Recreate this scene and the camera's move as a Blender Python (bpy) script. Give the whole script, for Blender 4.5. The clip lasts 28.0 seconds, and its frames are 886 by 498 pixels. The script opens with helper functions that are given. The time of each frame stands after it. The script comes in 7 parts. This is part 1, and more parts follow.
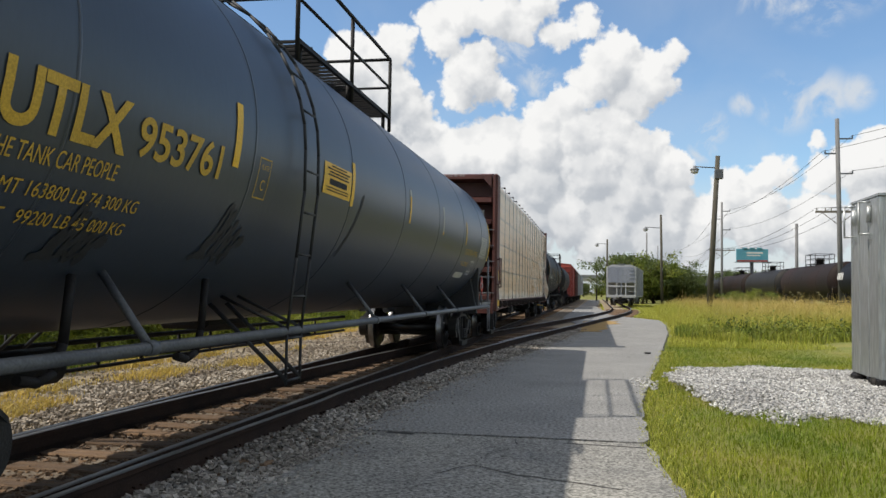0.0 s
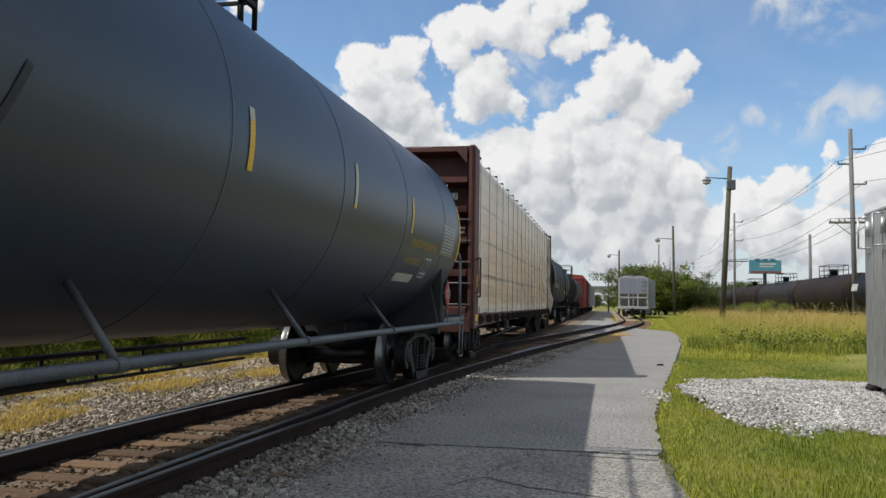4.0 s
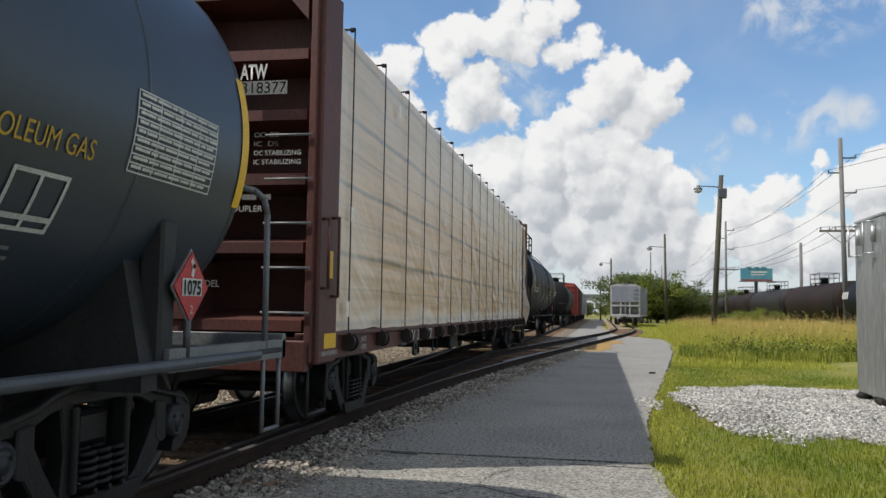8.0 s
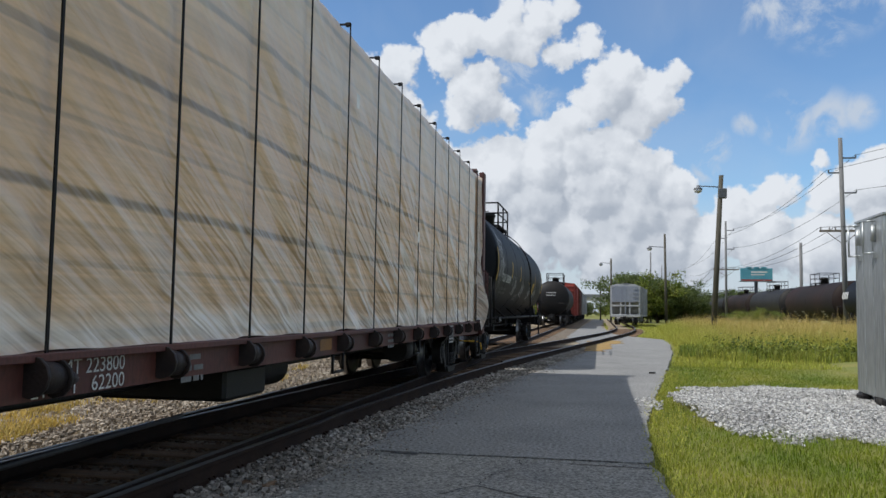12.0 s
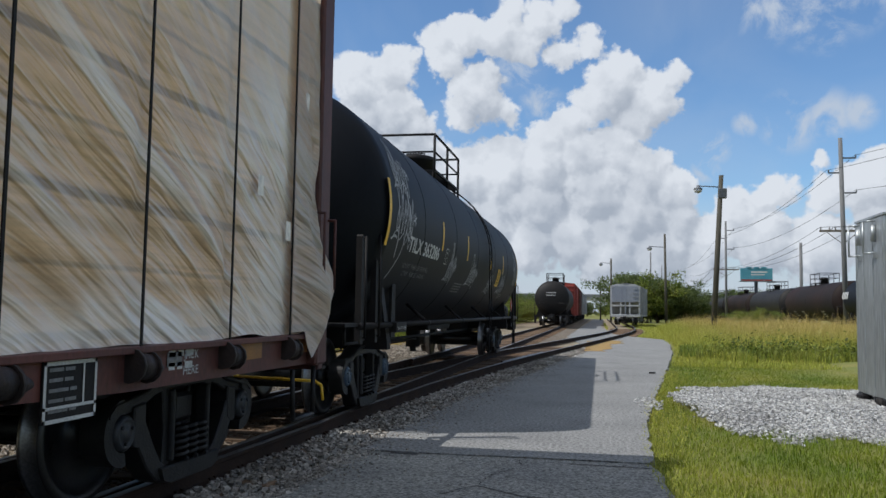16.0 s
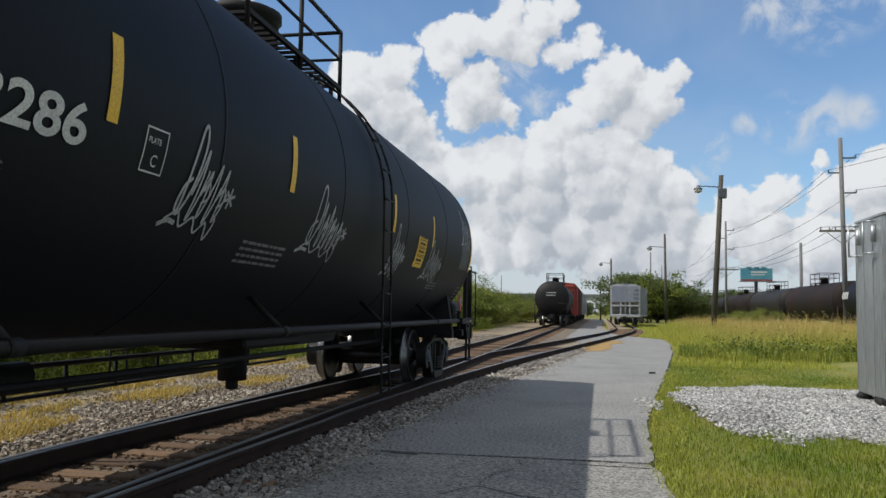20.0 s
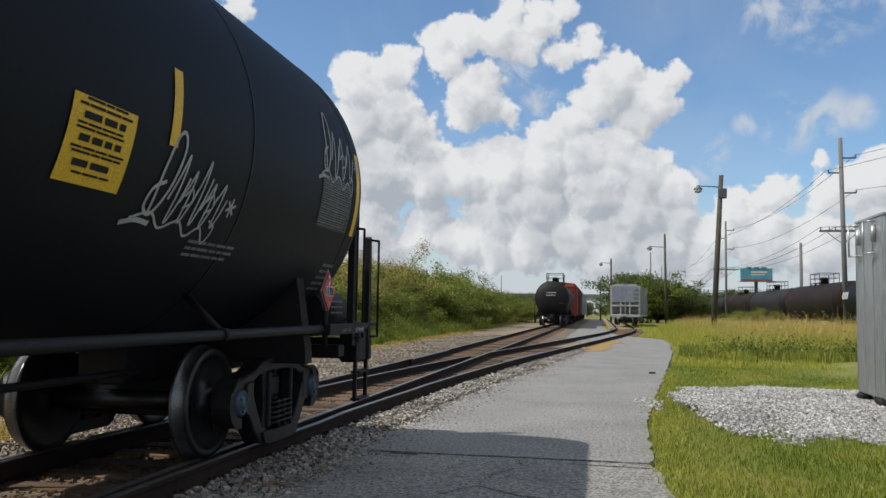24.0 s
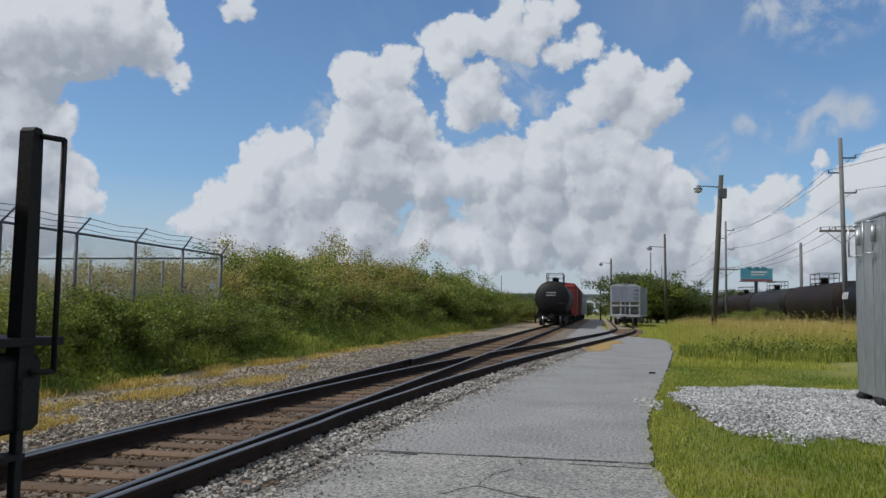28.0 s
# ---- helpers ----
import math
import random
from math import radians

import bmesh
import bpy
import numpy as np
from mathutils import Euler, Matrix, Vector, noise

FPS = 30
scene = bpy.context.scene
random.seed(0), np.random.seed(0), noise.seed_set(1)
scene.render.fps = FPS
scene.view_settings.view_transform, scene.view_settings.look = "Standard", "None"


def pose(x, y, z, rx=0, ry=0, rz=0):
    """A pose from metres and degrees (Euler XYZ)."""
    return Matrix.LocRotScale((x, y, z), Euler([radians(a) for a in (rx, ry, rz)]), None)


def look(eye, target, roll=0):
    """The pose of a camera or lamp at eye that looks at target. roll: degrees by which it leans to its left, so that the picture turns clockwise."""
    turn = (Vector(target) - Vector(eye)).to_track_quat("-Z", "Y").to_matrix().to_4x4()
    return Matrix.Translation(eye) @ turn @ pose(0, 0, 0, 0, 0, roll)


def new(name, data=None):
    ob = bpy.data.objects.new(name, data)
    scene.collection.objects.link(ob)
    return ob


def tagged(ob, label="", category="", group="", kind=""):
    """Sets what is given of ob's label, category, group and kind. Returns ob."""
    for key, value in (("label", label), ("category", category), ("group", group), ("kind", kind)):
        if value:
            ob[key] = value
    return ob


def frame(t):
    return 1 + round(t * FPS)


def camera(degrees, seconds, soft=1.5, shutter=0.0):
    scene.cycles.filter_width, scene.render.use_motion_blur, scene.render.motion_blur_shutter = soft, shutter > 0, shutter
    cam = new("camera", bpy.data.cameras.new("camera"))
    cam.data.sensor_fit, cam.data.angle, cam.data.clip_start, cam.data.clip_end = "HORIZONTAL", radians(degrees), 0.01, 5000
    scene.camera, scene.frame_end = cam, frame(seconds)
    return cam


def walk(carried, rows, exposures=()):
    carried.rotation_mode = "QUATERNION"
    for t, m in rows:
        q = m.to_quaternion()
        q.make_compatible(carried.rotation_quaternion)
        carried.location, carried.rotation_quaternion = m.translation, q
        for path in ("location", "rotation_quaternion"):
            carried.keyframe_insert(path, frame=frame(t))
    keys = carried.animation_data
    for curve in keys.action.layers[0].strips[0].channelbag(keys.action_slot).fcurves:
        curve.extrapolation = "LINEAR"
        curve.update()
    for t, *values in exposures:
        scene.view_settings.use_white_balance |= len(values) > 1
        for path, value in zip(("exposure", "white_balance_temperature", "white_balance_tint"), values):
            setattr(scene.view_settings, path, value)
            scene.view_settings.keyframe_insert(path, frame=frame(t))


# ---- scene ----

# ---- camera ----
EYE = (0.0, 0.0, 1.44)


def aim(left, up, roll=0.88):
    """A pose at the eye, turned left of the track and up, in degrees."""
    a, b = radians(left), radians(up)
    way = Vector((-math.sin(a) * math.cos(b), math.cos(a) * math.cos(b), math.sin(b)))
    return look(EYE, Vector(EYE) + way * 10, roll)


cam = camera(55.82, 28.0)
walk(cam, [
    (0.0, aim(10.36, 2.83)), (0.5, aim(10.36, 3.20)), (1.0, aim(10.65, 3.34)), (1.5, aim(10.75, 3.43)),
    (2.0, aim(10.82, 3.50)), (2.5, aim(11.00, 3.58)), (3.0, aim(11.13, 3.61)), (3.5, aim(11.15, 3.59)),
    (5.5, aim(11.15, 3.59)), (6.0, aim(11.04, 3.74)), (6.5, aim(10.88, 3.92)), (7.0, aim(10.73, 4.10)),
    (7.5, aim(10.66, 4.16)), (8.0, aim(10.63, 4.15)), (28.0, aim(10.63, 4.15))],
    exposures=[(0.0, 0.33, 6750, 10), (6.0, 0.20, 6650, 10), (8.0, 0.27, 6700, 10), (10.0, 0.24, 6550, 10), (12.0, 0.11, 6200, 10), (15.0, 0.02, 6050, 10), (17.0, 0.04, 6150, 10), (20.0, 0.12, 6450, 10), (24.0, 0.10, 6550, 10), (26.0, -0.06, 6400, 10), (28.0, -0.20, 6150, 10)])

# ---- world and sun ----
SUN_FROM = Vector((-0.74, -0.28, 1.0)).normalized()
sun = new("sun", bpy.data.lights.new("sun", "SUN"))
sun.data.energy, sun.data.angle, sun.data.color = 3.5, radians(0.6), (1.0, 0.95, 0.87)
sun.matrix_world = look(SUN_FROM * 60, (0, 0, 0))

# cumulus puffs: bearing right of the track, height and half-width, in degrees
TOWER = [(-27.1, 5.3, 1.5), (-25.5, 6.4, 1.9), (-23.5, 7.8, 2.1), (-22.6, 9.8, 1.9), (-21.3, 10.4, 1.6), (-23.2, 5.4, 2.3), (-19.9, 7.8, 2.5), (-17.7, 9.8, 2.3),
         (-17.0, 12.3, 2.1), (-16.5, 15.1, 1.9), (-16.9, 16.4, 1.5), (-14.5, 16.3, 1.7), (-13.6, 16.9, 1.1), (-14.5, 13.3, 2.2), (-12.7, 12.0, 1.9), (-11.5, 10.9, 1.5),
         (-15.2, 9.1, 2.7), (-19.3, 5.2, 2.3), (-16.2, 5.6, 2.3), (-11.6, 8.8, 2.1)]
RING = [(-11.2, 17.8, 1.4), (-10.4, 16.6, 1.4), (-9.2, 18.6, 1.6), (-7.1, 18.4, 1.9), (-5.3, 18.0, 1.5), (-3.9, 19.5, 1.4), (-2.2, 20.2, 1.2), (-6.1, 19.9, 1.2),
        (-8.4, 14.7, 1.9), (-6.6, 13.6, 1.2), (-9.6, 13.7, 1.2), (1.1, 15.5, 1.9), (-0.2, 14.1, 1.7), (0.9, 16.8, 0.9), (3.3, 14.1, 1.8), (4.8, 15.3, 1.0),
        (-2.0, 12.8, 1.6), (2.0, 12.7, 1.5), (-3.9, 11.7, 1.6), (-6.2, 10.7, 1.7), (-8.3, 10.6, 1.4), (-2.4, 17.3, 1.3), (-0.6, 17.9, 1.0)]
BANK = [(-9.3, 9.2, 2.1), (-6.6, 9.2, 2.3), (-3.9, 9.6, 2.3), (-1.2, 10.7, 2.1), (1.1, 10.7, 1.7), (2.9, 9.5, 1.9), (4.6, 8.2, 1.7), (-0.4, 8.1, 2.4),
        (2.2, 6.7, 2.5), (5.1, 5.9, 1.7), (-4.2, 7.1, 2.3), (-7.3, 6.4, 1.9), (-11.2, 6.5, 1.2), (-12.5, 5.1, 1.7), (-10.0, 4.6, 1.9), (-7.3, 4.2, 1.9),
        (-4.6, 4.5, 2.1), (-1.9, 5.0, 2.1), (0.7, 4.3, 2.4), (3.7, 3.9, 2.3), (-14.7, 4.1, 1.7), (-17.7, 3.7, 1.9), (-21.5, 3.6, 1.9), (-24.9, 4.2, 1.7)]
EAST = [(10.9, 7.6, 1.5), (9.0, 6.9, 1.6), (11.9, 8.1, 0.9), (7.6, 5.0, 1.9), (10.4, 4.8, 2.1), (13.3, 4.2, 2.1), (14.2, 7.3, 1.4), (15.9, 7.6, 1.7),
        (17.8, 8.2, 2.1), (17.1, 4.8, 2.3), (6.5, 3.2, 1.9), (13.9, 9.5, 0.8)]
WEST = [(-38.0, 16.3, 3.3), (-34.8, 17.1, 3.1), (-31.9, 17.3, 2.6), (-30.1, 16.1, 1.7), (-28.6, 14.8, 1.0), (-37.3, 14.4, 2.3), (-41.6, 15.0, 3.5), (-38.1, 11.5, 2.4),
        (-36.4, 10.4, 1.9), (-35.4, 11.7, 0.9), (-37.3, 8.2, 2.7), (-35.1, 8.4, 1.5), (-34.3, 6.7, 1.4), (-36.8, 5.5, 2.7), (-40.0, 6.9, 3.1), (-24.8, 19.5, 1.2),
        (-40.4, 3.9, 2.3)]
WISPS = [(7.3, 10.8, 1.2), (12.1, 12.2, 1.8), (14.4, 12.4, 1.5), (16.0, 12.5, 1.1), (9.4, 12.2, 0.8), (11.2, 19.5, 2.3), (13.6, 18.4, 1.9), (14.2, 17.3, 1.2),
         (15.5, 19.5, 2.3), (-19.5, 13.1, 1.9), (-5.5, 16.4, 1.5), (-3.9, 14.2, 1.4), (6.9, 9.4, 0.9)]


def cloud_field():
    """A node group: how far a direction lies inside the billows, and how far it bulges, from warped round puffs."""
    g = bpy.data.node_groups.new("cloud_field", "ShaderNodeTree")
    g.interface.new_socket("way", in_out="INPUT", socket_type="NodeSocketVector")
    g.interface.new_socket("bulge", in_out="OUTPUT", socket_type="NodeSocketFloat")
    i, o = g.nodes.new("NodeGroupInput"), g.nodes.new("NodeGroupOutput")
    warped = i.outputs[0]
    for scale, size, detail in ((11.0, 0.034, 2.0), (34.0, 0.034, 3.0), (110.0, 0.013, 3.0)):
        n = g.nodes.new("ShaderNodeTexNoise")
        n.inputs["Scale"].default_value, n.inputs["Detail"].default_value = scale, detail
        g.links.new(i.outputs[0], n.inputs["Vector"])
        s = g.nodes.new("ShaderNodeVectorMath")
        s.operation = "SUBTRACT"
        s.inputs[1].default_value = (0.5, 0.5, 0.5)
        g.links.new(n.outputs["Color"], s.inputs[0])
        m = g.nodes.new("ShaderNodeVectorMath")
        m.operation = "MULTIPLY_ADD"
        m.inputs[1].default_value = (size, size, size)
        g.links.new(s.outputs[0], m.inputs[0])
        g.links.new(warped, m.inputs[2])
        warped = m.outputs[0]
    total = None
    rng = random.Random(5)
    # added puffs out of view, large and many, to brighten the shaded sides
    unseen_puffs = [(rng.uniform(50, 310), rng.uniform(8, 85), rng.uniform(9, 19)) for _ in range(56)]
    for bearing, height, size in TOWER + RING + BANK + EAST + WEST + unseen_puffs:
        a, b, r = radians(bearing), radians(height), radians(size) * 1.03
        d = g.nodes.new("ShaderNodeVectorMath")
        d.operation = "DISTANCE"
        d.inputs[1].default_value = (math.sin(a) * math.cos(b), math.cos(a) * math.cos(b), math.sin(b))
        g.links.new(warped, d.inputs[0])
        q = g.nodes.new("ShaderNodeMath")
        q.operation = "POWER"
        q.inputs[1].default_value = 2.0
        g.links.new(d.outputs["Value"], q.inputs[0])
        f = g.nodes.new("ShaderNodeMath")
        f.operation = "MULTIPLY_ADD"
        f.inputs[1].default_value, f.inputs[2].default_value = -1.0 / r, r
        g.links.new(q.outputs[0], f.inputs[0])
        if total is None:
            total = f.outputs[0]
        else:
            s = g.nodes.new("ShaderNodeMath")
            s.operation = "SMOOTH_MAX"
            s.inputs[2].default_value = 0.013
            g.links.new(total, s.inputs[0])
            g.links.new(f.outputs[0], s.inputs[1])
            total = s.outputs[0]
    g.links.new(total, o.inputs[0])
    return g


def wisp_field(nt, way):
    """Thin torn shreds of cloud: soft patches that fine noise eats into."""
    total = None
    for bearing, height, size in WISPS:
        a, b = radians(bearing), radians(height)
        d, f = nt.nodes.new("ShaderNodeVectorMath"), nt.nodes.new("ShaderNodeMapRange")
        d.operation = "DISTANCE"
        d.inputs[1].default_value = (math.sin(a) * math.cos(b), math.cos(a) * math.cos(b), math.sin(b))
        nt.links.new(way, d.inputs[0])
        f.inputs["From Min"].default_value, f.inputs["From Max"].default_value = radians(size) * 1.5, 0.0
        nt.links.new(d.outputs["Value"], f.inputs["Value"])
        if total is None:
            total = f.outputs[0]
        else:
            m = nt.nodes.new("ShaderNodeMath")
            m.operation = "MAXIMUM"
            nt.links.new(total, m.inputs[0])
            nt.links.new(f.outputs[0], m.inputs[1])
            total = m.outputs[0]
    return total


def make_world():
    w = bpy.data.worlds.new("sky")
    scene.world = w
    w.use_nodes = True
    nt = w.node_tree
    nt.nodes.clear()
    N = nt.nodes.new
    out, back = N("ShaderNodeOutputWorld"), N("ShaderNodeBackground")

    def put(socket, v):
        if isinstance(v, (int, float)):
            socket.default_value = v
        else:
            nt.links.new(v, socket)

    def calc(op, x, y=0.0, z=0.0):
        n = N("ShaderNodeMath")
        n.operation = op
        for k, v in enumerate((x, y, z)):
            put(n.inputs[k], v)
        return n.outputs[0]

    def ramp(v, x0, x1, y0=0.0, y1=1.0, kind="SMOOTHSTEP"):
        n = N("ShaderNodeMapRange")
        n.interpolation_type = kind
        put(n.inputs["Value"], v)
        for k, q in (("From Min", x0), ("From Max", x1), ("To Min", y0), ("To Max", y1)):
            n.inputs[k].default_value = q
        return n.outputs[0]

    def mixed(factor, x, y):
        n = N("ShaderNodeMix")
        n.data_type = "RGBA"
        put(n.inputs["Factor"], factor)
        for k, v in (("A", x), ("B", y)):
            if isinstance(v, tuple):
                n.inputs[k].default_value = (*v, 1)
            else:
                nt.links.new(v, n.inputs[k])
        return n.outputs["Result"]

    def noisy(way, scale, detail, rough=0.5, warp=0.0):
        n = N("ShaderNodeTexNoise")
        n.inputs["Scale"].default_value, n.inputs["Detail"].default_value = scale, detail
        n.inputs["Roughness"].default_value, n.inputs["Distortion"].default_value = rough, warp
        nt.links.new(way, n.inputs["Vector"])
        return n.outputs["Fac"]

    sky = N("ShaderNodeTexSky")
    sky.sky_type, sky.sun_disc = "NISHITA", False
    sky.sun_elevation = math.asin(SUN_FROM.z)
    sky.sun_rotation = math.atan2(SUN_FROM.x, SUN_FROM.y)
    sky.air_density, sky.dust_density, sky.ozone_density = 1.0, 0.6, 1.6
    way = N("ShaderNodeTexCoord").outputs["Generated"]
    field = cloud_field()

    def bulge(shift):
        n = N("ShaderNodeGroup")
        n.node_tree = field
        if shift:
            a = N("ShaderNodeVectorMath")
            a.operation = "ADD"
            a.inputs[1].default_value = shift
            nt.links.new(way, a.inputs[0])
            nt.links.new(a.outputs[0], n.inputs[0])
        else:
            nt.links.new(way, n.inputs[0])
        return n.outputs[0]

    here, near, high = bulge(None), bulge((-0.008, 0.0, 0.011)), bulge((-0.014, 0.0, 0.040))
    fine = noisy(way, 60.0, 6.0, 0.6)
    edge = calc("MULTIPLY_ADD", calc("SUBTRACT", fine, 0.5), 0.030, here)
    cover = ramp(edge, -0.002, 0.0115)
    # a face that looks towards the sun falls off that way; deep under the crowns it greys
    facing = ramp(calc("SUBTRACT", here, near), -0.0125, 0.0095)
    under = ramp(high, -0.002, 0.040, 1.0, 0.0)
    soft = ramp(noisy(way, 26.0, 5.0, 0.55), 0.32, 0.68, -0.14, 0.14, "LINEAR")
    lit = calc("MULTIPLY_ADD", facing, 0.52, calc("MULTIPLY_ADD", under, 0.52, soft))
    tone = mixed(ramp(lit, 0.0, 1.0, 0.0, 1.0, "LINEAR"), (3.8, 4.15, 4.65), (7.25, 7.4, 7.55))
    # thin veil, torn wisps, haze towards the horizon
    sep = N("ShaderNodeSeparateXYZ")
    nt.links.new(way, sep.inputs[0])
    haze = ramp(sep.outputs["Z"], 0.15, 0.02, 0.0, 0.9, "LINEAR")
    veil = ramp(noisy(way, 5.0, 6.0, 0.5, 0.6), 0.46, 0.80, 0.0, 0.24, "LINEAR")
    shreds = calc("MULTIPLY", ramp(wisp_field(nt, way), 0.05, 0.75), ramp(noisy(way, 24.0, 7.0, 0.6, 0.4), 0.40, 0.66, 0.0, 0.85))
    thin = calc("MAXIMUM", calc("MAXIMUM", haze, veil), shreds)
    tint = N("ShaderNodeMix")
    tint.data_type, tint.blend_type = "RGBA", "MULTIPLY"
    tint.inputs["Factor"].default_value, tint.inputs["B"].default_value = 1.0, (0.96, 1.13, 1.26, 1)
    nt.links.new(sky.outputs[0], tint.inputs["A"])
    clear = mixed(thin, tint.outputs["Result"], (5.3, 5.75, 6.3))
    nt.links.new(mixed(cover, clear, tone), back.inputs["Color"])
    back.inputs["Strength"].default_value = 0.1
    nt.links.new(back.outputs[0], out.inputs[0])


make_world()


# ---- materials ----
def mat(name, c1, c2, scale=3.0, rough=0.7, metal=0.0, bump=0.25, fine=60.0, stretch=(1, 1, 1), lift=0.01, vary=0.0, spread=0.5, grain=0.28, gloss=0.5):
    """A two-scale surface: broad stains from c1 to c2, fine grain, relief; vary: brightness from piece to piece."""
    m = bpy.data.materials.new(name)
    m.use_nodes = True
    nt = m.node_tree
    b = nt.nodes["Principled BSDF"]
    tc = nt.nodes.new("ShaderNodeTexCoord")
    mp = nt.nodes.new("ShaderNodeMapping")
    mp.inputs["Scale"].default_value = stretch
    nt.links.new(tc.outputs["Object"], mp.inputs["Vector"])
    big, small = nt.nodes.new("ShaderNodeTexNoise"), nt.nodes.new("ShaderNodeTexNoise")
    big.inputs["Scale"].default_value, big.inputs["Detail"].default_value = scale, 6.0
    small.inputs["Scale"].default_value, small.inputs["Detail"].default_value = fine, 3.0
    nt.links.new(mp.outputs[0], big.inputs["Vector"])
    nt.links.new(mp.outputs[0], small.inputs["Vector"])
    r = nt.nodes.new("ShaderNodeMapRange")
    r.inputs["From Min"].default_value, r.inputs["From Max"].default_value = 0.5 - spread * 0.4, 0.5 + spread * 0.4
    nt.links.new(big.outputs["Fac"], r.inputs["Value"])
    mix = nt.nodes.new("ShaderNodeMix")
    mix.data_type = "RGBA"
    mix.inputs["A"].default_value, mix.inputs["B"].default_value = (*c1, 1), (*c2, 1)
    nt.links.new(r.outputs[0], mix.inputs["Factor"])
    hsv = nt.nodes.new("ShaderNodeHueSaturation")
    nt.links.new(mix.outputs["Result"], hsv.inputs["Color"])
    g = nt.nodes.new("ShaderNodeMapRange")
    g.inputs["From Min"].default_value, g.inputs["From Max"].default_value = 0.25, 0.75
    g.inputs["To Min"].default_value, g.inputs["To Max"].default_value = 1 - grain, 1 + grain
    nt.links.new(small.outputs["Fac"], g.inputs["Value"])
    value = g.outputs[0]
    if vary:
        info, geo = nt.nodes.new("ShaderNodeObjectInfo"), nt.nodes.new("ShaderNodeNewGeometry")
        s = nt.nodes.new("ShaderNodeMath")
        s.operation = "ADD"
        nt.links.new(info.outputs["Random"], s.inputs[0])
        nt.links.new(geo.outputs["Random Per Island"], s.inputs[1])
        f = nt.nodes.new("ShaderNodeMath")
        f.operation = "FRACT"
        nt.links.new(s.outputs[0], f.inputs[0])
        v = nt.nodes.new("ShaderNodeMapRange")
        v.inputs["To Min"].default_value, v.inputs["To Max"].default_value = 1 - vary, 1 + vary
        nt.links.new(f.outputs[0], v.inputs["Value"])
        k = nt.nodes.new("ShaderNodeMath")
        k.operation = "MULTIPLY"
        nt.links.new(value, k.inputs[0])
        nt.links.new(v.outputs[0], k.inputs[1])
        value = k.outputs[0]
    nt.links.new(value, hsv.inputs["Value"])
    nt.links.new(hsv.outputs[0], b.inputs["Base Color"])
    b.inputs["Roughness"].default_value, b.inputs["Metallic"].default_value = rough, metal
    b.inputs["Specular IOR Level"].default_value = gloss
    if bump:
        bp = nt.nodes.new("ShaderNodeBump")
        bp.inputs["Strength"].default_value, bp.inputs["Distance"].default_value = bump, lift
        nt.links.new(small.outputs["Fac"], bp.inputs["Height"])
        nt.links.new(bp.outputs[0], b.inputs["Normal"])
    return m


def leafy(name, c1, c2, scale=0.6, vary=0.35):
    """Foliage: thin leaves that let some light through."""
    m = mat(name, c1, c2, scale, 0.6, 0, 0, 9, vary=vary)
    nt = m.node_tree
    b, out = nt.nodes["Principled BSDF"], nt.nodes["Material Output"]
    tr, mx = nt.nodes.new("ShaderNodeBsdfTranslucent"), nt.nodes.new("ShaderNodeMixShader")
    nt.links.new(b.inputs["Base Color"].links[0].from_socket, tr.inputs["Color"])
    mx.inputs[0].default_value = 0.45
    nt.links.new(b.outputs[0], mx.inputs[1])
    nt.links.new(tr.outputs[0], mx.inputs[2])
    nt.links.new(mx.outputs[0], out.inputs["Surface"])
    return m


M_SOIL = mat("soil and short grass", (0.13, 0.165, 0.025), (0.24, 0.21, 0.055), 0.7, 0.95, 0, 0.6, 30, lift=0.03)
M_ROAD = mat("worn asphalt", (0.27, 0.266, 0.255), (0.20, 0.198, 0.193), 0.7, 0.9, 0, 0.15, 28, lift=0.006, grain=0.72, spread=0.55, gloss=0.25)
M_ROAD2 = mat("older worn asphalt", (0.285, 0.277, 0.25), (0.19, 0.187, 0.178), 0.9, 0.9, 0, 0.25, 42, lift=0.008, grain=0.9, gloss=0.25)
M_CRACK = mat("tar crack", (0.035, 0.035, 0.035), (0.06, 0.055, 0.05), 5, 0.9)
M_BED = mat("ballast bed", (0.24, 0.18, 0.105), (0.31, 0.265, 0.195), 0.8, 0.95, 0, 1.0, 24, lift=0.05)
M_DIRT = mat("dirty ballast", (0.12, 0.088, 0.058), (0.20, 0.165, 0.125), 1.0, 0.95, 0, 1.0, 24, lift=0.04)
M_STONE = mat("ballast stone", (0.39, 0.365, 0.33), (0.20, 0.18, 0.155), 0.9, 0.9, 0, 0.3, 80, vary=0.55, spread=0.4, gloss=0.2)
M_DUSTY_STONE = mat("dusty brown ballast stone", (0.36, 0.32, 0.265), (0.19, 0.155, 0.12), 0.8, 0.9, 0, 0.3, 80, vary=0.5, spread=0.4, gloss=0.2)
M_WHITE_STONE = mat("pale limestone gravel", (0.50, 0.495, 0.48), (0.32, 0.315, 0.305), 1.2, 0.9, 0, 0.3, 80, vary=0.45, gloss=0.2)
M_ORANGE = mat("orange sandy dirt", (0.36, 0.22, 0.07), (0.27, 0.19, 0.07), 1.5, 0.95, 0, 0.8, 30, lift=0.02)
M_TIE = mat("weathered tie timber", (0.175, 0.105, 0.055), (0.07, 0.048, 0.033), 2.0, 0.9, 0, 0.8, 40, stretch=(0.4, 5, 5), vary=0.5)
M_RAIL = mat("rusted rail side", (0.040, 0.024, 0.017), (0.020, 0.014, 0.012), 3.0, 0.85, 0, 0.3, 60, gloss=0.15)
M_HEAD = mat("polished rail head", (0.24, 0.23, 0.22), (0.14, 0.135, 0.13), 2.0, 0.42, 0.7, 0.05, 40, stretch=(8, 0.3, 1))
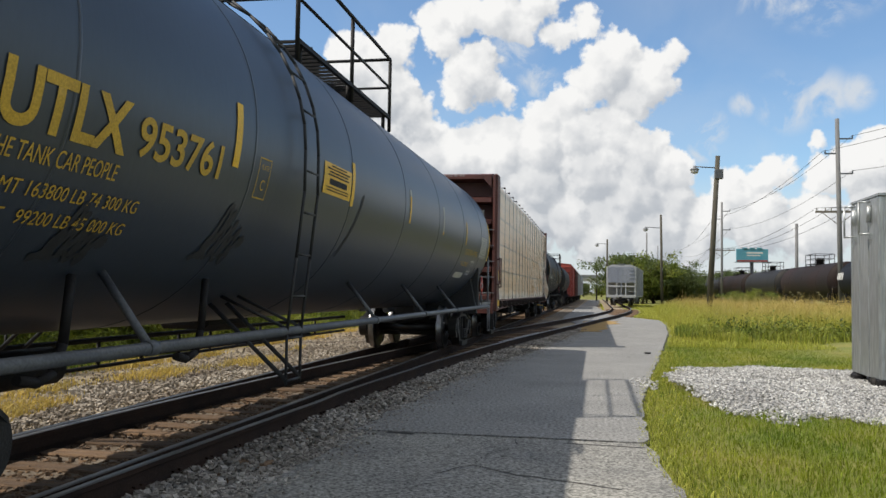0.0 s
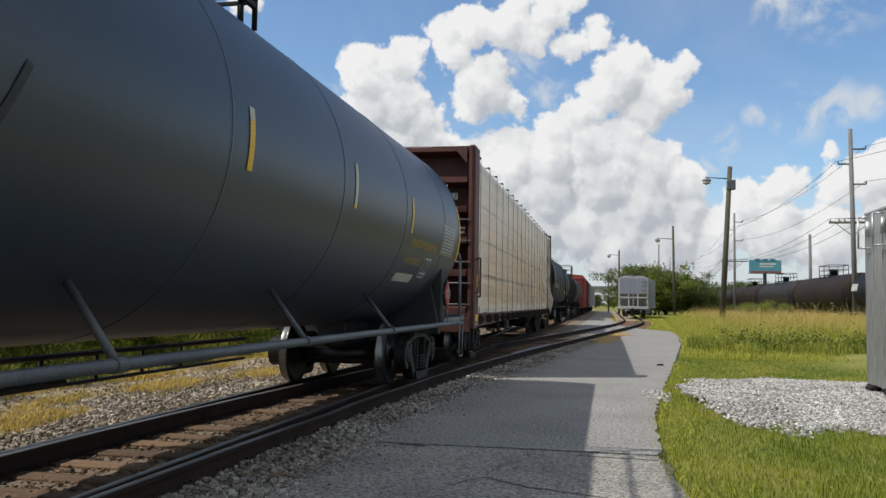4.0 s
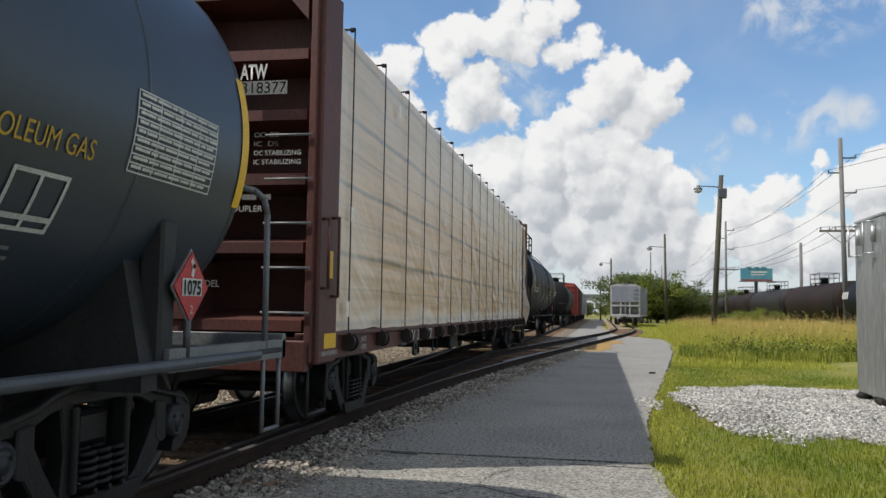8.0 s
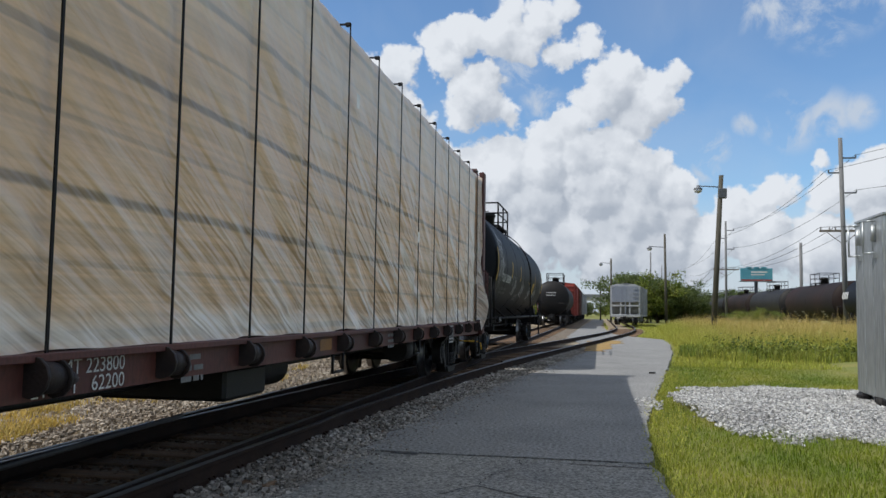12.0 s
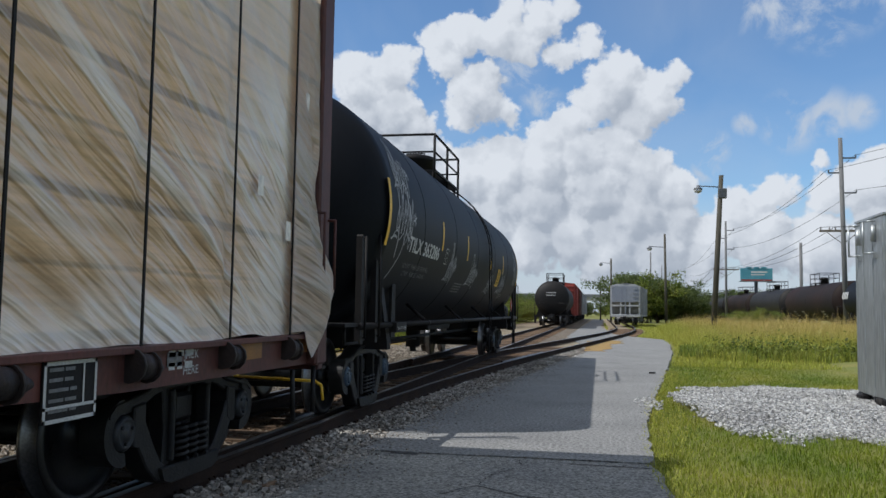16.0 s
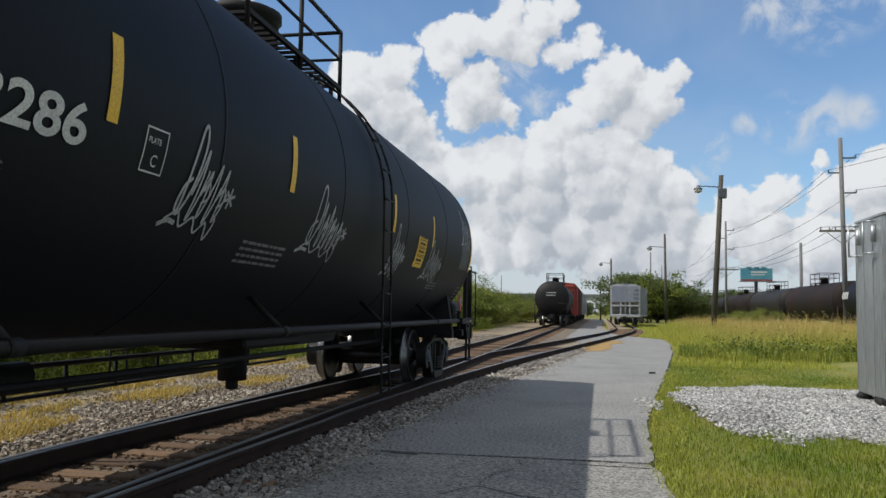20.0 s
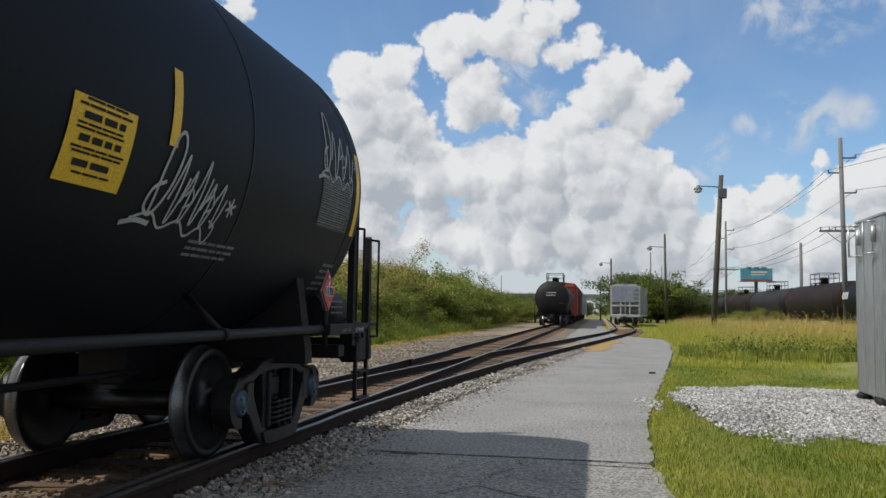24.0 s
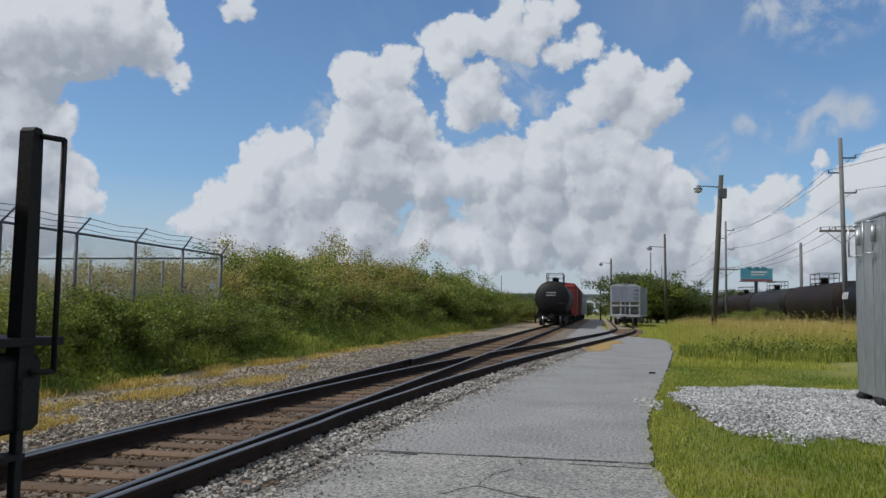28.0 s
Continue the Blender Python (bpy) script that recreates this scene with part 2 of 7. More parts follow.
M_UT = mat("slate grey tank paint", (0.030, 0.042, 0.062), (0.024, 0.033, 0.049), 0.8, 0.38, 0, 0.05, 26, stretch=(1, 1, 0.4), grain=0.08, gloss=0.6)
M_TX = mat("black tank paint", (0.0035, 0.0050, 0.0085), (0.006, 0.0075, 0.011), 0.8, 0.55, 0, 0.05, 26, stretch=(1, 1, 0.4), grain=0.15, gloss=0.16)
M_FARTANK = mat("dusty black tank paint", (0.010, 0.010, 0.011), (0.021, 0.018, 0.016), 0.8, 0.6, 0, 0.1, 20, gloss=0.25)
M_BROWNTANK = mat("rusty brown black tank paint", (0.009, 0.007, 0.0065), (0.024, 0.011, 0.009), 0.5, 0.7, 0, 0.1, 14, stretch=(1, 0.6, 0.5), gloss=0.25)
M_BLACK = mat("grimy black steel", (0.008, 0.008, 0.010), (0.015, 0.013, 0.012), 4.0, 0.65, 0, 0.3, 50, gloss=0.25)
M_GRIME = mat("bogie grime", (0.008, 0.008, 0.0095), (0.016, 0.015, 0.014), 5.0, 0.52, 0, 0.4, 60, gloss=0.35)
M_GREYST = mat("grey painted steel", (0.065, 0.072, 0.084), (0.10, 0.106, 0.115), 5.0, 0.5, 0.1, 0.1, 50)
M_PALEST = mat("pale grey steel", (0.20, 0.21, 0.225), (0.14, 0.148, 0.16), 5.0, 0.5, 0.2, 0.1, 50)
M_WHEEL = mat("wheel steel", (0.008, 0.008, 0.0095), (0.016, 0.015, 0.014), 6.0, 0.36, 0.0, 0.2, 60)
M_TREAD = mat("polished wheel tread", (0.24, 0.24, 0.25), (0.15, 0.15, 0.15), 6.0, 0.30, 0.9, 0.05, 60)
M_CAP = mat("bearing cap steel", (0.018, 0.020, 0.024), (0.035, 0.036, 0.04), 9.0, 0.5, 0.2, 0.1, 60)
M_OXIDE = mat("oxide red brown paint", (0.115, 0.034, 0.026), (0.060, 0.021, 0.019), 1.6, 0.6, 0, 0.15, 35, stretch=(1, 1, 0.5))
M_RED = mat("bright faded red paint", (0.33, 0.05, 0.035), (0.22, 0.04, 0.03), 1.6, 0.6, 0, 0.15, 35)
M_YELLOW = mat("yellow reflective sheet", (0.80, 0.47, 0.015), (0.70, 0.41, 0.02), 6.0, 0.5, 0, 0.05, 80)
M_PALESHEET = mat("white sheet and painted glare", (0.52, 0.50, 0.42), (0.44, 0.42, 0.36), 6.0, 0.5, 0, 0.05, 80)
M_GOLD = mat("yellow stencil paint", (0.55, 0.34, 0.03), (0.45, 0.28, 0.03), 3.0, 0.6, 0, 0.05, 80)
M_LETTER = mat("white stencil paint", (0.62, 0.62, 0.60), (0.45, 0.45, 0.44), 3.0, 0.6, 0, 0.05, 80)
M_SPRAY = mat("pale spray paint", (0.42, 0.42, 0.43), (0.30, 0.30, 0.31), 3.0, 0.7, 0, 0.0, 40)
M_DIM = mat("faded stencil paint", (0.20, 0.20, 0.20), (0.13, 0.13, 0.13), 3.0, 0.7, 0, 0.0, 40)
M_SCRAWL = mat("black spray paint", (0.018, 0.019, 0.022), (0.03, 0.03, 0.034), 3.0, 0.6, 0, 0.0, 40)
M_PLACARD = mat("red placard", (0.50, 0.035, 0.035), (0.42, 0.03, 0.03), 6.0, 0.5, 0, 0.0, 40)
M_WRAP = mat("translucent lumber wrap over timber", (0.68, 0.42, 0.21), (0.76, 0.50, 0.28), 0.5, 0.36, 0, 0.10, 14, stretch=(1, 0.8, 1.2), spread=0.7, grain=0.06)


def timber_courses(m):
    """Sawn timber in packs with dark gaps, seen through plastic whitened along its slack folds, for doubled sheet and
    painted highlights.
    """
    nt = m.node_tree
    b = nt.nodes["Principled BSDF"]
    wood = b.inputs["Base Color"].links[0].from_socket
    tc, sep = nt.nodes.new("ShaderNodeTexCoord"), nt.nodes.new("ShaderNodeSeparateXYZ")
    nt.links.new(tc.outputs["Object"], sep.inputs[0])

    def put(socket, v):
        if isinstance(v, (int, float)):
            socket.default_value = v
        else:
            nt.links.new(v, socket)

    def math_(op, x, y=0.0, z=0.0):
        n = nt.nodes.new("ShaderNodeMath")
        n.operation = op
        for i, v in enumerate((x, y, z)):
            put(n.inputs[i], v)
        return n.outputs[0]

    def ramp(v, x0, x1, y0=0.0, y1=1.0):
        n = nt.nodes.new("ShaderNodeMapRange")
        n.interpolation_type = "SMOOTHSTEP"
        put(n.inputs["Value"], v)
        for k, q in (("From Min", x0), ("From Max", x1), ("To Min", y0), ("To Max", y1)):
            n.inputs[k].default_value = q
        return n.outputs[0]

    def clouds(scale, detail=3.0, stretch=(1, 1, 1), turn=0.0, warp=0.0):
        mp, n = nt.nodes.new("ShaderNodeMapping"), nt.nodes.new("ShaderNodeTexNoise")
        mp.vector_type = "TEXTURE"
        mp.inputs["Rotation"].default_value = (turn, 0, 0)
        mp.inputs["Scale"].default_value = [1.0 / q for q in stretch]
        nt.links.new(tc.outputs["Object"], mp.inputs["Vector"])
        n.inputs["Scale"].default_value, n.inputs["Detail"].default_value, n.inputs["Distortion"].default_value = scale, detail, warp
        nt.links.new(mp.outputs[0], n.inputs["Vector"])
        return n.outputs["Fac"]

    y, z = sep.outputs["Y"], sep.outputs["Z"]
    # boards and pack gaps
    boards = ramp(clouds(1.0, 5.0, (1, 0.35, 20)), 0.30, 0.66, 0.80, 1.08)
    level = math_("MULTIPLY_ADD", clouds(0.8), 0.05, math_("SUBTRACT", z, 1.30))
    fold_z = math_("PINGPONG", level, 0.37)
    broken = ramp(clouds(1.0, 2.0, (1, 0.5, 1.5)), 0.35, 0.6, 0.0, 0.5)
    thick = math_("MAXIMUM", ramp(fold_z, 0.014, 0.040, 0.38, 1.0), broken)
    thin = ramp(fold_z, 0.346, 0.364, 1.0, 0.68)
    shade = math_("MULTIPLY", boards, math_("MULTIPLY", thick, thin))
    hs = nt.nodes.new("ShaderNodeHueSaturation")
    nt.links.new(wood, hs.inputs["Color"])
    nt.links.new(shade, hs.inputs["Value"])
    # folds: long streaks falling towards the rear, in two sizes, their ridges painted white as if catching light
    turn = radians(-31)
    broad = clouds(1.0, 2.0, (1, 0.42, 6.5), turn, 0.25)
    narrow = clouds(1.0, 2.0, (1, 0.75, 17.0), turn + radians(5), 0.2)
    low = ramp(z, 3.9, 2.3, 0.18, 1.0)
    rear = ramp(y, -7.0, 3.5, 0.10, 1.0)
    patch = ramp(clouds(0.55, 2.0), 0.36, 0.58, 0.35, 1.0)
    slack = math_("MULTIPLY", math_("MULTIPLY", low, rear), patch)
    ridge = math_("MULTIPLY_ADD", ramp(narrow, 0.53, 0.62), 0.50, ramp(broad, 0.53, 0.64, 0.0, 0.8))
    streak = math_("MULTIPLY", math_("MINIMUM", ridge, 1.0), slack)
    # the plastic itself: milky overall, whiter at the top and the foot and by both ends;
    # the wider ramp towards the front paints in grazing light
    milk_and_glare = math_("MAXIMUM", math_("MAXIMUM", ramp(z, 2.6, 4.0, 0.13, 0.52), ramp(y, -7.5, -10.2, 0.0, 0.5)), math_("MAXIMUM", ramp(math_("MULTIPLY_ADD", clouds(0.9), -0.5, z), 1.32, 1.06, 0.0, 0.70), math_("MAXIMUM", ramp(y, -9.9, -10.4, 0.0, 0.8), ramp(math_("MULTIPLY_ADD", clouds(1.1), 2.0, y), 9.3, 11.4, 0.0, 0.75))))
    amount = math_("MINIMUM", math_("MULTIPLY_ADD", streak, 0.80, math_("MULTIPLY", milk_and_glare, ramp(clouds(1.7, 4.0), 0.3, 0.7, 0.75, 1.15))), 0.95)
    white = nt.nodes.new("ShaderNodeMix")
    white.data_type = "RGBA"
    white.inputs["B"].default_value = (0.89, 0.82, 0.75, 1)
    nt.links.new(amount, white.inputs["Factor"])
    nt.links.new(hs.outputs[0], white.inputs["A"])
    nt.links.new(white.outputs["Result"], b.inputs["Base Color"])
    bp = nt.nodes.new("ShaderNodeBump")
    bp.inputs["Strength"].default_value, bp.inputs["Distance"].default_value = 1.0, 0.14
    tall = math_("MULTIPLY", math_("MULTIPLY_ADD", narrow, 0.35, broad), math_("ADD", slack, 0.05))
    nt.links.new(tall, bp.inputs["Height"])
    nt.links.new(bp.outputs[0], b.inputs["Normal"])


timber_courses(M_WRAP)
M_FLAP = mat("loose white plastic", (0.90, 0.83, 0.74), (0.76, 0.69, 0.60), 2.0, 0.35, 0, 0.3, 12)
M_GALV = mat("galvanised sheet", (0.36, 0.38, 0.385), (0.45, 0.47, 0.475), 1.2, 0.42, 0.75, 0.05, 20, stretch=(1, 1, 0.15))
M_POLEW = mat("weathered timber pole", (0.21, 0.19, 0.16), (0.13, 0.115, 0.095), 3.0, 0.9, 0, 0.5, 40, stretch=(6, 6, 0.4))
M_POLED = mat("dark creosoted pole timber", (0.095, 0.085, 0.062), (0.055, 0.05, 0.04), 3.0, 0.9, 0, 0.5, 40, stretch=(6, 6, 0.4))
M_POLEG = mat("silver grey pole timber", (0.20, 0.20, 0.20), (0.13, 0.13, 0.135), 3.0, 0.9, 0, 0.4, 40, stretch=(6, 6, 0.4))
M_HOPEND = mat("blue grey hopper end paint", (0.17, 0.19, 0.24), (0.23, 0.25, 0.29), 1.2, 0.6, 0, 0.1, 30, stretch=(1, 1, 0.4))
M_CONC = mat("pale concrete", (0.42, 0.42, 0.41), (0.34, 0.34, 0.33), 1.0, 0.85, 0, 0.2, 40)
M_HOPPER = mat("pale grey hopper paint", (0.40, 0.41, 0.43), (0.30, 0.31, 0.32), 1.0, 0.6, 0, 0.1, 30, stretch=(1, 1, 0.4))
M_WIRE = mat("cable", (0.03, 0.03, 0.035), (0.05, 0.05, 0.05), 3.0, 0.6, 0.3, 0.0)
M_BILL = mat("blue green printed board", (0.05, 0.22, 0.30), (0.10, 0.30, 0.36), 0.6, 0.5, 0, 0.0, 5)
M_LAMPG = mat("lamp glass", (0.5, 0.5, 0.48), (0.4, 0.4, 0.4), 3.0, 0.2, 0.1, 0.0)
M_BARK = mat("bark", (0.16, 0.12, 0.085), (0.09, 0.07, 0.05), 5.0, 0.95, 0, 0.6, 40, stretch=(4, 4, 0.6))
M_LEAF = leafy("mid green leaves", (0.15, 0.215, 0.035), (0.38, 0.37, 0.08), 0.9, 0.6)
M_LEAF2 = leafy("dark green leaves", (0.09, 0.145, 0.02), (0.27, 0.29, 0.05), 0.9, 0.55)
M_LEAF3 = leafy("olive seeding leaves", (0.46, 0.36, 0.12), (0.27, 0.28, 0.06), 0.8, 0.55)
M_GRASS = leafy("fresh short grass", (0.125, 0.195, 0.010), (0.28, 0.30, 0.025), 0.7)
M_TALL = leafy("golden tall grass", (0.48, 0.44, 0.08), (0.30, 0.35, 0.05), 0.35)


def tipped(m, tint, z0, z1):
    """Blades that ripen to another colour towards their tips."""
    nt = m.node_tree
    b = nt.nodes["Principled BSDF"]
    base = b.inputs["Base Color"].links[0].from_socket
    tc, sep, r, mix = [nt.nodes.new("ShaderNode" + k) for k in ("TexCoord", "SeparateXYZ", "MapRange", "Mix")]
    mix.data_type = "RGBA"
    nt.links.new(tc.outputs["Object"], sep.inputs[0])
    nt.links.new(sep.outputs["Z"], r.inputs["Value"])
    r.inputs["From Min"].default_value, r.inputs["From Max"].default_value, r.inputs["To Max"].default_value = z0, z1, 0.9
    nt.links.new(r.outputs[0], mix.inputs["Factor"])
    nt.links.new(base, mix.inputs["A"])
    mix.inputs["B"].default_value = (*tint, 1)
    targets = [l.to_socket for l in nt.links if l.from_socket == base and l.to_node != mix]
    for s in targets:
        nt.links.new(mix.outputs["Result"], s)


tipped(M_TALL, (0.56, 0.41, 0.14), 0.45, 1.0)
M_AMBER = mat("faded amber reflective sheet", (0.30, 0.13, 0.025), (0.22, 0.10, 0.03), 6.0, 0.5, 0, 0.05, 80)
M_UNDER = mat("dirty dark underframe paint", (0.022, 0.024, 0.028), (0.036, 0.036, 0.036), 4.0, 0.6, 0, 0.2, 50, gloss=0.3)
M_BLUECAP = mat("blue painted bearing cap", (0.02, 0.045, 0.08), (0.05, 0.08, 0.11), 14.0, 0.45, 0.1, 0.1, 60)
M_WINCH = mat("rusty dark winch steel", (0.035, 0.022, 0.019), (0.016, 0.012, 0.012), 8.0, 0.6, 0.2, 0.3, 60)
M_DRY = leafy("dry yellow grass", (0.56, 0.40, 0.09), (0.42, 0.33, 0.10), 0.6)
M_WEED = leafy("green weeds", (0.10, 0.17, 0.02), (0.32, 0.33, 0.05), 0.45, 0.45)
M_FARTREE = leafy("far dark leaves", (0.09, 0.13, 0.04), (0.15, 0.18, 0.055), 0.2)


# ---- mesh helpers ----
def part(name, bm, material, parent=None, label=""):
    """Link a bmesh as one mesh object, under a thing or a part where given."""
    me = bpy.data.meshes.new(name)
    bm.to_mesh(me)
    bm.free()
    me.materials.append(material)
    ob = new(name, me)
    if parent is not None:
        ob.parent = parent
    if label:
        tagged(ob, label)
    return ob


def thing(name, label, category, group="", m=None):
    ob = new(name)
    ob.empty_display_size = 0.3
    if m is not None:
        ob.matrix_basis = m
    return tagged(ob, label, category, group)


def joined(name, verts, faces, material, parent=None, smooth=False):
    me = bpy.data.meshes.new(name)
    me.from_pydata(verts, [], faces)
    me.materials.append(material)
    if smooth:
        me.polygons.foreach_set("use_smooth", [True] * len(me.polygons))
    ob = new(name, me)
    if parent is not None:
        ob.parent = parent
    return ob


def box(bm, x0, x1, y0, y1, z0, z1, bevel=0.0, m=None):
    """A block between two corners, its edges rounded by bevel."""
    r = bmesh.ops.create_cube(bm, size=1.0)
    vs = r["verts"]
    bmesh.ops.transform(bm, matrix=Matrix.Translation(((x0 + x1) / 2, (y0 + y1) / 2, (z0 + z1) / 2))
                        @ Matrix.Diagonal((abs(x1 - x0), abs(y1 - y0), abs(z1 - z0), 1)), verts=vs)
    if m is not None:
        bmesh.ops.transform(bm, matrix=m, verts=vs)
    if bevel:
        es = list({e for v in vs for e in v.link_edges})
        bmesh.ops.bevel(bm, geom=es, offset=bevel, segments=1, affect="EDGES", profile=0.7)
    return bm


def rod(bm, p, q, r, n=8, r2=None):
    """A round bar from p to q."""
    p, q = Vector(p), Vector(q)
    d = q - p
    made = bmesh.ops.create_cone(bm, cap_ends=True, segments=n, radius1=r, radius2=r if r2 is None else r2, depth=d.length)
    turn = d.to_track_quat("Z", "Y").to_matrix().to_4x4()
    bmesh.ops.transform(bm, matrix=Matrix.Translation((p + q) / 2) @ turn, verts=made["verts"])
    for v in made["verts"]:
        for f in v.link_faces:
            f.smooth = len(f.verts) == 4
    return bm


def pipe(bm, points, r, n=8):
    """A bent bar through the points, with rounded joints."""
    for a, b in zip(points, points[1:]):
        rod(bm, a, b, r, n)
    for a in points[1:-1]:
        s = bmesh.ops.create_icosphere(bm, subdivisions=1, radius=r * 1.03)
        bmesh.ops.translate(bm, vec=a, verts=s["verts"])
    return bm


def prism(bm, outline, a, b, axis="x"):
    """An outline in a plane, given thickness from a to b along the axis."""
    def at(u, v, w):
        return {"x": (w, u, v), "y": (u, w, v), "z": (u, v, w)}[axis]
    low = [bm.verts.new(at(u, v, a)) for u, v in outline]
    high = [bm.verts.new(at(u, v, b)) for u, v in outline]
    fs = [bm.faces.new(low), bm.faces.new(high[::-1])]
    for i in range(len(outline)):
        j = (i + 1) % len(outline)
        fs.append(bm.faces.new((low[i], high[i], high[j], low[j])))
    bmesh.ops.recalc_face_normals(bm, faces=fs)
    return bm


def lathe(bm, profile, n=32, axis="y", m=None):
    """Turn a profile of (along, radius) round the axis."""
    rings = []
    for along, r in profile:
        ring = []
        for k in range(n):
            a = 2 * math.pi * k / n
            c, s = r * math.cos(a), r * math.sin(a)
            p = Vector({"y": (c, along, s), "x": (along, c, s), "z": (c, s, along)}[axis])
            ring.append(bm.verts.new(m @ p if m is not None else p))
        rings.append(ring)
    fs = []
    for r0, r1 in zip(rings, rings[1:]):
        for k in range(n):
            f = bm.faces.new((r0[k], r0[(k + 1) % n], r1[(k + 1) % n], r1[k]))
            f.smooth = True
            fs.append(f)
    for ring, (along, r) in ((rings[0], profile[0]), (rings[-1], profile[-1])):
        if r > 1e-5:
            fs.append(bm.faces.new(ring))
    bmesh.ops.recalc_face_normals(bm, faces=fs)
    return bm


def new_bm():
    return bmesh.new()


def text_mesh(words, size, width=0.0, shear=0.0, bold=0.0):
    """Flat lettering as a bmesh in the xy plane from the origin to the right; width squeezes it to that length."""
    cu = bpy.data.curves.new("letters", "FONT")
    cu.body, cu.size, cu.resolution_u, cu.shear, cu.offset = words, size, 5, shear, bold
    ob = bpy.data.objects.new("letters", cu)
    scene.collection.objects.link(ob)
    me = bpy.data.meshes.new_from_object(ob.evaluated_get(bpy.context.evaluated_depsgraph_get()))
    bpy.data.objects.remove(ob)
    bpy.data.curves.remove(cu)
    bm = bmesh.new()
    bm.from_mesh(me)
    bpy.data.meshes.remove(me)
    if width:
        xs = [v.co.x for v in bm.verts]
        k = width / max(max(xs) - min(xs), 1e-4)
        for v in bm.verts:
            v.co.x = (v.co.x - min(xs)) * k
    return bm


def rect_bm(w, h):
    bm = bmesh.new()
    bm.faces.new([bm.verts.new(p) for p in ((0, 0, 0), (w, 0, 0), (w, h, 0), (0, h, 0))])
    return bm


def stroke_bm(points, thick):
    """A flat brush line through points of a plane."""
    bm = bmesh.new()
    for (ax, ay), (bx, by) in zip(points, points[1:]):
        d = Vector((bx - ax, by - ay))
        if d.length < 1e-5:
            continue
        n = Vector((-d.y, d.x)).normalized() * thick / 2
        e = d.normalized() * thick * 0.4
        bm.faces.new([bm.verts.new((x, y, 0)) for x, y in ((ax - e.x + n.x, ay - e.y + n.y), (ax - e.x - n.x, ay - e.y - n.y),
                                                            (bx + e.x - n.x, by + e.y - n.y), (bx + e.x + n.x, by + e.y + n.y))])
    return bm


def merge(bm, other, dx=0.0, dy=0.0):
    """Add a flat bmesh to another, moved in its plane."""
    m = {}
    for v in other.verts:
        m[v] = bm.verts.new((v.co.x + dx, v.co.y + dy, v.co.z))
    for f in other.faces:
        try:
            bm.faces.new([m[v] for v in f.verts])
        except ValueError:
            pass
    other.free()
    return bm


def on_tank(bm, y, z, R, CZ, proud=0.006):
    """Bend flat lettering onto the side of a tank that faces +x: its x runs along +y from y, its y up the shell from height z."""
    hi = max((v.co.y for v in bm.verts), default=0)
    lo = min((v.co.y for v in bm.verts), default=0)
    k = math.floor(lo / 0.09) * 0.09
    while k < hi:
        if k > lo:
            bmesh.ops.bisect_plane(bm, geom=bm.verts[:] + bm.edges[:] + bm.faces[:], plane_co=(0, k, 0), plane_no=(0, 1, 0))
        k += 0.09
    a0 = math.asin(max(-1, min(1, (z - CZ) / R)))
    for v in bm.verts:
        a = a0 + v.co.y / R
        r = R + proud
        v.co = Vector((r * math.cos(a), y + v.co.x, CZ + r * math.sin(a)))
    for f in bm.faces:
        f.normal_update()
        if f.normal.x < 0:
            f.normal_flip()
    return bm


def on_wall(bm, x, y, z, way="x"):
    """Stand flat lettering upright: way x faces +x and runs along +y; way y faces -y and runs along +x."""
    for v in bm.verts:
        v.co = Vector((x, y + v.co.x, z + v.co.y)) if way == "x" else Vector((x + v.co.x, y, z + v.co.y))
    for f in bm.faces:
        f.normal_update()
        if (f.normal.x if way == "x" else -f.normal.y) < 0:
            f.normal_flip()
    return bm


# ---- the plan: track centre, rail height, train's way ----
TRACK = -4.047
RAIL = 0.17
GAUGE = 0.753
RUN = [0.0, 1.16, 2.52, 4.02, 5.67, 7.47, 9.51, 11.81, 14.30, 16.95, 19.77, 22.60, 25.34, 28.08, 30.89, 33.69, 36.30, 38.67, 41.06,
       43.39, 45.57, 47.67, 49.68, 51.60, 53.40, 55.10, 56.67, 58.07, 59.29]


def run(t):
    """Metres that the train has rolled by t seconds."""
    k = min(int(t), 27)
    a = t - k
    def slope(i):
        return (RUN[min(i + 1, 28)] - RUN[max(i - 1, 0)]) / (min(i + 1, 28) - max(i - 1, 0))
    return ((2 * a**3 - 3 * a**2 + 1) * RUN[k] + (a**3 - 2 * a**2 + a) * slope(k)
            + (-2 * a**3 + 3 * a**2) * RUN[k + 1] + (a**3 - a**2) * slope(k + 1))


def branch(y):
    """How far the branch track's centre lies right of the main track's, at y."""
    if y < 1.5:
        return 0.0
    if y < 25.0:
        return 0.00265 * (y - 1.5) ** 2
    if y < 50.0:
        return 1.4634 + 0.12455 * (y - 25.0)
    u = min(y, 78.0) - 50.0
    return 4.577 + 0.12455 * u - 0.12455 / 56.0 * u * u


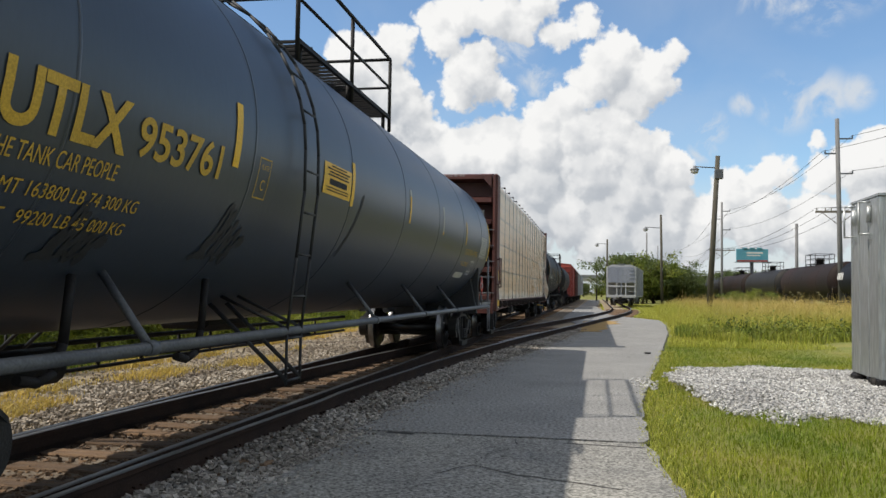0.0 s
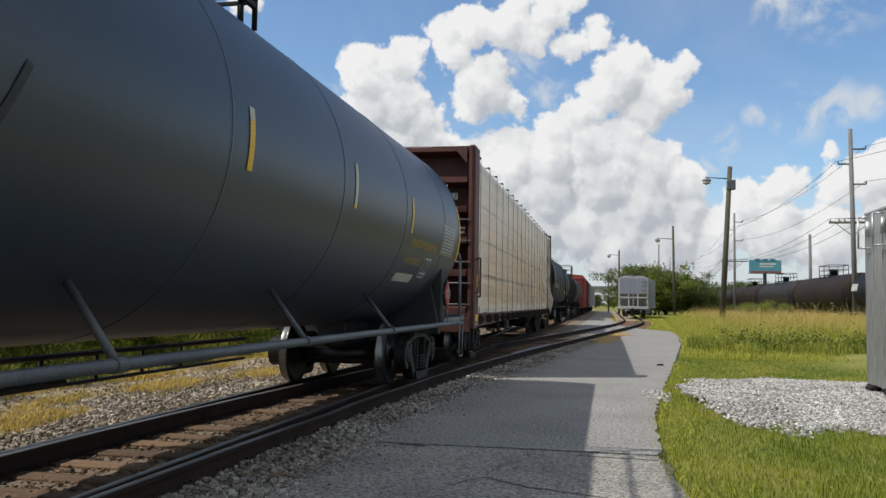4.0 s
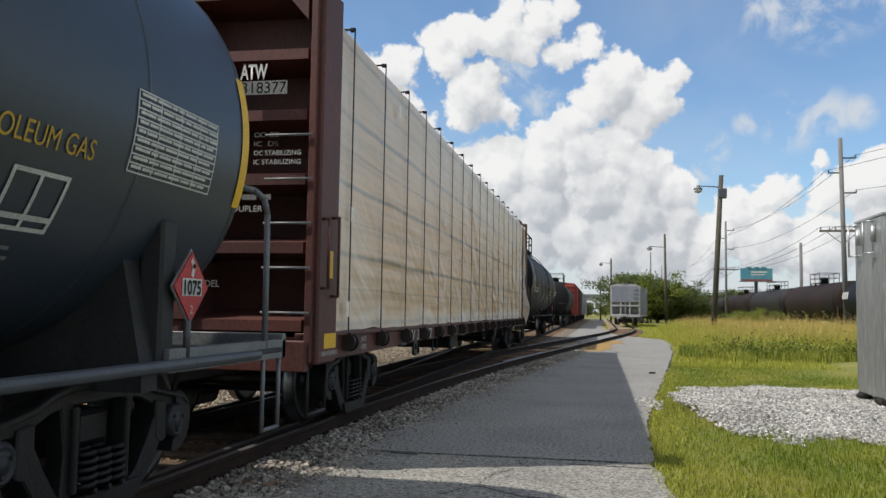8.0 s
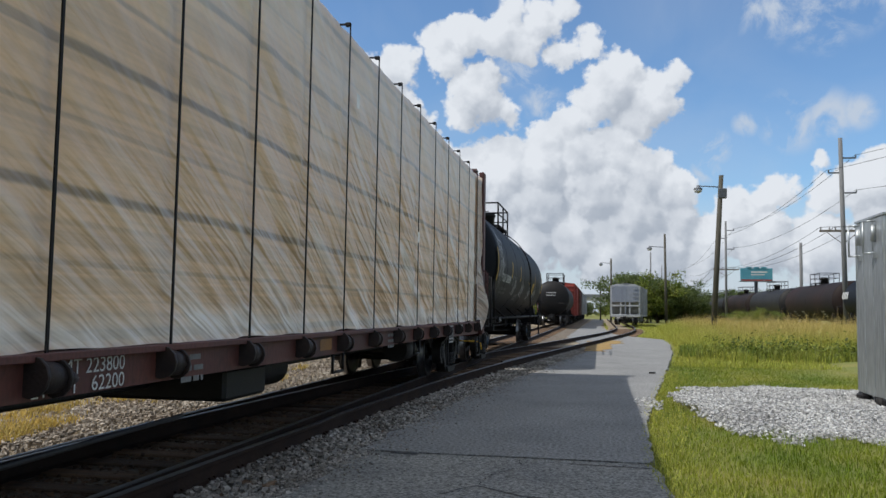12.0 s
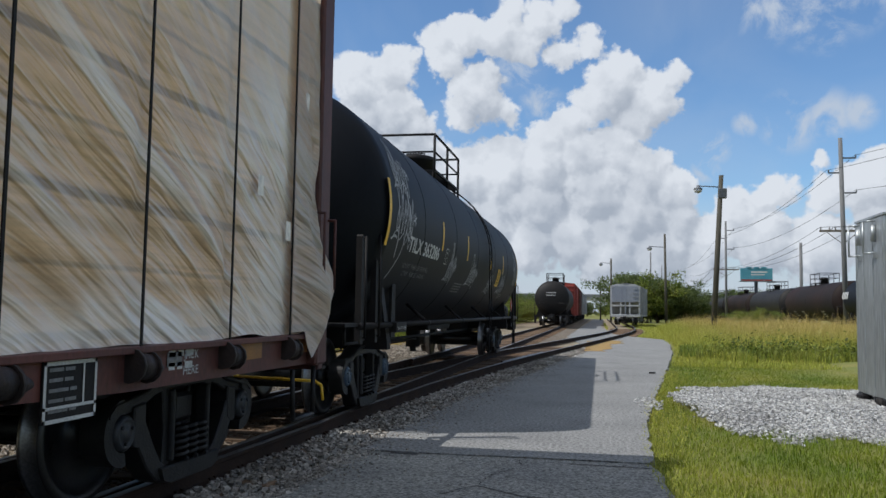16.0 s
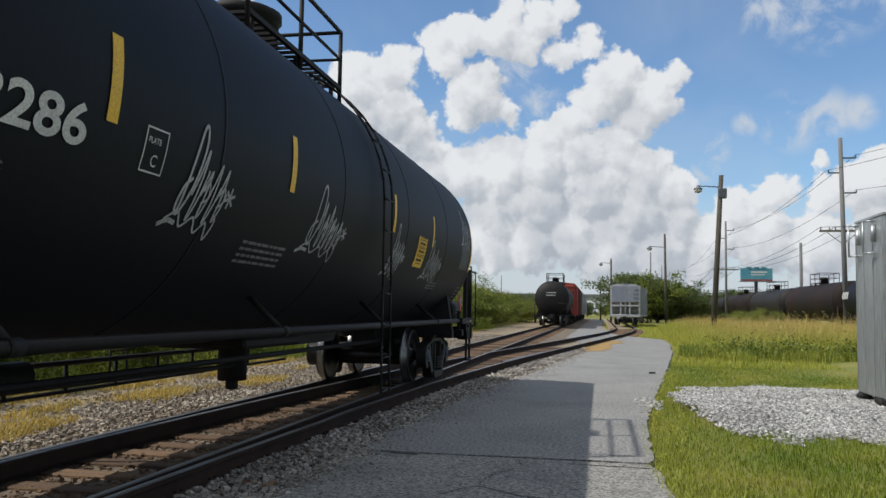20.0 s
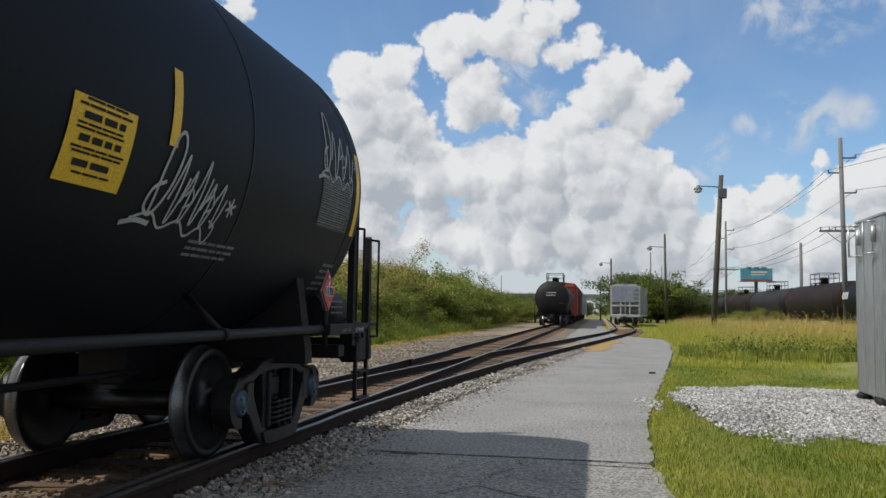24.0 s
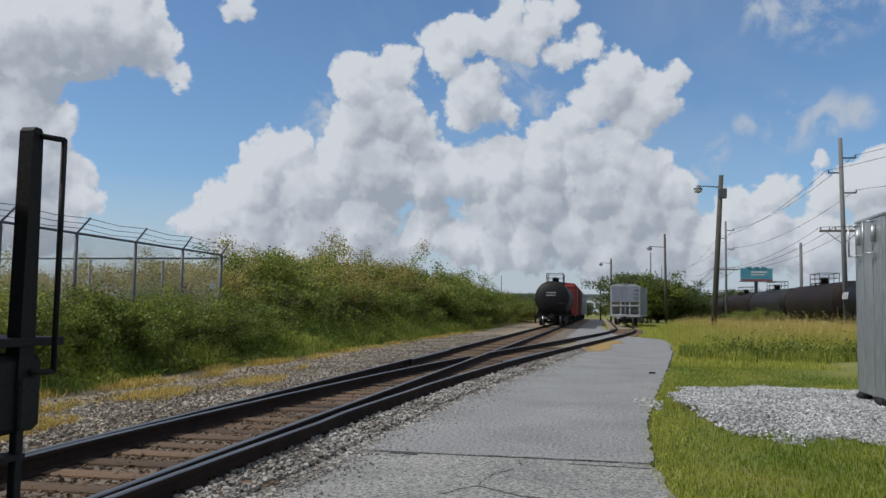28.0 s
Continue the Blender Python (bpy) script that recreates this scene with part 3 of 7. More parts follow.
# ---- ground, road ----
def build_ground():
    vs, fs = [], []
    xs = [-2500, -400, -80, -30, -16, -9.5, -8.2, -6.2, -2.2, 0.9, 4, 10, 20, 40, 120, 500, 2500]
    ys = [-300, -40, -8, 2, 6, 10, 14, 20, 28, 40, 60, 90, 140, 260, 700, 3000]
    for y in ys:
        for x in xs:
            z = -0.055
            if x < -9:
                z += 0.25 * min(1, (-9 - x) / 8)
            if x > 4 and y > 20:
                z += 0.10
            vs.append((x, y, z))
    n = len(xs)
    for j in range(len(ys) - 1):
        for i in range(n - 1):
            a = j * n + i
            fs.append((a, a + 1, a + n + 1, a + n))
    g = joined("ground", vs, fs, M_SOIL)
    tagged(g, "green and straw coloured rough ground beside the tracks", "ground", kind="structure")


def strip(name, left, right, z, material, thick=0.06, label="", category="", kind="structure"):
    """A slab between a left and a right edge, each a list of points."""
    bm = new_bm()
    L = [bm.verts.new((x, y, z)) for x, y in left]
    R = [bm.verts.new((x, y, z)) for x, y in right]
    L2 = [bm.verts.new((x, y, z - thick)) for x, y in left]
    R2 = [bm.verts.new((x, y, z - thick)) for x, y in right]
    for i in range(len(left) - 1):
        bm.faces.new((L[i], R[i], R[i + 1], L[i + 1]))
        bm.faces.new((L[i], L[i + 1], L2[i + 1], L2[i]))
        bm.faces.new((R[i + 1], R[i], R2[i], R2[i + 1]))
    bm.faces.new((L[0], L2[0], R2[0], R[0]))
    bm.faces.new((L[-1], R[-1], R2[-1], L2[-1]))
    return tagged(part(name, bm, material), label, category, kind=kind)


def ragged(points, rng, step, amount):
    """The same edge with many small steps in and out."""
    out = []
    for (ax, ay), (bx, by) in zip(points, points[1:]):
        n = max(1, int(abs(by - ay) / step))
        for k in range(n):
            a = k / n
            out.append((ax + (bx - ax) * a + rng.uniform(-amount, amount), ay + (by - ay) * a))
    out.append(points[-1])
    return out


ROAD_L = [(-2.4, 8.42), (-2.35, 9.67), (-2.22, 12.8), (-1.83, 17.2), (-1.0, 25.2), (-0.4, 31.3), (-0.4, 36), (-1.2, 42), (-1.8, 48), (-1.8, 56), (-1.6, 100), (-1.2, 170)]
ROAD_R = [(0.5, 8.42), (0.52, 9.1), (0.56, 10.3), (0.77, 13.4), (1.09, 16.4), (1.69, 22.1), (2.61, 31.6), (3.2, 40), (3.4, 47), (1.5, 53), (0.9, 57), (0.1, 86), (0.3, 100), (0.8, 170)]
NEAR_L = [(-2.65, -8), (-2.6, 3.0), (-2.52, 6.07), (-2.4, 8.36)]
NEAR_R = [(0.85, -8), (0.75, 5.0), (0.61, 6.9), (0.54, 8.0), (0.5, 8.36)]


def even(points, ys):
    p = np.array(points)
    return [(float(np.interp(y, p[:, 1], p[:, 0])), float(y)) for y in ys]


def build_road():
    rng = random.Random(3)
    ys = [8.40 + 0.22 * k for k in range(150)] + [42 + 1.0 * k for k in range(30)] + [75, 90, 120, 170]
    L = [(x + rng.uniform(-0.07, 0.07), y) for x, y in even(ROAD_L, ys)]
    R = [(x + rng.uniform(-0.035, 0.035), y) for x, y in even(ROAD_R, ys)]
    strip("road", L, R, 0.0, M_ROAD, 0.12, "sun-bleached grey asphalt service road beside the tracks", "road")
    ys = [-8 + 0.25 * k for k in range(66)] + [8.392]
    L = [(x + rng.uniform(-0.06, 0.06), y) for x, y in even(NEAR_L, ys)]
    R = [(x + rng.uniform(-0.03, 0.03), y) for x, y in even(NEAR_R, ys)]
    near = strip("road_near", L, R, -0.012, M_ROAD2, 0.11, "older cracked grey asphalt slab of the road", "road")
    # the open joint between the slabs, and cracks
    def crack(points, w, parent, z):
        bm = new_bm()
        pts = []
        for (ax, ay), (bx, by) in zip(points, points[1:]):
            for k in range(6):
                a = k / 6
                pts.append((ax + (bx - ax) * a + rng.uniform(-0.02, 0.02), ay + (by - ay) * a + rng.uniform(-0.02, 0.02)))
        pts.append(points[-1])
        top = [(bm.verts.new((x, y - w * rng.uniform(0.3, 0.7), z)), bm.verts.new((x + 0.25 * w, y + w * rng.uniform(0.3, 0.7), z))) for x, y in pts]
        for (a, b), (c, d) in zip(top, top[1:]):
            bm.faces.new((a, c, d, b))
        return part("crack", bm, M_CRACK, parent)
    crack([(-2.38, 8.38), (-1.2, 8.39), (-0.3, 8.39), (0.48, 8.38)], 0.010, near, 0.003)
    crack([(-0.3, 8.2), (0.46, 8.16)], 0.03, near, -0.008)
    crack([(-0.75, 8.3), (-0.72, 7.9), (-0.95, 7.5), (-1.0, 7.0), (-1.25, 6.6)], 0.03, near, -0.008)
    crack([(-1.0, 7.0), (-0.6, 6.7), (0.2, 6.4)], 0.02, near, -0.008)
    crack([(-2.1, 8.34), (-1.8, 8.33)], 0.07, near, -0.007)
    crack([(-0.1, 14.0), (0.05, 14.8), (0.1, 15.6)], 0.02, near, 0.004)
    crack([(-0.05, 11.6), (0.0, 12.2)], 0.02, near, 0.004)
    # orange dirt washed over the crossing
    oy = [31.5 + 0.8 * k for k in range(16)]
    strip("dirt_patch", [(-0.75 + 0.035 * (y - 32) + rng.uniform(-.22, .22), y) for y in oy], [(0.05 + 0.10 * (y - 32) + rng.uniform(-.3, .3), y) for y in oy], 0.012, M_ORANGE, 0.02,
          "orange sandy dirt spilled over the road", "dirt")
    bm = new_bm()
    prism(bm, [(1.16, 20.6), (1.30, 20.57), (1.32, 20.7), (1.2, 20.72)], 0.0, 0.035, "z")
    tagged(part("debris_scrap", bm, M_BLACK), "small dark scrap lying on the road", "debris")
    # gravel beds
    ys = [-10 + 1.2 * k for k in range(60)] + [64, 70, 80, 100, 130, 180]
    strip("ballast_bed", [(TRACK - 4.75 + 0.35 * math.sin(y) + 0.2 * math.sin(2.3 * y), y) for y in ys], [(min(-2.1, -2.45 + 0.02 * y) + (branch(y) if y > 8 else 0) * 0.75, y) for y in ys],
          -0.035, M_BED, 0.1, "grey and brown crushed stone track bed", "ballast")
    strip("track_dirt", [(TRACK - 1.35, y) for y in ys], [(TRACK + 1.15 + min(branch(y), 1.2) * 0.9, y) for y in ys], -0.014, M_DIRT, 0.05,
          "brown dirty ballast between the rails", "ballast")


build_ground()
build_road()


# ---- track ----
def rail_bar(points, parent):
    """A rail of flat-bottomed section swept along points; its polished head is a strip of its own."""
    sec = [(-0.07, 0), (0.07, 0), (0.07, 0.012), (0.012, 0.035), (0.012, 0.125), (0.036, 0.138), (0.036, 0.166), (0.026, 0.174), (-0.026, 0.174), (-0.036, 0.166),
           (-0.036, 0.138), (-0.012, 0.125), (-0.012, 0.035), (-0.07, 0.012)]
    bm = new_bm()
    rows = []
    for x, y in points:
        rows.append([bm.verts.new((x + u, y, RAIL - 0.174 + v)) for u, v in sec])
    for a, b in zip(rows, rows[1:]):
        for i in range(len(sec)):
            j = (i + 1) % len(sec)
            bm.faces.new((a[i], b[i], b[j], a[j]))
    bm.faces.new(rows[0])
    bm.faces.new(rows[-1][::-1])
    bmesh.ops.recalc_face_normals(bm, faces=bm.faces[:])
    r = part("rail", bm, M_RAIL, parent)
    bm = new_bm()
    rows = [[bm.verts.new((x + u, y, RAIL + v)) for u, v in ((-0.029, -0.001), (-0.022, 0.003), (0.022, 0.003), (0.033, -0.003))] for x, y in points]
    for a, b in zip(rows, rows[1:]):
        for i in range(3):
            bm.faces.new((a[i], a[i + 1], b[i + 1], b[i]))
    part("rail_head", bm, M_HEAD, r, "polished steel running surface")
    return r


def build_track():
    main = thing("main_track", "straight railway track with rusty rails on worn timber ties", "railway track", "tracks")
    side = thing("branch_track", "diverging railway track curving off through a turnout", "railway track", "tracks")
    ys = [-12 + 1.0 * k for k in range(75)] + [65, 75, 90, 120, 180]
    rail_bar([(TRACK - GAUGE, y) for y in (-12, 20, 60, 120, 180)], main)
    rail_bar([(TRACK + GAUGE, y) for y in (2, 22.0)], main)
    rail_bar([(TRACK + GAUGE, y) for y in (22.0, 60, 120, 180)], main)
    far = [y for y in ys if y >= 3.5]
    # the curved stock rail, and the curved closure rail that crosses the straight one
    rail_bar([(TRACK + GAUGE + 0.095 + max(0, branch(y) - 0.02), y) for y in ys if y < 9.5] + [(TRACK + GAUGE + max(0.095, branch(y)) + (0.02 if y < 14 else 0), y) for y in ys if y >= 9.5], side)
    rail_bar([(TRACK - GAUGE + max(0.09, branch(y)), y) for y in far if y < 23.2] + [(TRACK - GAUGE + branch(23.2), 23.2)], side)
    rail_bar([(TRACK - GAUGE + branch(24.6), 24.6)] + [(TRACK - GAUGE + branch(y), y) for y in far if y > 24.6], side)
    # guard rails by the frog
    rail_bar([(TRACK - GAUGE + 0.10, y) for y in (21.0, 23.5, 26.5)], main)
    rail_bar([(TRACK + GAUGE + branch(y) - 0.10, y) for y in (21.0, 23.5, 26.5)], side)
    rng = random.Random(11)
    # ties: long ones under both tracks through the turnout
    shapes = {}
    def tie(length):
        key = round(length, 1)
        if key not in shapes:
            bm = new_bm()
            box(bm, 0, key, -0.115, 0.115, -0.14, 0.0, 0.012)
            for v in bm.verts:
                v.co.z += rng.uniform(-0.006, 0.004)
                v.co.y += rng.uniform(-0.008, 0.008)
            me = bpy.data.meshes.new("tie")
            bm.to_mesh(me)
            bm.free()
            me.materials.append(M_TIE)
            shapes[key] = me
        return shapes[key]
    for k in range(150):
        y = -3.0 + 0.53 * k
        d = branch(y)
        length = 2.6 + (d if d < 2.6 else 0.0)
        ob = new("tie", tie(length))
        ob.parent = main
        ob.matrix_basis = pose(TRACK - 1.3 + rng.uniform(-0.05, 0.05), y + rng.uniform(-0.03, 0.03), 0.012 + rng.uniform(-0.012, 0.006), 0, 0, rng.uniform(-0.8, 0.8))
        if d >= 2.6 and not 34.5 < y < 48:
            ob = new("tie", tie(2.6))
            ob.parent = side
            ob.matrix_basis = pose(TRACK - 1.3 + d + rng.uniform(-0.05, 0.05), y, 0.0, 0, 0, -6 if y < 60 else -3)
        # tie plates under the near rails
    bm = new_bm()
    box(bm, -0.1, 0.1, -0.09, 0.09, 0.0, 0.014, 0.003)
    for sx in (-0.09, 0.09):
        box(bm, sx - 0.018, sx + 0.018, -0.06, -0.03, 0.01, 0.035)
        box(bm, sx - 0.018, sx + 0.018, 0.03, 0.06, 0.01, 0.035)
    plate = bpy.data.meshes.new("tie_plate")
    bm.to_mesh(plate)
    bm.free()
    plate.materials.append(M_RAIL)
    for k in range(13, 60):
        y = -3.0 + 0.53 * k
        for x in (TRACK - GAUGE, TRACK + GAUGE + branch(y)):
            ob = new("tie_plate", plate)
            ob.parent = main
            ob.matrix_basis = pose(x, y, 0.008)


build_track()


# ---- rolling stock ----
AXLE = RAIL + 0.457
ROLLING = []      # wheelsets that turn, with their axle's place
CACHE = {}


def shared(key, make):
    if key not in CACHE:
        CACHE[key] = make()
    return CACHE[key]


def mesh_of(name, bm, *materials):
    me = bpy.data.meshes.new(name)
    bm.to_mesh(me)
    bm.free()
    for m in materials:
        me.materials.append(m)
    return me


def placed(name, me, parent, m=None, label=""):
    ob = new(name, me)
    ob.parent = parent
    if m is not None:
        ob.matrix_basis = m
    if label:
        tagged(ob, label)
    return ob


def wheelset_mesh():
    bm = new_bm()
    for s in (-1, 1):
        prof = [(0.66, 0.0), (0.66, 0.10), (0.685, 0.13), (0.71, 0.2), (0.70, 0.33), (0.685, 0.40), (0.682, 0.475), (0.70, 0.487), (0.715, 0.478), (0.727, 0.459),
                (0.80, 0.4565), (0.822, 0.448), (0.822, 0.395), (0.80, 0.385), (0.765, 0.33), (0.745, 0.2), (0.79, 0.13), (0.83, 0.125), (0.83, 0.0)]
        lathe(bm, [(s * a, r) for a, r in prof], 40, "x")
    rod(bm, (-0.66, 0, 0), (0.66, 0, 0), 0.085, 14)
    rod(bm, (-1.05, 0, 0), (-0.8, 0, 0), 0.075, 12)
    rod(bm, (0.8, 0, 0), (1.05, 0, 0), 0.075, 12)
    # casting marks and a chalk dab, so that its turning shows
    for s in (-1, 1):
        box(bm, s * 0.752, s * 0.775, -0.02, 0.02, 0.22, 0.30)
        box(bm, s * 0.752, s * 0.775, 0.18, 0.24, -0.17, -0.13)
    me = mesh_of("wheelset", bm, M_WHEEL, M_TREAD)
    for p in me.polygons:
        c = p.center
        r = math.hypot(c.y, c.z)
        if r > 0.452 and abs(c.x) < 0.83:
            p.material_index = 1
    return me


def side_frame_mesh():
    """A cast side frame in the yz plane, axles at y = -0.889 and 0.889, heights above the axle."""
    bm = new_bm()
    def arc(cy, cz, r, a0, a1, n=6):
        return [(cy + r * math.cos(radians(a0 + (a1 - a0) * k / n)), cz + r * math.sin(radians(a0 + (a1 - a0) * k / n))) for k in range(n + 1)]
    a, b = -0.06, 0.06
    # top member, arched from bearing to bearing, with a wider lip along its crest
    crest = [(-1.06, 0.13), (-0.98, 0.19), (-0.80, 0.215), (-0.62, 0.25), (-0.45, 0.315), (-0.30, 0.345), (0.30, 0.345), (0.45, 0.315), (0.62, 0.25), (0.80, 0.215), (0.98, 0.19), (1.06, 0.13)]
    under = [(1.0, 0.10), (0.78, 0.11), (0.62, 0.135), (0.46, 0.20), (0.30, 0.225), (-0.30, 0.225), (-0.46, 0.20), (-0.62, 0.135), (-0.78, 0.11), (-1.0, 0.10)]
    prism(bm, crest + under, a, b)
    prism(bm, crest + [(y, z - 0.035) for y, z in crest[::-1]], -0.095, 0.095)
    for s in (-1, 1):
        # rounded bearing pedestal hooked over the axle end
        outer = arc(s * 0.889, 0.0, 0.215, 90, 90 - s * 190, 12)
        inner = arc(s * 0.889, 0.0, 0.125, 90 - s * 190, 90, 12)
        prism(bm, outer + inner, -0.085, 0.085)
        prism(bm, [(s * 0.76, 0.15), (s * 0.62, 0.17), (s * 0.62, -0.07), (s * 0.70, -0.12), (s * 0.77, -0.10)], -0.085, 0.085)
        # tension member, bowed from the pedestal down to the spring seat
        prism(bm, [(s * 0.70, -0.12), (s * 0.62, 0.06), (s * 0.52, -0.10), (s * 0.40, -0.26), (s * 0.30, -0.31), (s * 0.34, -0.42), (s * 0.46, -0.38), (s * 0.58, -0.28)], a - 0.02, b + 0.02)
        # bolster column with its wear lip
        prism(bm, [(s * 0.38, 0.24), (s * 0.255, 0.24), (s * 0.255, -0.30), (s * 0.35, -0.30), (s * 0.33, -0.05)], a, b)
        box(bm, -0.02, 0.10, s * 0.265 - 0.025, s * 0.265 + 0.025, -0.28, 0.22, 0.01)
    prism(bm, [(-0.44, -0.30), (0.44, -0.30), (0.40, -0.39), (0.30, -0.425), (-0.30, -0.425), (-0.40, -0.39)], -0.11, 0.11)
    bmesh.ops.bevel(bm, geom=[e for e in bm.edges if e.calc_length() > 0.11], offset=0.011, segments=1, affect="EDGES")
    return mesh_of("side_frame", bm, M_GRIME)


def coil_mesh():
    """One spring: a bar wound into a coil."""
    bm = new_bm()
    n, turns, r, bar, m = 10, 5, 0.062, 0.0155, 6
    rings = []
    for k in range(n * turns + 1):
        a = 2 * math.pi * k / n
        out = Vector((math.cos(a), math.sin(a), 0))
        c = out * r + Vector((0, 0, 0.23 * k / (n * turns)))
        rings.append([bm.verts.new(c + (out * math.cos(q) + Vector((0, 0, 1)) * math.sin(q)) * bar) for q in (2 * math.pi * j / m for j in range(m))])
    for p, q in zip(rings, rings[1:]):
        for j in range(m):
            bm.faces.new((p[j], p[(j + 1) % m], q[(j + 1) % m], q[j])).smooth = True
    bm.faces.new(rings[0])
    bm.faces.new(rings[-1])
    bmesh.ops.recalc_face_normals(bm, faces=bm.faces[:])
    return mesh_of("spring", bm, M_GRIME)


def cap_mesh(steel):
    bm = new_bm()
    lathe(bm, [(-0.05, 0.118), (0.045, 0.118), (0.06, 0.100), (0.066, 0.092), (0.058, 0.084), (0.058, 0.05), (0.068, 0.045), (0.068, 0.0)], 20, "x")
    for k in range(3):
        a = 2 * math.pi * k / 3 + 0.4
        rod(bm, (0.05, 0.066 * math.cos(a), 0.066 * math.sin(a)), (0.078, 0.066 * math.cos(a), 0.066 * math.sin(a)), 0.013, 6)
    return mesh_of("bearing_cap", bm, steel)


def bogie(car, y, rolls=True, simple=False, cap="cap"):
    bm = new_bm()
    box(bm, -1.0, 1.0, -0.2, 0.2, AXLE - 0.04, AXLE + 0.17, 0.03)           # bolster
    box(bm, -0.35, 0.35, -0.3, 0.3, AXLE + 0.15, AXLE + 0.26, 0.02)
    for s in (-1, 1):
        box(bm, -0.85, 0.85, s * 0.36 - 0.04, s * 0.36 + 0.04, AXLE - 0.2, AXLE - 0.1, 0.01)
        for x in (-0.75, 0.75):
            box(bm, x - 0.05, x + 0.05, s * 0.36, s * 0.43, AXLE - 0.22, AXLE + 0.02, 0.01)  # brake shoes
    b = part("bogie", bm, M_GRIME, car, "grimy black cast steel bogie")
    b.matrix_basis = pose(0, y, 0)
    for s in (-1, 1):
        f = placed("side_frame", shared("side", side_frame_mesh), b, pose(s * 1.0, 0, AXLE))
        for e in (-1, 1):
            w = 0.889 * e
            placed("bearing_cap", shared(cap, lambda: cap_mesh(M_BLUECAP if cap == "blue" else M_CAP)), b, pose(s * 1.045, w, AXLE, 0, 0, 0 if s > 0 else 180), "blue bearing end cap" if cap == "blue" else "grimy bearing end cap")
        if not simple:
            for k in range(3):
                for x in (-0.07, 0.07):
                    placed("spring", shared("coil", coil_mesh), b, pose(s * 1.0 + x, -0.145 + 0.145 * k, AXLE - 0.285))
    for e in (-1, 1):
        w = placed("wheelset", shared("wheelset", wheelset_mesh), b, pose(0, 0.889 * e, AXLE), "dark steel wheels with bright worn treads")
        if rolls:
            ROLLING.append((w, 0.889 * e))
    return b


def coupler(car, y, way):
    bm = new_bm()
    box(bm, -0.09, 0.09, y, y + way * 0.34, 0.84, 1.02, 0.02)
    box(bm, -0.16, 0.14, y + way * 0.30, y + way * 0.58, 0.78, 1.07, 0.04)
    box(bm, -0.20, -0.10, y + way * 0.42, y + way * 0.66, 0.80, 1.05, 0.03)
    part("coupler", bm, M_GRIME, car, "dark cast knuckle coupler")
    bm = new_bm()
    pipe(bm, [(0.25, y, 0.85), (0.28, y + way * 0.2, 0.6), (0.22, y + way * 0.42, 0.45), (0.1, y + way * 0.62, 0.5)], 0.025, 8)
    part("air_hose", bm, M_BLACK, car)


def tank_shell(car, y0, y1, R, CZ, paint, seams, seg=64):
    depth = 0.62
    prof = []
    for k in range(11):
        a = math.pi / 2 * k / 10
        prof.append((y0 + depth - depth * math.cos(a), R * math.sin(a)))
    n = max(2, len(seams))
    prof += [(y0 + depth + 0.02, R), (y1 - depth - 0.02, R)]
    for k in range(11):
        a = math.pi / 2 * (1 - k / 10)
        prof.append((y1 - depth + depth * math.cos(a), R * math.sin(a)))
    prof[0], prof[-1] = (y0, 0.0), (y1, 0.0)
    bm = new_bm()
    lathe(bm, prof, seg, "y", Matrix.Translation((0, 0, CZ)))
    bmesh.ops.remove_doubles(bm, verts=bm.verts[:], dist=0.0005)
    shell = part("tank", bm, paint, car)
    for y in seams:
        bm = new_bm()
        lathe(bm, [(y - 0.018, R - 0.01), (y - 0.012, R + 0.004), (y + 0.012, R + 0.004), (y + 0.018, R - 0.01)], seg, "y", Matrix.Translation((0, 0, CZ)))
        part("weld_seam", bm, paint, shell)
    return shell


def sheet(bm, name, y, z, R, CZ, material, parent, label="", proud=0.006):
    return part(name, on_tank(bm, y, z, R, CZ, proud), material, parent, label)


def strip_mark(shell, y, z, R, CZ, h=0.46, w=0.10, pale=0.0):
    """A reflective strip; pale: how much of it, from the top, is white sheet and painted glare."""
    st = sheet(rect_bm(w, h * (1 - pale)), "reflective_strip", y, z, R, CZ, M_YELLOW, shell, "yellow reflective strip")
    if pale:
        sheet(rect_bm(w, h * pale), "pale_top", y, z + h * (1 - pale), R, CZ, M_PALESHEET, st, "white sheet and painted glare")
    return st


def grid_bm(w, h, cols, rows, t=0.012):
    """Ruled lines of a table."""
    bm = new_bm()
    for k in range(cols + 1):
        merge(bm, rect_bm(t, h), k * (w - t) / cols, 0)
    for k in range(rows + 1):
        b = rect_bm(w, t)
        for v in b.verts:
            v.co.z = 0.0
        merge(bm, b, 0, k * (h - t) / rows)
    return bm


def bars_bm(rng, rows, w, h, gap, columns=1):
    """Lines of small print that cannot be read, as bars of words."""
    bm = new_bm()
    for c in range(columns):
        for k in range(rows):
            x = 0.0
            while x < w * 0.9:
                l = min(rng.uniform(0.06, 0.16), w - x)
                merge(bm, rect_bm(l, h), c * (w + 0.08) + x, -k * gap)
                x += l + h * 0.7
    return bm


def smooth_line(points, n=7):
    """A rounded line through the points."""
    out = []
    for k in range(len(points) - 1):
        p = [Vector(points[max(0, min(len(points) - 1, k + i))]) for i in (-1, 0, 1, 2)]
        for i in range(n):
            t = i / n
            out.append(tuple(0.5 * (2 * p[1] + (p[2] - p[0]) * t + (2 * p[0] - 5 * p[1] + 4 * p[2] - p[3]) * t * t + (3 * p[1] - p[0] - 3 * p[2] + p[3]) * t ** 3)))
    out.append(tuple(points[-1]))
    return out


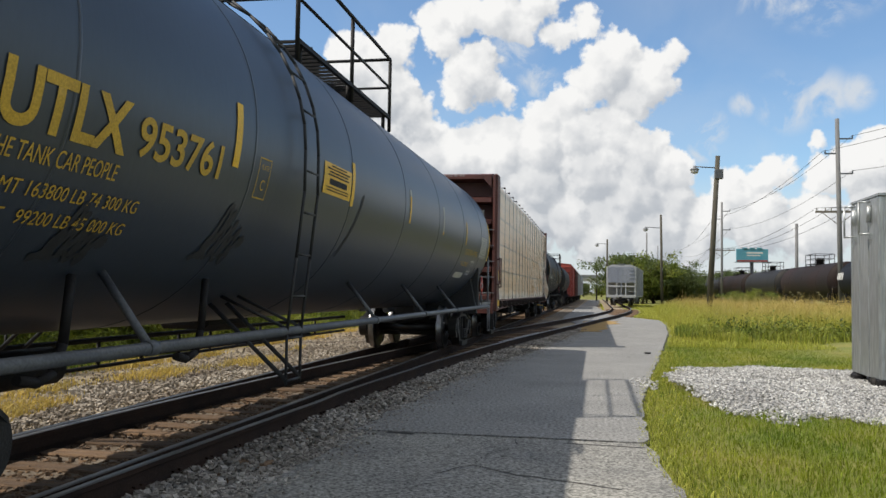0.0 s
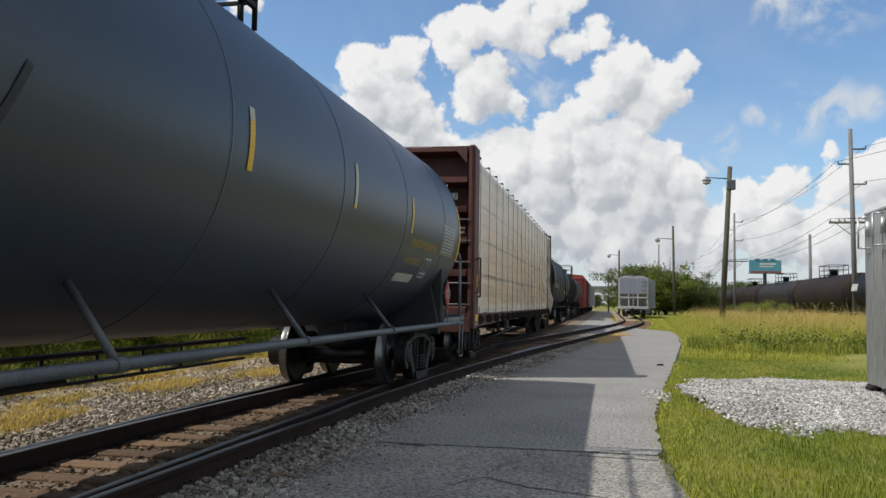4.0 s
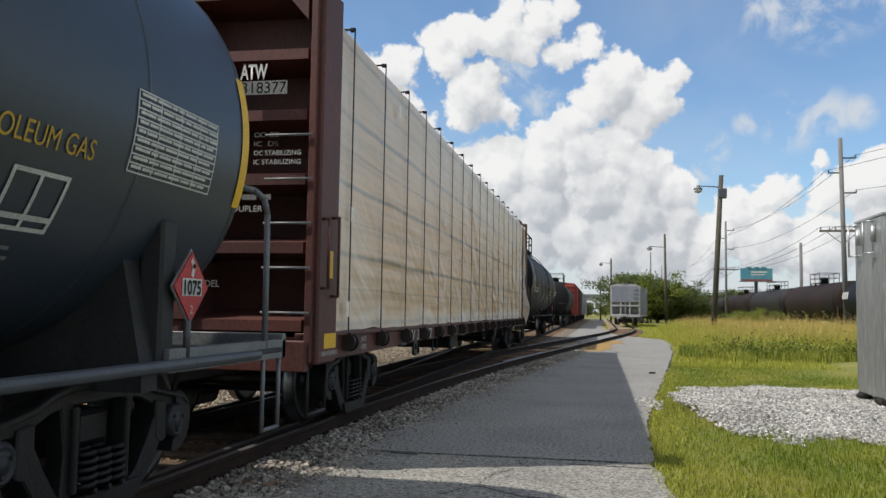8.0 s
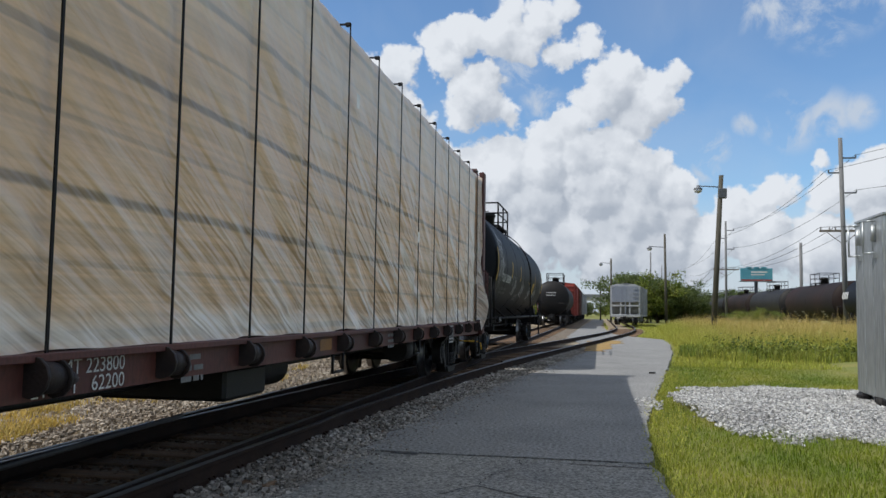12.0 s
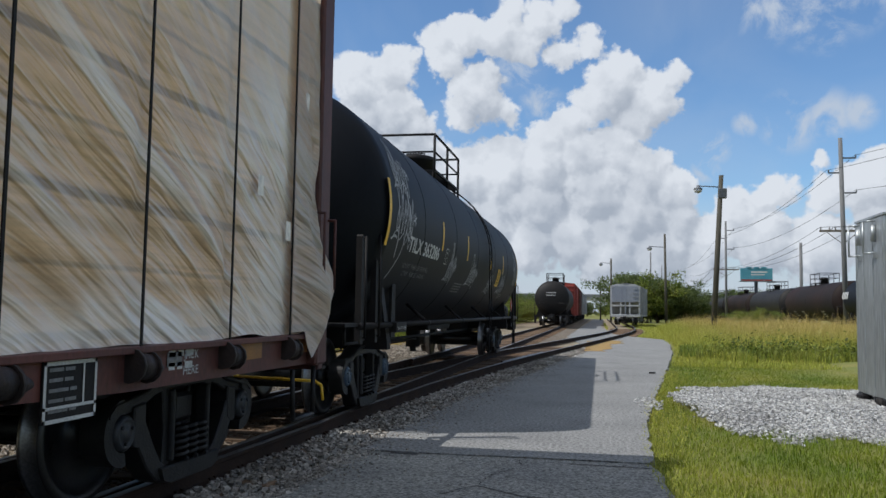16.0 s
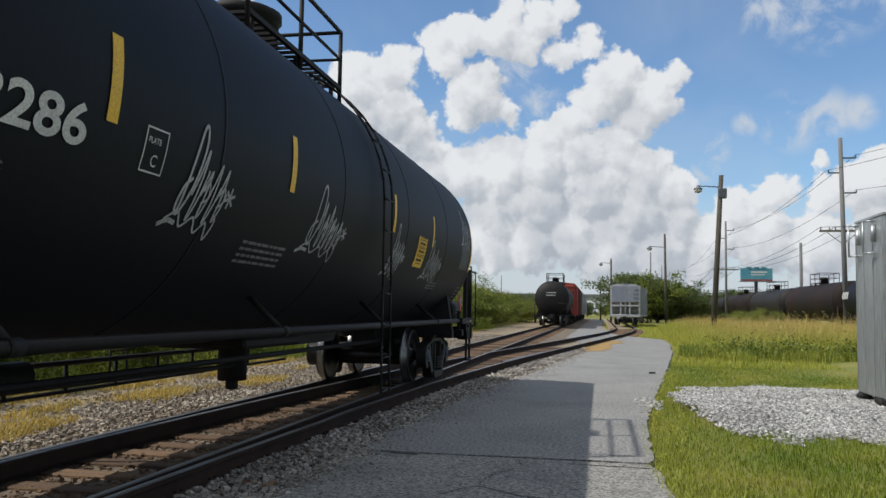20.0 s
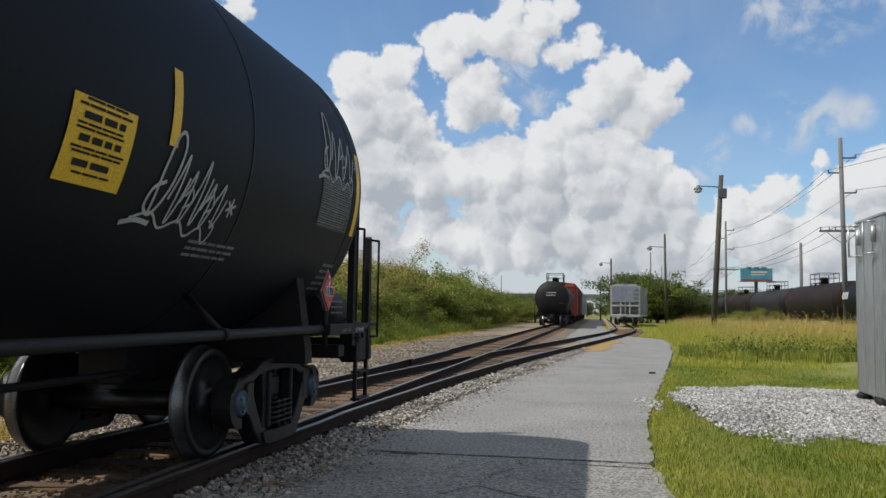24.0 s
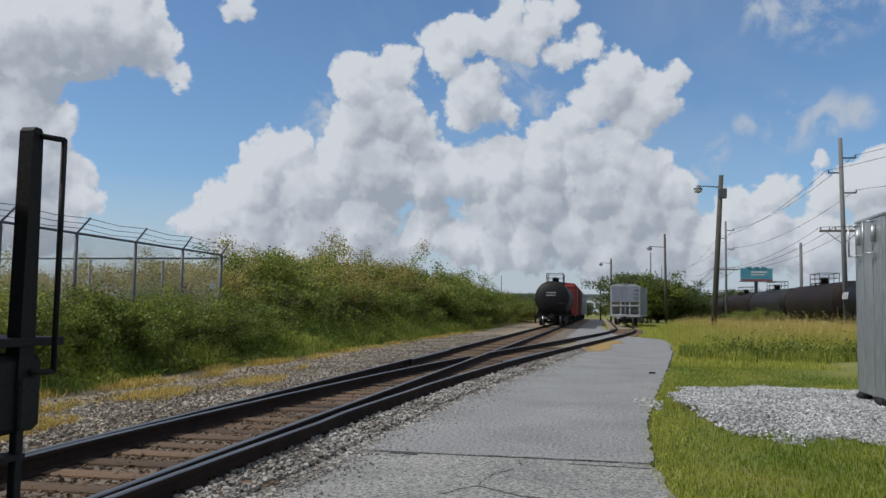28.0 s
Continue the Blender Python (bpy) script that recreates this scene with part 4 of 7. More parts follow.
def scrawl_bm(rng, w, h, letters, thick):
    """A spray-can tag: a tall looped capital, a run of spiky letters drawn twice, a wavy underline and a star."""
    bm = new_bm()
    def line(points, k=1.0, n=6):
        merge(bm, stroke_bm(smooth_line(points, n), thick * k))
    lean = 0.16
    put = lambda u, v: (w * u + lean * h * v, h * v)
    # capital: a narrow loop with a belly
    line([put(u, v) for u, v in ((0.02, 0.05), (0.0, 0.7), (0.04, 1.25), (0.11, 1.38), (0.16, 1.1), (0.13, 0.45), (0.05, 0.0), (-0.05, 0.1), (-0.04, 0.4), (0.06, 0.55))], 1.2)
    step = 0.72 / letters
    for k in range(letters):
        u, top = 0.18 + step * k, rng.uniform(0.72, 1.12) * (1.05 - 0.35 * k / letters)
        line([put(u - 0.02, rng.uniform(0.25, 0.45)), put(u + step * 0.30, top), put(u + step * 0.42, top * 0.96), put(u + step * 0.40, rng.uniform(0.0, 0.12)), put(u + step * 0.62, 0.02), put(u + step * 0.95, top * rng.uniform(0.55, 0.8))], 1.0)
        if k % 2:
            line([put(u + step * 0.1, 0.42), put(u + step * 0.5, 0.56), put(u + step * 0.85, 0.34), put(u + step * 0.3, 0.22)], 0.8)
    line([put(u, v) for u, v in ((-0.12, -0.12), (0.06, 0.02), (0.22, -0.20), (0.40, -0.02), (0.56, -0.26), (0.70, -0.06), (0.84, -0.34), (0.88, -0.02), (0.78, 0.10))], 0.9)
    line([put(u, v) for u, v in ((-0.18, -0.22), (-0.05, -0.14), (0.08, -0.16))], 1.6, 3)
    c = put(0.99, 0.42)
    for a in (20, 80, 140):
        d = (0.10 * h * math.cos(radians(a)) * 1.6, 0.10 * h * math.sin(radians(a)) * 1.6)
        merge(bm, stroke_bm([(c[0] - d[0], c[1] - d[1]), (c[0] + d[0], c[1] + d[1])], thick * 1.1))
    return bm


def placard(car, x, y, z, number, klass, size=0.28):
    """A diamond hazard placard on a small post, facing +x."""
    bm = new_bm()
    s = size / math.sqrt(2)
    r = size * 0.707
    prism(bm, [(y, z - r), (y + r, z), (y, z + r), (y - r, z)], x, x + 0.012)
    p = part("placard", bm, M_PLACARD, car, "red diamond hazard placard")
    bm = new_bm()
    for u, v, a in ((0, 0, 0),):
        prism(bm, [(y, z - r - 0.025), (y + r + 0.025, z), (y, z + r + 0.025), (y - r - 0.025, z)], x - 0.008, x)
    part("placard_border", bm, M_PALEST, p)
    part("number_panel", on_wall(rect_bm(r * 1.16, r * 0.5), x + 0.016, y - r * 0.58, z - r * 0.25), M_LETTER, p, "white number panel")
    part("number", on_wall(text_mesh(number, r * 0.56, r * 1.0, bold=0.004), x + 0.020, y - r * 0.5, z - r * 0.20), M_BLACK, p)
    part("class_digit", on_wall(text_mesh(klass, r * 0.34), x + 0.016, y - r * 0.09, z - r * 0.75), M_LETTER, p)
    part("flame", on_wall(stroke_bm([(0, 0), (0.02, r * 0.25), (-0.01, r * 0.38)], r * 0.16), x + 0.016, y, z + r * 0.36), M_LETTER, p)
    return p


def rail_loop(name, car, points, r, material, label=""):
    bm = new_bm()
    pipe(bm, points, r, 8)
    return part(name, bm, material, car, label)


def tank_running_gear(car, y0, y1, half, R, CZ, steel, pipe_mat, detailed=True, rz=1.07, props=(-5.0, -1.7, 1.7, 5.0)):
    """Stub sills, bolster cradles, the side safety rail with its props, and brake rigging under a tank; y0 and y1 are the end sills."""
    c = (y0 + y1) / 2
    for s, e in ((-1, y0), (1, y1)):
        bm = new_bm()
        box(bm, -0.22, 0.22, min(e, e - s * 3.3), max(e, e - s * 3.3), 0.78, CZ - R + 0.12, 0.02)
        part("stub_sill", bm, steel, car)
        bm = new_bm()
        w = c + s * half
        prism(bm, [(-1.38, 0.92), (1.38, 0.92), (1.38, 1.02), (R * 0.80, CZ - R * 0.58), (R * 0.6, CZ - R * 0.80), (0, CZ - R * 0.99), (-R * 0.6, CZ - R * 0.80), (-R * 0.80, CZ - R * 0.58), (-1.38, 1.02)],
              w - 0.09, w + 0.09, "y")
        part("cradle", bm, steel, car, "saddle plate that carries the tank")
        bm = new_bm()
        box(bm, -1.45, 1.45, min(e, e - s * 0.5), max(e, e - s * 0.5), rz, rz + 0.04, 0.005)
        part("end_platform", bm, steel, car)
    for x in (-1.45, 1.45):
        rail_loop("side_rail", car, [(x, y0 + 0.5, rz), (x, y1 - 0.5, rz)], 0.038, pipe_mat, "tubular safety rail along the sill")
        s = 1 if x > 0 else -1
        for y in props:
            bm = new_bm()
            a0 = radians(-46)
            rod(bm, (x, y, rz), (s * R * math.cos(a0), y + 0.08, CZ + R * math.sin(a0)), 0.026, 8)
            rod(bm, (x, y - 0.05, rz), (x, y + 0.05, rz), 0.047, 10)
            part("rail_prop", bm, pipe_mat, car)
    if detailed:
        bm = new_bm()
        for y in [c - half + 2.0 + k * 0.9 for k in range(int((2 * half - 4.0) / 0.9))]:
            rod(bm, (-1.3, y, 0.54), (-1.3, y, 0.84), 0.022, 6)
        rod(bm, (-1.3, c - half + 1.5, 0.84), (-1.3, c + half - 1.5, 0.84), 0.03, 6)
        rod(bm, (-1.3, c - half + 1.5, 0.55), (-1.3, c + half - 1.5, 0.55), 0.022, 6)
        part("ladder_rail", bm, M_BLACK, car, "black brake pipe frame beyond the tank")
        bm = new_bm()
        rod(bm, (0.35, c - half + 1.2, 0.9), (0.35, c + half - 1.2, 0.9), 0.03, 8)
        rod(bm, (-0.3, c - half + 1.2, 0.8), (0.1, c + 0.4, 0.8), 0.02, 6)
        part("brake_pipe", bm, M_BLACK, car)


def top_platform(car, y0, y1, R, CZ, steel, width=0.75, rail_top=0.95, dome_r=0.30, dome_h=0.36):
    z = CZ + R + 0.06
    bm = new_bm()
    for x in (-width, -0.35, 0.35, width):
        box(bm, x - 0.025, x + 0.025, y0, y1, z - 0.05, z, 0.0)
    n = int((y1 - y0) / 0.16)
    for k in range(n):
        y = y0 + (y1 - y0) * (k + 0.5) / n
        box(bm, -width, -0.35, y - 0.02, y + 0.02, z - 0.03, z)
        box(bm, 0.35, width, y - 0.02, y + 0.02, z - 0.03, z)
    grate = part("top_platform", bm, steel, car, "dark grated walkway on top of the tank")
    for y in (y0 + 0.2, (y0 + y1) / 2, y1 - 0.2):
        for x in (-width + 0.05, width - 0.05):
            bm = new_bm()
            rod(bm, (x, y, z - 0.03), (x, y, CZ + math.sqrt(max(0.01, R * R - x * x)) - 0.02), 0.03, 6)
            part("bracket", bm, steel, car)
    t = CZ + R + rail_top
    for x in (-width, width):
        for y in (y0, (y0 + y1) / 2, y1):
            rail_loop("rail_post", car, [(x, y, z - 0.25), (x, y, t)], 0.028, steel)
        rail_loop("hand_rail", car, [(x, y0, t), (x, y1, t)], 0.026, steel)
        rail_loop("mid_rail", car, [(x, y0, (z + t) / 2), (x, y1, (z + t) / 2)], 0.02, steel)
    for y in (y0, y1):
        rail_loop("hand_rail", car, [(-width, y, t), (width, y, t)], 0.026, steel)
        rail_loop("mid_rail", car, [(-width, y, (z + t) / 2), (width, y, (z + t) / 2)], 0.02, steel)
    # valve housing
    bm = new_bm()
    c = (y0 + y1) / 2
    lathe(bm, [(CZ + R - 0.1, dome_r), (CZ + R + dome_h, dome_r), (CZ + R + dome_h + 0.02, dome_r + 0.035), (CZ + R + dome_h + 0.10, dome_r + 0.035), (CZ + R + dome_h + 0.14, dome_r - 0.04), (CZ + R + dome_h + 0.15, 0.0)], 24, "z", Matrix.Translation((0, c, 0)))
    dome = part("valve_housing", bm, steel, car, "round valve housing with a hinged lid")
    bm = new_bm()
    pipe(bm, [(0.2, c, CZ + R + dome_h + 0.14), (0.2, c, CZ + R + dome_h + 0.22), (-0.2, c, CZ + R + dome_h + 0.22), (-0.2, c, CZ + R + dome_h + 0.14)], 0.015, 6)
    part("lid_handle", bm, steel, dome)


def side_ladder(car, y, R, CZ, steel, low, w=0.36, foot=None):
    """A rung ladder up the side: straight to the tank's waist, then hugging the shell to the platform."""
    for side in (1, -1):
        x = R + 0.07
        foot = x if foot is None else foot
        lean = lambda z: x + (foot - x) * min(1.0, max(0.0, (CZ - 0.35 - z) / (CZ - 1.4)))
        path = [(lean(low), low), (lean(1.06), 1.06), (lean(1.7), 1.7), (x, CZ - 0.35), (x, CZ)]
        for k in range(1, 9):
            a = radians(64 * k / 8)
            path.append((x * math.cos(a), CZ + x * math.sin(a)))
        for e in (-w / 2, w / 2):
            bm = new_bm()
            pipe(bm, [(side * px, y + e, pz) for px, pz in path], 0.014, 6)
            part("ladder_stile", bm, steel, car, "thin steel ladder stile")
        rungs = [(lean(low + 0.03 + 0.36 * k), low + 0.03 + 0.36 * k) for k in range(int((CZ - low) / 0.36) + 1)]
        for k in range(1, 6):
            a = radians(64 * k / 5.0)
            rungs.append((x * math.cos(a), CZ + x * math.sin(a)))
        for px, pz in rungs:
            bm = new_bm()
            rod(bm, (side * px, y - w / 2, pz), (side * px, y + w / 2, pz), 0.011, 6)
            part("ladder_rung", bm, steel, car)


def end_handrail(car, y, way, z0, z1, steel, r=0.022, x=1.42):
    for s in (-1, 1):
        rail_loop("end_handrail", car, [(s * x, y, z0), (s * x, y, z1 - 0.1), (s * (x - 0.06), y - way * 0.04, z1 - 0.02), (s * (x - 0.5), y - way * 0.12, z1)], r, steel)


def end_step(car, y, way, steel, x=1.40):
    """The sill step and its upright grab irons at a car's corner."""
    for s in (-1, 1):
        bm = new_bm()
        for e in (0.0, 0.42):
            box(bm, s * x - 0.02, s * x + 0.02, y - way * e - 0.025, y - way * e + 0.025, 0.42, 1.06, 0.004)
        for z in (0.44, 0.74):
            box(bm, s * x - 0.05, s * x + 0.05, min(y, y - way * 0.42), max(y, y - way * 0.42), z - 0.012, z + 0.012)
        part("sill_step", bm, steel, car)


def grey_tank_car():
    """The long slate grey gas tank car at the train's head; its own zero is the car's middle."""
    R, CZ, Y0 = 1.53, 2.62, 10.9
    car = thing("gas_tank_car", "long slate grey pressure tank car with yellow stencilling", "tank car", "moving train", pose(TRACK, Y0, 0))
    shell = tank_shell(car, -9.75, 9.62, R, CZ, M_UT, (-7.2, -5.0, -2.45, 0.05, 2.55, 5.15, 7.7, 9.0))
    tank_running_gear(car, -10.1, 10.05, 8.1, R, CZ, M_UNDER, M_GREYST, props=(-6.3, -1.1, 1.8, 4.8))
    for y in (-8.1, 8.08):
        bogie(car, y)
    coupler(car, 10.1, 1)
    coupler(car, -10.1, -1)
    top_platform(car, -2.2, 2.0, R, CZ, M_BLACK, 0.78, 0.98)
    bm = new_bm()
    for x in (0.42, 0.55, 0.68, 0.8):
        box(bm, x - 0.03, x + 0.03, -6.5, -2.2, CZ + R - 0.28, CZ + R - 0.23)
    part("walkway_grating", bm, M_BLACK, car, "narrow grated walkway beside the platform")
    side_ladder(car, -3.95, R, CZ, M_UNDER, 0.62, 0.34, 1.47)
    for s in (1, -1):
        rail_loop("ladder_brace", car, [(s * 1.47, -4.12, 0.66), (s * 0.72, -4.12, 1.33)], 0.02, M_UNDER)
        rail_loop("ladder_brace", car, [(s * 1.47, -3.78, 0.66), (s * 0.72, -3.78, 1.33)], 0.02, M_UNDER)
        rail_loop("ladder_brace", car, [(s * 1.46, -4.12, 1.10), (s * 0.84, -4.12, 1.37)], 0.014, M_UNDER)
        rail_loop("ladder_brace", car, [(s * 1.46, -3.78, 1.10), (s * 0.84, -3.78, 1.37)], 0.014, M_UNDER)
    def put(bm, y, z, m, name, label=""):
        return sheet(bm, name, y - Y0, z, R, CZ, m, shell, label)
    put(text_mesh("UTLX", 0.40, 1.02, bold=0.012), 3.20, 2.17, M_GOLD, "lettering", "large yellow stencilled letters")
    put(text_mesh("953761", 0.32, 1.06, bold=0.006), 4.32, 2.19, M_GOLD, "lettering", "yellow stencilled car number")
    put(text_mesh("THE TANK CAR PEOPLE", 0.135, 1.02), 3.20, 2.02, M_GOLD, "lettering")
    put(text_mesh("LD LMT 163800 LB 74 300 KG", 0.115, 1.40), 3.16, 1.87, M_GOLD, "lettering")
    put(text_mesh("LT WT   99200 LB 45 000 KG", 0.115, 1.36), 3.18, 1.74, M_GOLD, "lettering")
    # the third strip is all yellow: its pale top is painted glare
    for y, z, pale in ((5.54, 2.30, 0.0), (8.42, 2.31, 0.0), (11.22, 2.36, 0.2), (13.80, 2.38, 0.9), (16.34, 2.34, 0.0)):
        strip_mark(shell, y - Y0, z, R, CZ, w=0.10 if y < 9 else 0.085, pale=pale)
    sign = put(rect_bm(0.88, 0.30), 7.5, 2.35, M_YELLOW, "emergency_sign", "yellow emergency notice with rows of black print")
    rng = random.Random(2)
    for h, ins, z in ((0.014, 0.20, 0.268), (0.014, 0.08, 0.238), (0.014, 0.14, 0.208), (0.014, 0.10, 0.178), (0.058, 0.16, 0.095), (0.010, 0.08, 0.062), (0.010, 0.10, 0.036)):
        sheet(rect_bm(0.88 - 2 * ins, h), "print_line", 7.5 + ins - Y0, 2.35 + z, R, CZ, M_BLACK, sign, proud=0.010)
    b = merge(merge(grid_bm(0.23, 0.32, 1, 1, 0.010), text_mesh("C", 0.12), 0.08, 0.07), text_mesh("PLATE", 0.055), 0.045, 0.23)
    put(b, 6.00, 2.13, M_GOLD, "plate_mark", "yellow outlined plate mark")
    put(text_mesh("LIQUEFIED PETROLEUM GAS", 0.155, 1.66), 16.51, 2.18, M_GOLD, "lettering", "yellow stencilled contents")
    put(text_mesh("NON ODORIZED", 0.13, 0.92), 16.47, 1.95, M_GOLD, "lettering")
    put(rect_bm(0.98, 0.13), 16.39, 1.71, M_PALESHEET, "pale_patch", "pale painted patch")
    table = put(grid_bm(0.98, 0.47, 4, 9, 0.010), 18.48, 2.18, M_LETTER, "test_table", "ruled white test-data table")
    sheet(bars_bm(rng, 9, 0.94, 0.018, 0.051), "table_print", 18.51 - Y0, 2.18 + 0.43, R, CZ, M_LETTER, table, proud=0.007)
    b = merge(grid_bm(0.42, 0.32, 2, 1, 0.024), rect_bm(0.42, 0.03), 0, 0.06)
    put(b, 17.64, 1.79, M_LETTER, "stencil_box", "white outlined stencil box")
    put(bars_bm(rng, 3, 0.25, 0.022, 0.06), 17.66, 1.70, M_DIM, "print_line")
    put(rect_bm(0.11, 0.95), 19.85, 2.15, M_YELLOW, "reflective_strip", "yellow reflective strip at the tank's end")
    put(scrawl_bm(rng, 0.5, 0.28, 3, 0.035), 5.65, 1.70, M_SCRAWL, "graffiti", "smudged black graffiti")
    put(scrawl_bm(rng, 0.4, 0.22, 3, 0.035), 4.0, 1.62, M_SCRAWL, "graffiti", "smudged black graffiti")
    put(stroke_bm([(0, 0), (0.3, 0.7)], 0.05), 8.6, 1.8, M_SCRAWL, "graffiti", "long dark smear")
    # rear platform with pale steps and looped handrail
    bm = new_bm()
    box(bm, 1.36, 1.44, 8.2, 10.15, 1.02, 1.17, 0.005)
    box(bm, -1.44, -1.36, 8.2, 10.15, 1.02, 1.17, 0.005)
    box(bm, -1.44, 1.44, 10.07, 10.15, 1.02, 1.22, 0.005)
    part("end_beam", bm, M_PALEST, car, "pale grey end platform beam")
    for s in (-1, 1):
        rail_loop("end_handrail", car, [(s * 1.42, 9.74, 1.1), (s * 1.42, 9.72, 2.18), (s * 1.40, 9.70, 2.30), (s * 1.33, 9.66, 2.37), (s * 1.22, 9.62, 2.39), (s * 0.7, 9.58, 2.40)], 0.026, M_PALEST, "pale looped grab rail")
        bm = new_bm()
        for e in (9.72, 10.05):
            rod(bm, (s * 1.42, e, 0.45), (s * 1.42, e, 1.05), 0.018, 6)
        rod(bm, (s * 1.42, 9.72, 0.46), (s * 1.42, 10.05, 0.46), 0.018, 6)
        part("sill_step", bm, M_PALEST, car)
        bm = new_bm()
        box(bm, min(s * 1.24, s * 1.40), max(s * 1.24, s * 1.40), 8.14, 8.32, 1.06, 1.98, 0.02)
        part("end_brace", bm, M_UNDER, car)
    placard(car, 1.44, 19.33 - Y0, 1.56, "1075", "2", 0.32)
    rail_loop("placard_post", car, [(1.43, 8.43, 1.1), (1.43, 8.43, 1.4)], 0.025, M_GREYST)
    # under-frame: bottom pad, brake cylinder and the two hangers ahead
    for y in (-4.9, -6.6):
        bm = new_bm()
        pipe(bm, [(1.05, y + 0.10, 1.5), (1.05, y + 0.04, 1.10), (1.05, y - 0.04, 0.94), (1.05, y - 0.18, 0.90), (1.05, y - 0.34, 0.93)], 0.03, 8)
        part("hanger", bm, M_BLACK, car)
    bm = new_bm()
    rod(bm, (-0.2, -5.8, 0.8), (-0.2, -4.9, 0.8), 0.15, 14)
    part("brake_cylinder", bm, M_BLACK, car)
    bm = new_bm()
    box(bm, -0.9, -0.3, -2.0, -0.8, 0.95, 1.25, 0.05)
    part("brake_valve", bm, M_BLACK, car)
    return car


def black_tank_car():
    """The black tank car at the train's tail."""
    R, CZ, Y0 = 1.59, 2.66, 55.59
    car = thing("black_tank_car", "black tank car with white graffiti and yellow reflective strips", "tank car", "moving train", pose(TRACK, 53.93, 0))
    shell = tank_shell(car, -8.5, 8.45, R, CZ, M_TX, (-5.9, -3.2, -0.5, 2.3, 5.1, 7.6))
    tank_running_gear(car, -9.25, 9.1, 7.04, R, CZ, M_BLACK, M_BLACK, rz=1.24)
    for y in (-7.04, 7.04):
        bogie(car, y, cap="blue")
    coupler(car, 9.1, 1)
    coupler(car, -9.25, -1)
    top_platform(car, -1.0, 1.9, R, CZ, M_BLACK, 0.72, 0.78, 0.42, 0.44)
    side_ladder(car, 0.92, R, CZ, M_BLACK, 0.5)
    def put(bm, y, z, m, name, label=""):
        return sheet(bm, name, y - Y0, z, R, CZ, m, shell, label)
    put(text_mesh("TILX 363286", 0.285, 2.12, bold=0.006), 48.80, 2.22, M_LETTER, "lettering", "white stencilled car number")
    put(text_mesh("LD LMT  194600 LB  88250 KG", 0.10, 1.62), 48.82, 2.0, M_DIM, "lettering")
    put(text_mesh("LT WT    91400 LB   41480 KG", 0.10, 1.40), 48.97, 1.90, M_DIM, "lettering")
    for y in (51.05, 53.63, 57.09, 59.52):
        strip_mark(shell, y - Y0, 2.38, R, CZ)
    put(rect_bm(0.11, 0.82), 47.56, 2.2, M_YELLOW, "reflective_strip", "yellow reflective strip at the tank's end")
    put(rect_bm(0.11, 0.85), 63.26, 2.18, M_YELLOW, "reflective_strip", "yellow reflective strip at the tank's end")
    b = merge(merge(grid_bm(0.24, 0.26, 1, 1, 0.010), text_mesh("C", 0.10), 0.09, 0.04), text_mesh("PLATE", 0.05), 0.03, 0.17)
    put(b, 51.44, 2.19, M_LETTER, "plate_mark", "white outlined plate mark")
    rng = random.Random(8)
    for y, z, w, h, n, seed in ((48.0, 2.42, 0.95, 0.55, 6, 4), (48.05, 3.05, 0.75, 0.45, 5, 6), (51.98, 2.02, 0.62, 0.42, 5, 9), (54.35, 2.02, 0.90, 0.40, 7, 12), (57.3, 1.95, 0.62, 0.42, 5, 21), (59.5, 1.98, 1.0, 0.38, 6, 30), (62.3, 2.70, 0.95, 0.42, 4, 41)):
        put(scrawl_bm(random.Random(seed), w, h, n - 1, 0.020), y, z, M_SPRAY, "graffiti", "pale spray-painted tag")
    put(stroke_bm([(0.25, -0.15), (0.0, 0.95), (0.1, 1.15), (0.3, 0.6), (0.5, 0.85), (0.75, 0.4), (0.8, 0.1), (0.55, 0.2), (0.5, -0.1), (0.3, -0.45)], 0.03), 47.95, 2.25, M_SPRAY, "graffiti", "pale outline of a tag")
    put(bars_bm(rng, 4, 0.92, 0.024, 0.055), 53.1, 1.92, M_DIM, "print_line", "faded small stencilling")
    put(bars_bm(rng, 3, 0.7, 0.022, 0.05), 60.15, 1.86, M_DIM, "print_line", "faded small stencilling")
    sign = put(rect_bm(0.56, 0.44), 58.60, 2.04, M_YELLOW, "emergency_sign", "yellow emergency notice with rows of black print")
    for h, ins, z in ((0.014, 0.10, 0.405), (0.014, 0.05, 0.375), (0.036, 0.10, 0.315), (0.012, 0.06, 0.285), (0.012, 0.06, 0.262), (0.036, 0.10, 0.205), (0.012, 0.05, 0.170), (0.012, 0.07, 0.148), (0.036, 0.10, 0.085), (0.012, 0.12, 0.050)):
        sheet(bars_bm(rng, 1, 0.56 - 2 * ins, h, 0.05), "print_line", 58.60 + ins - Y0, 2.04 + z, R, CZ, M_BLACK, sign, proud=0.010)
    sheet(rect_bm(0.90, 0.50), "table_panel", 62.23 - Y0, 2.18, R, CZ, M_UNDER, shell, "dull grey panel behind the table", 0.003)
    table = put(grid_bm(0.86, 0.46, 4, 10, 0.008), 62.25, 2.20, M_DIM, "test_table", "faded ruled test-data table")
    sheet(bars_bm(rng, 10, 0.82, 0.014, 0.045), "table_print", 62.27 - Y0, 2.20 + 0.42, R, CZ, M_DIM, table, proud=0.007)
    put(bars_bm(rng, 5, 0.3, 0.03, 0.07), 62.9, 1.85, M_DIM, "print_line")
    part("lettering", on_wall(text_mesh("1 INCH HF COMP SHOES", 0.06, 0.46), 1.545, -7.30, 1.18), M_LETTER, car)
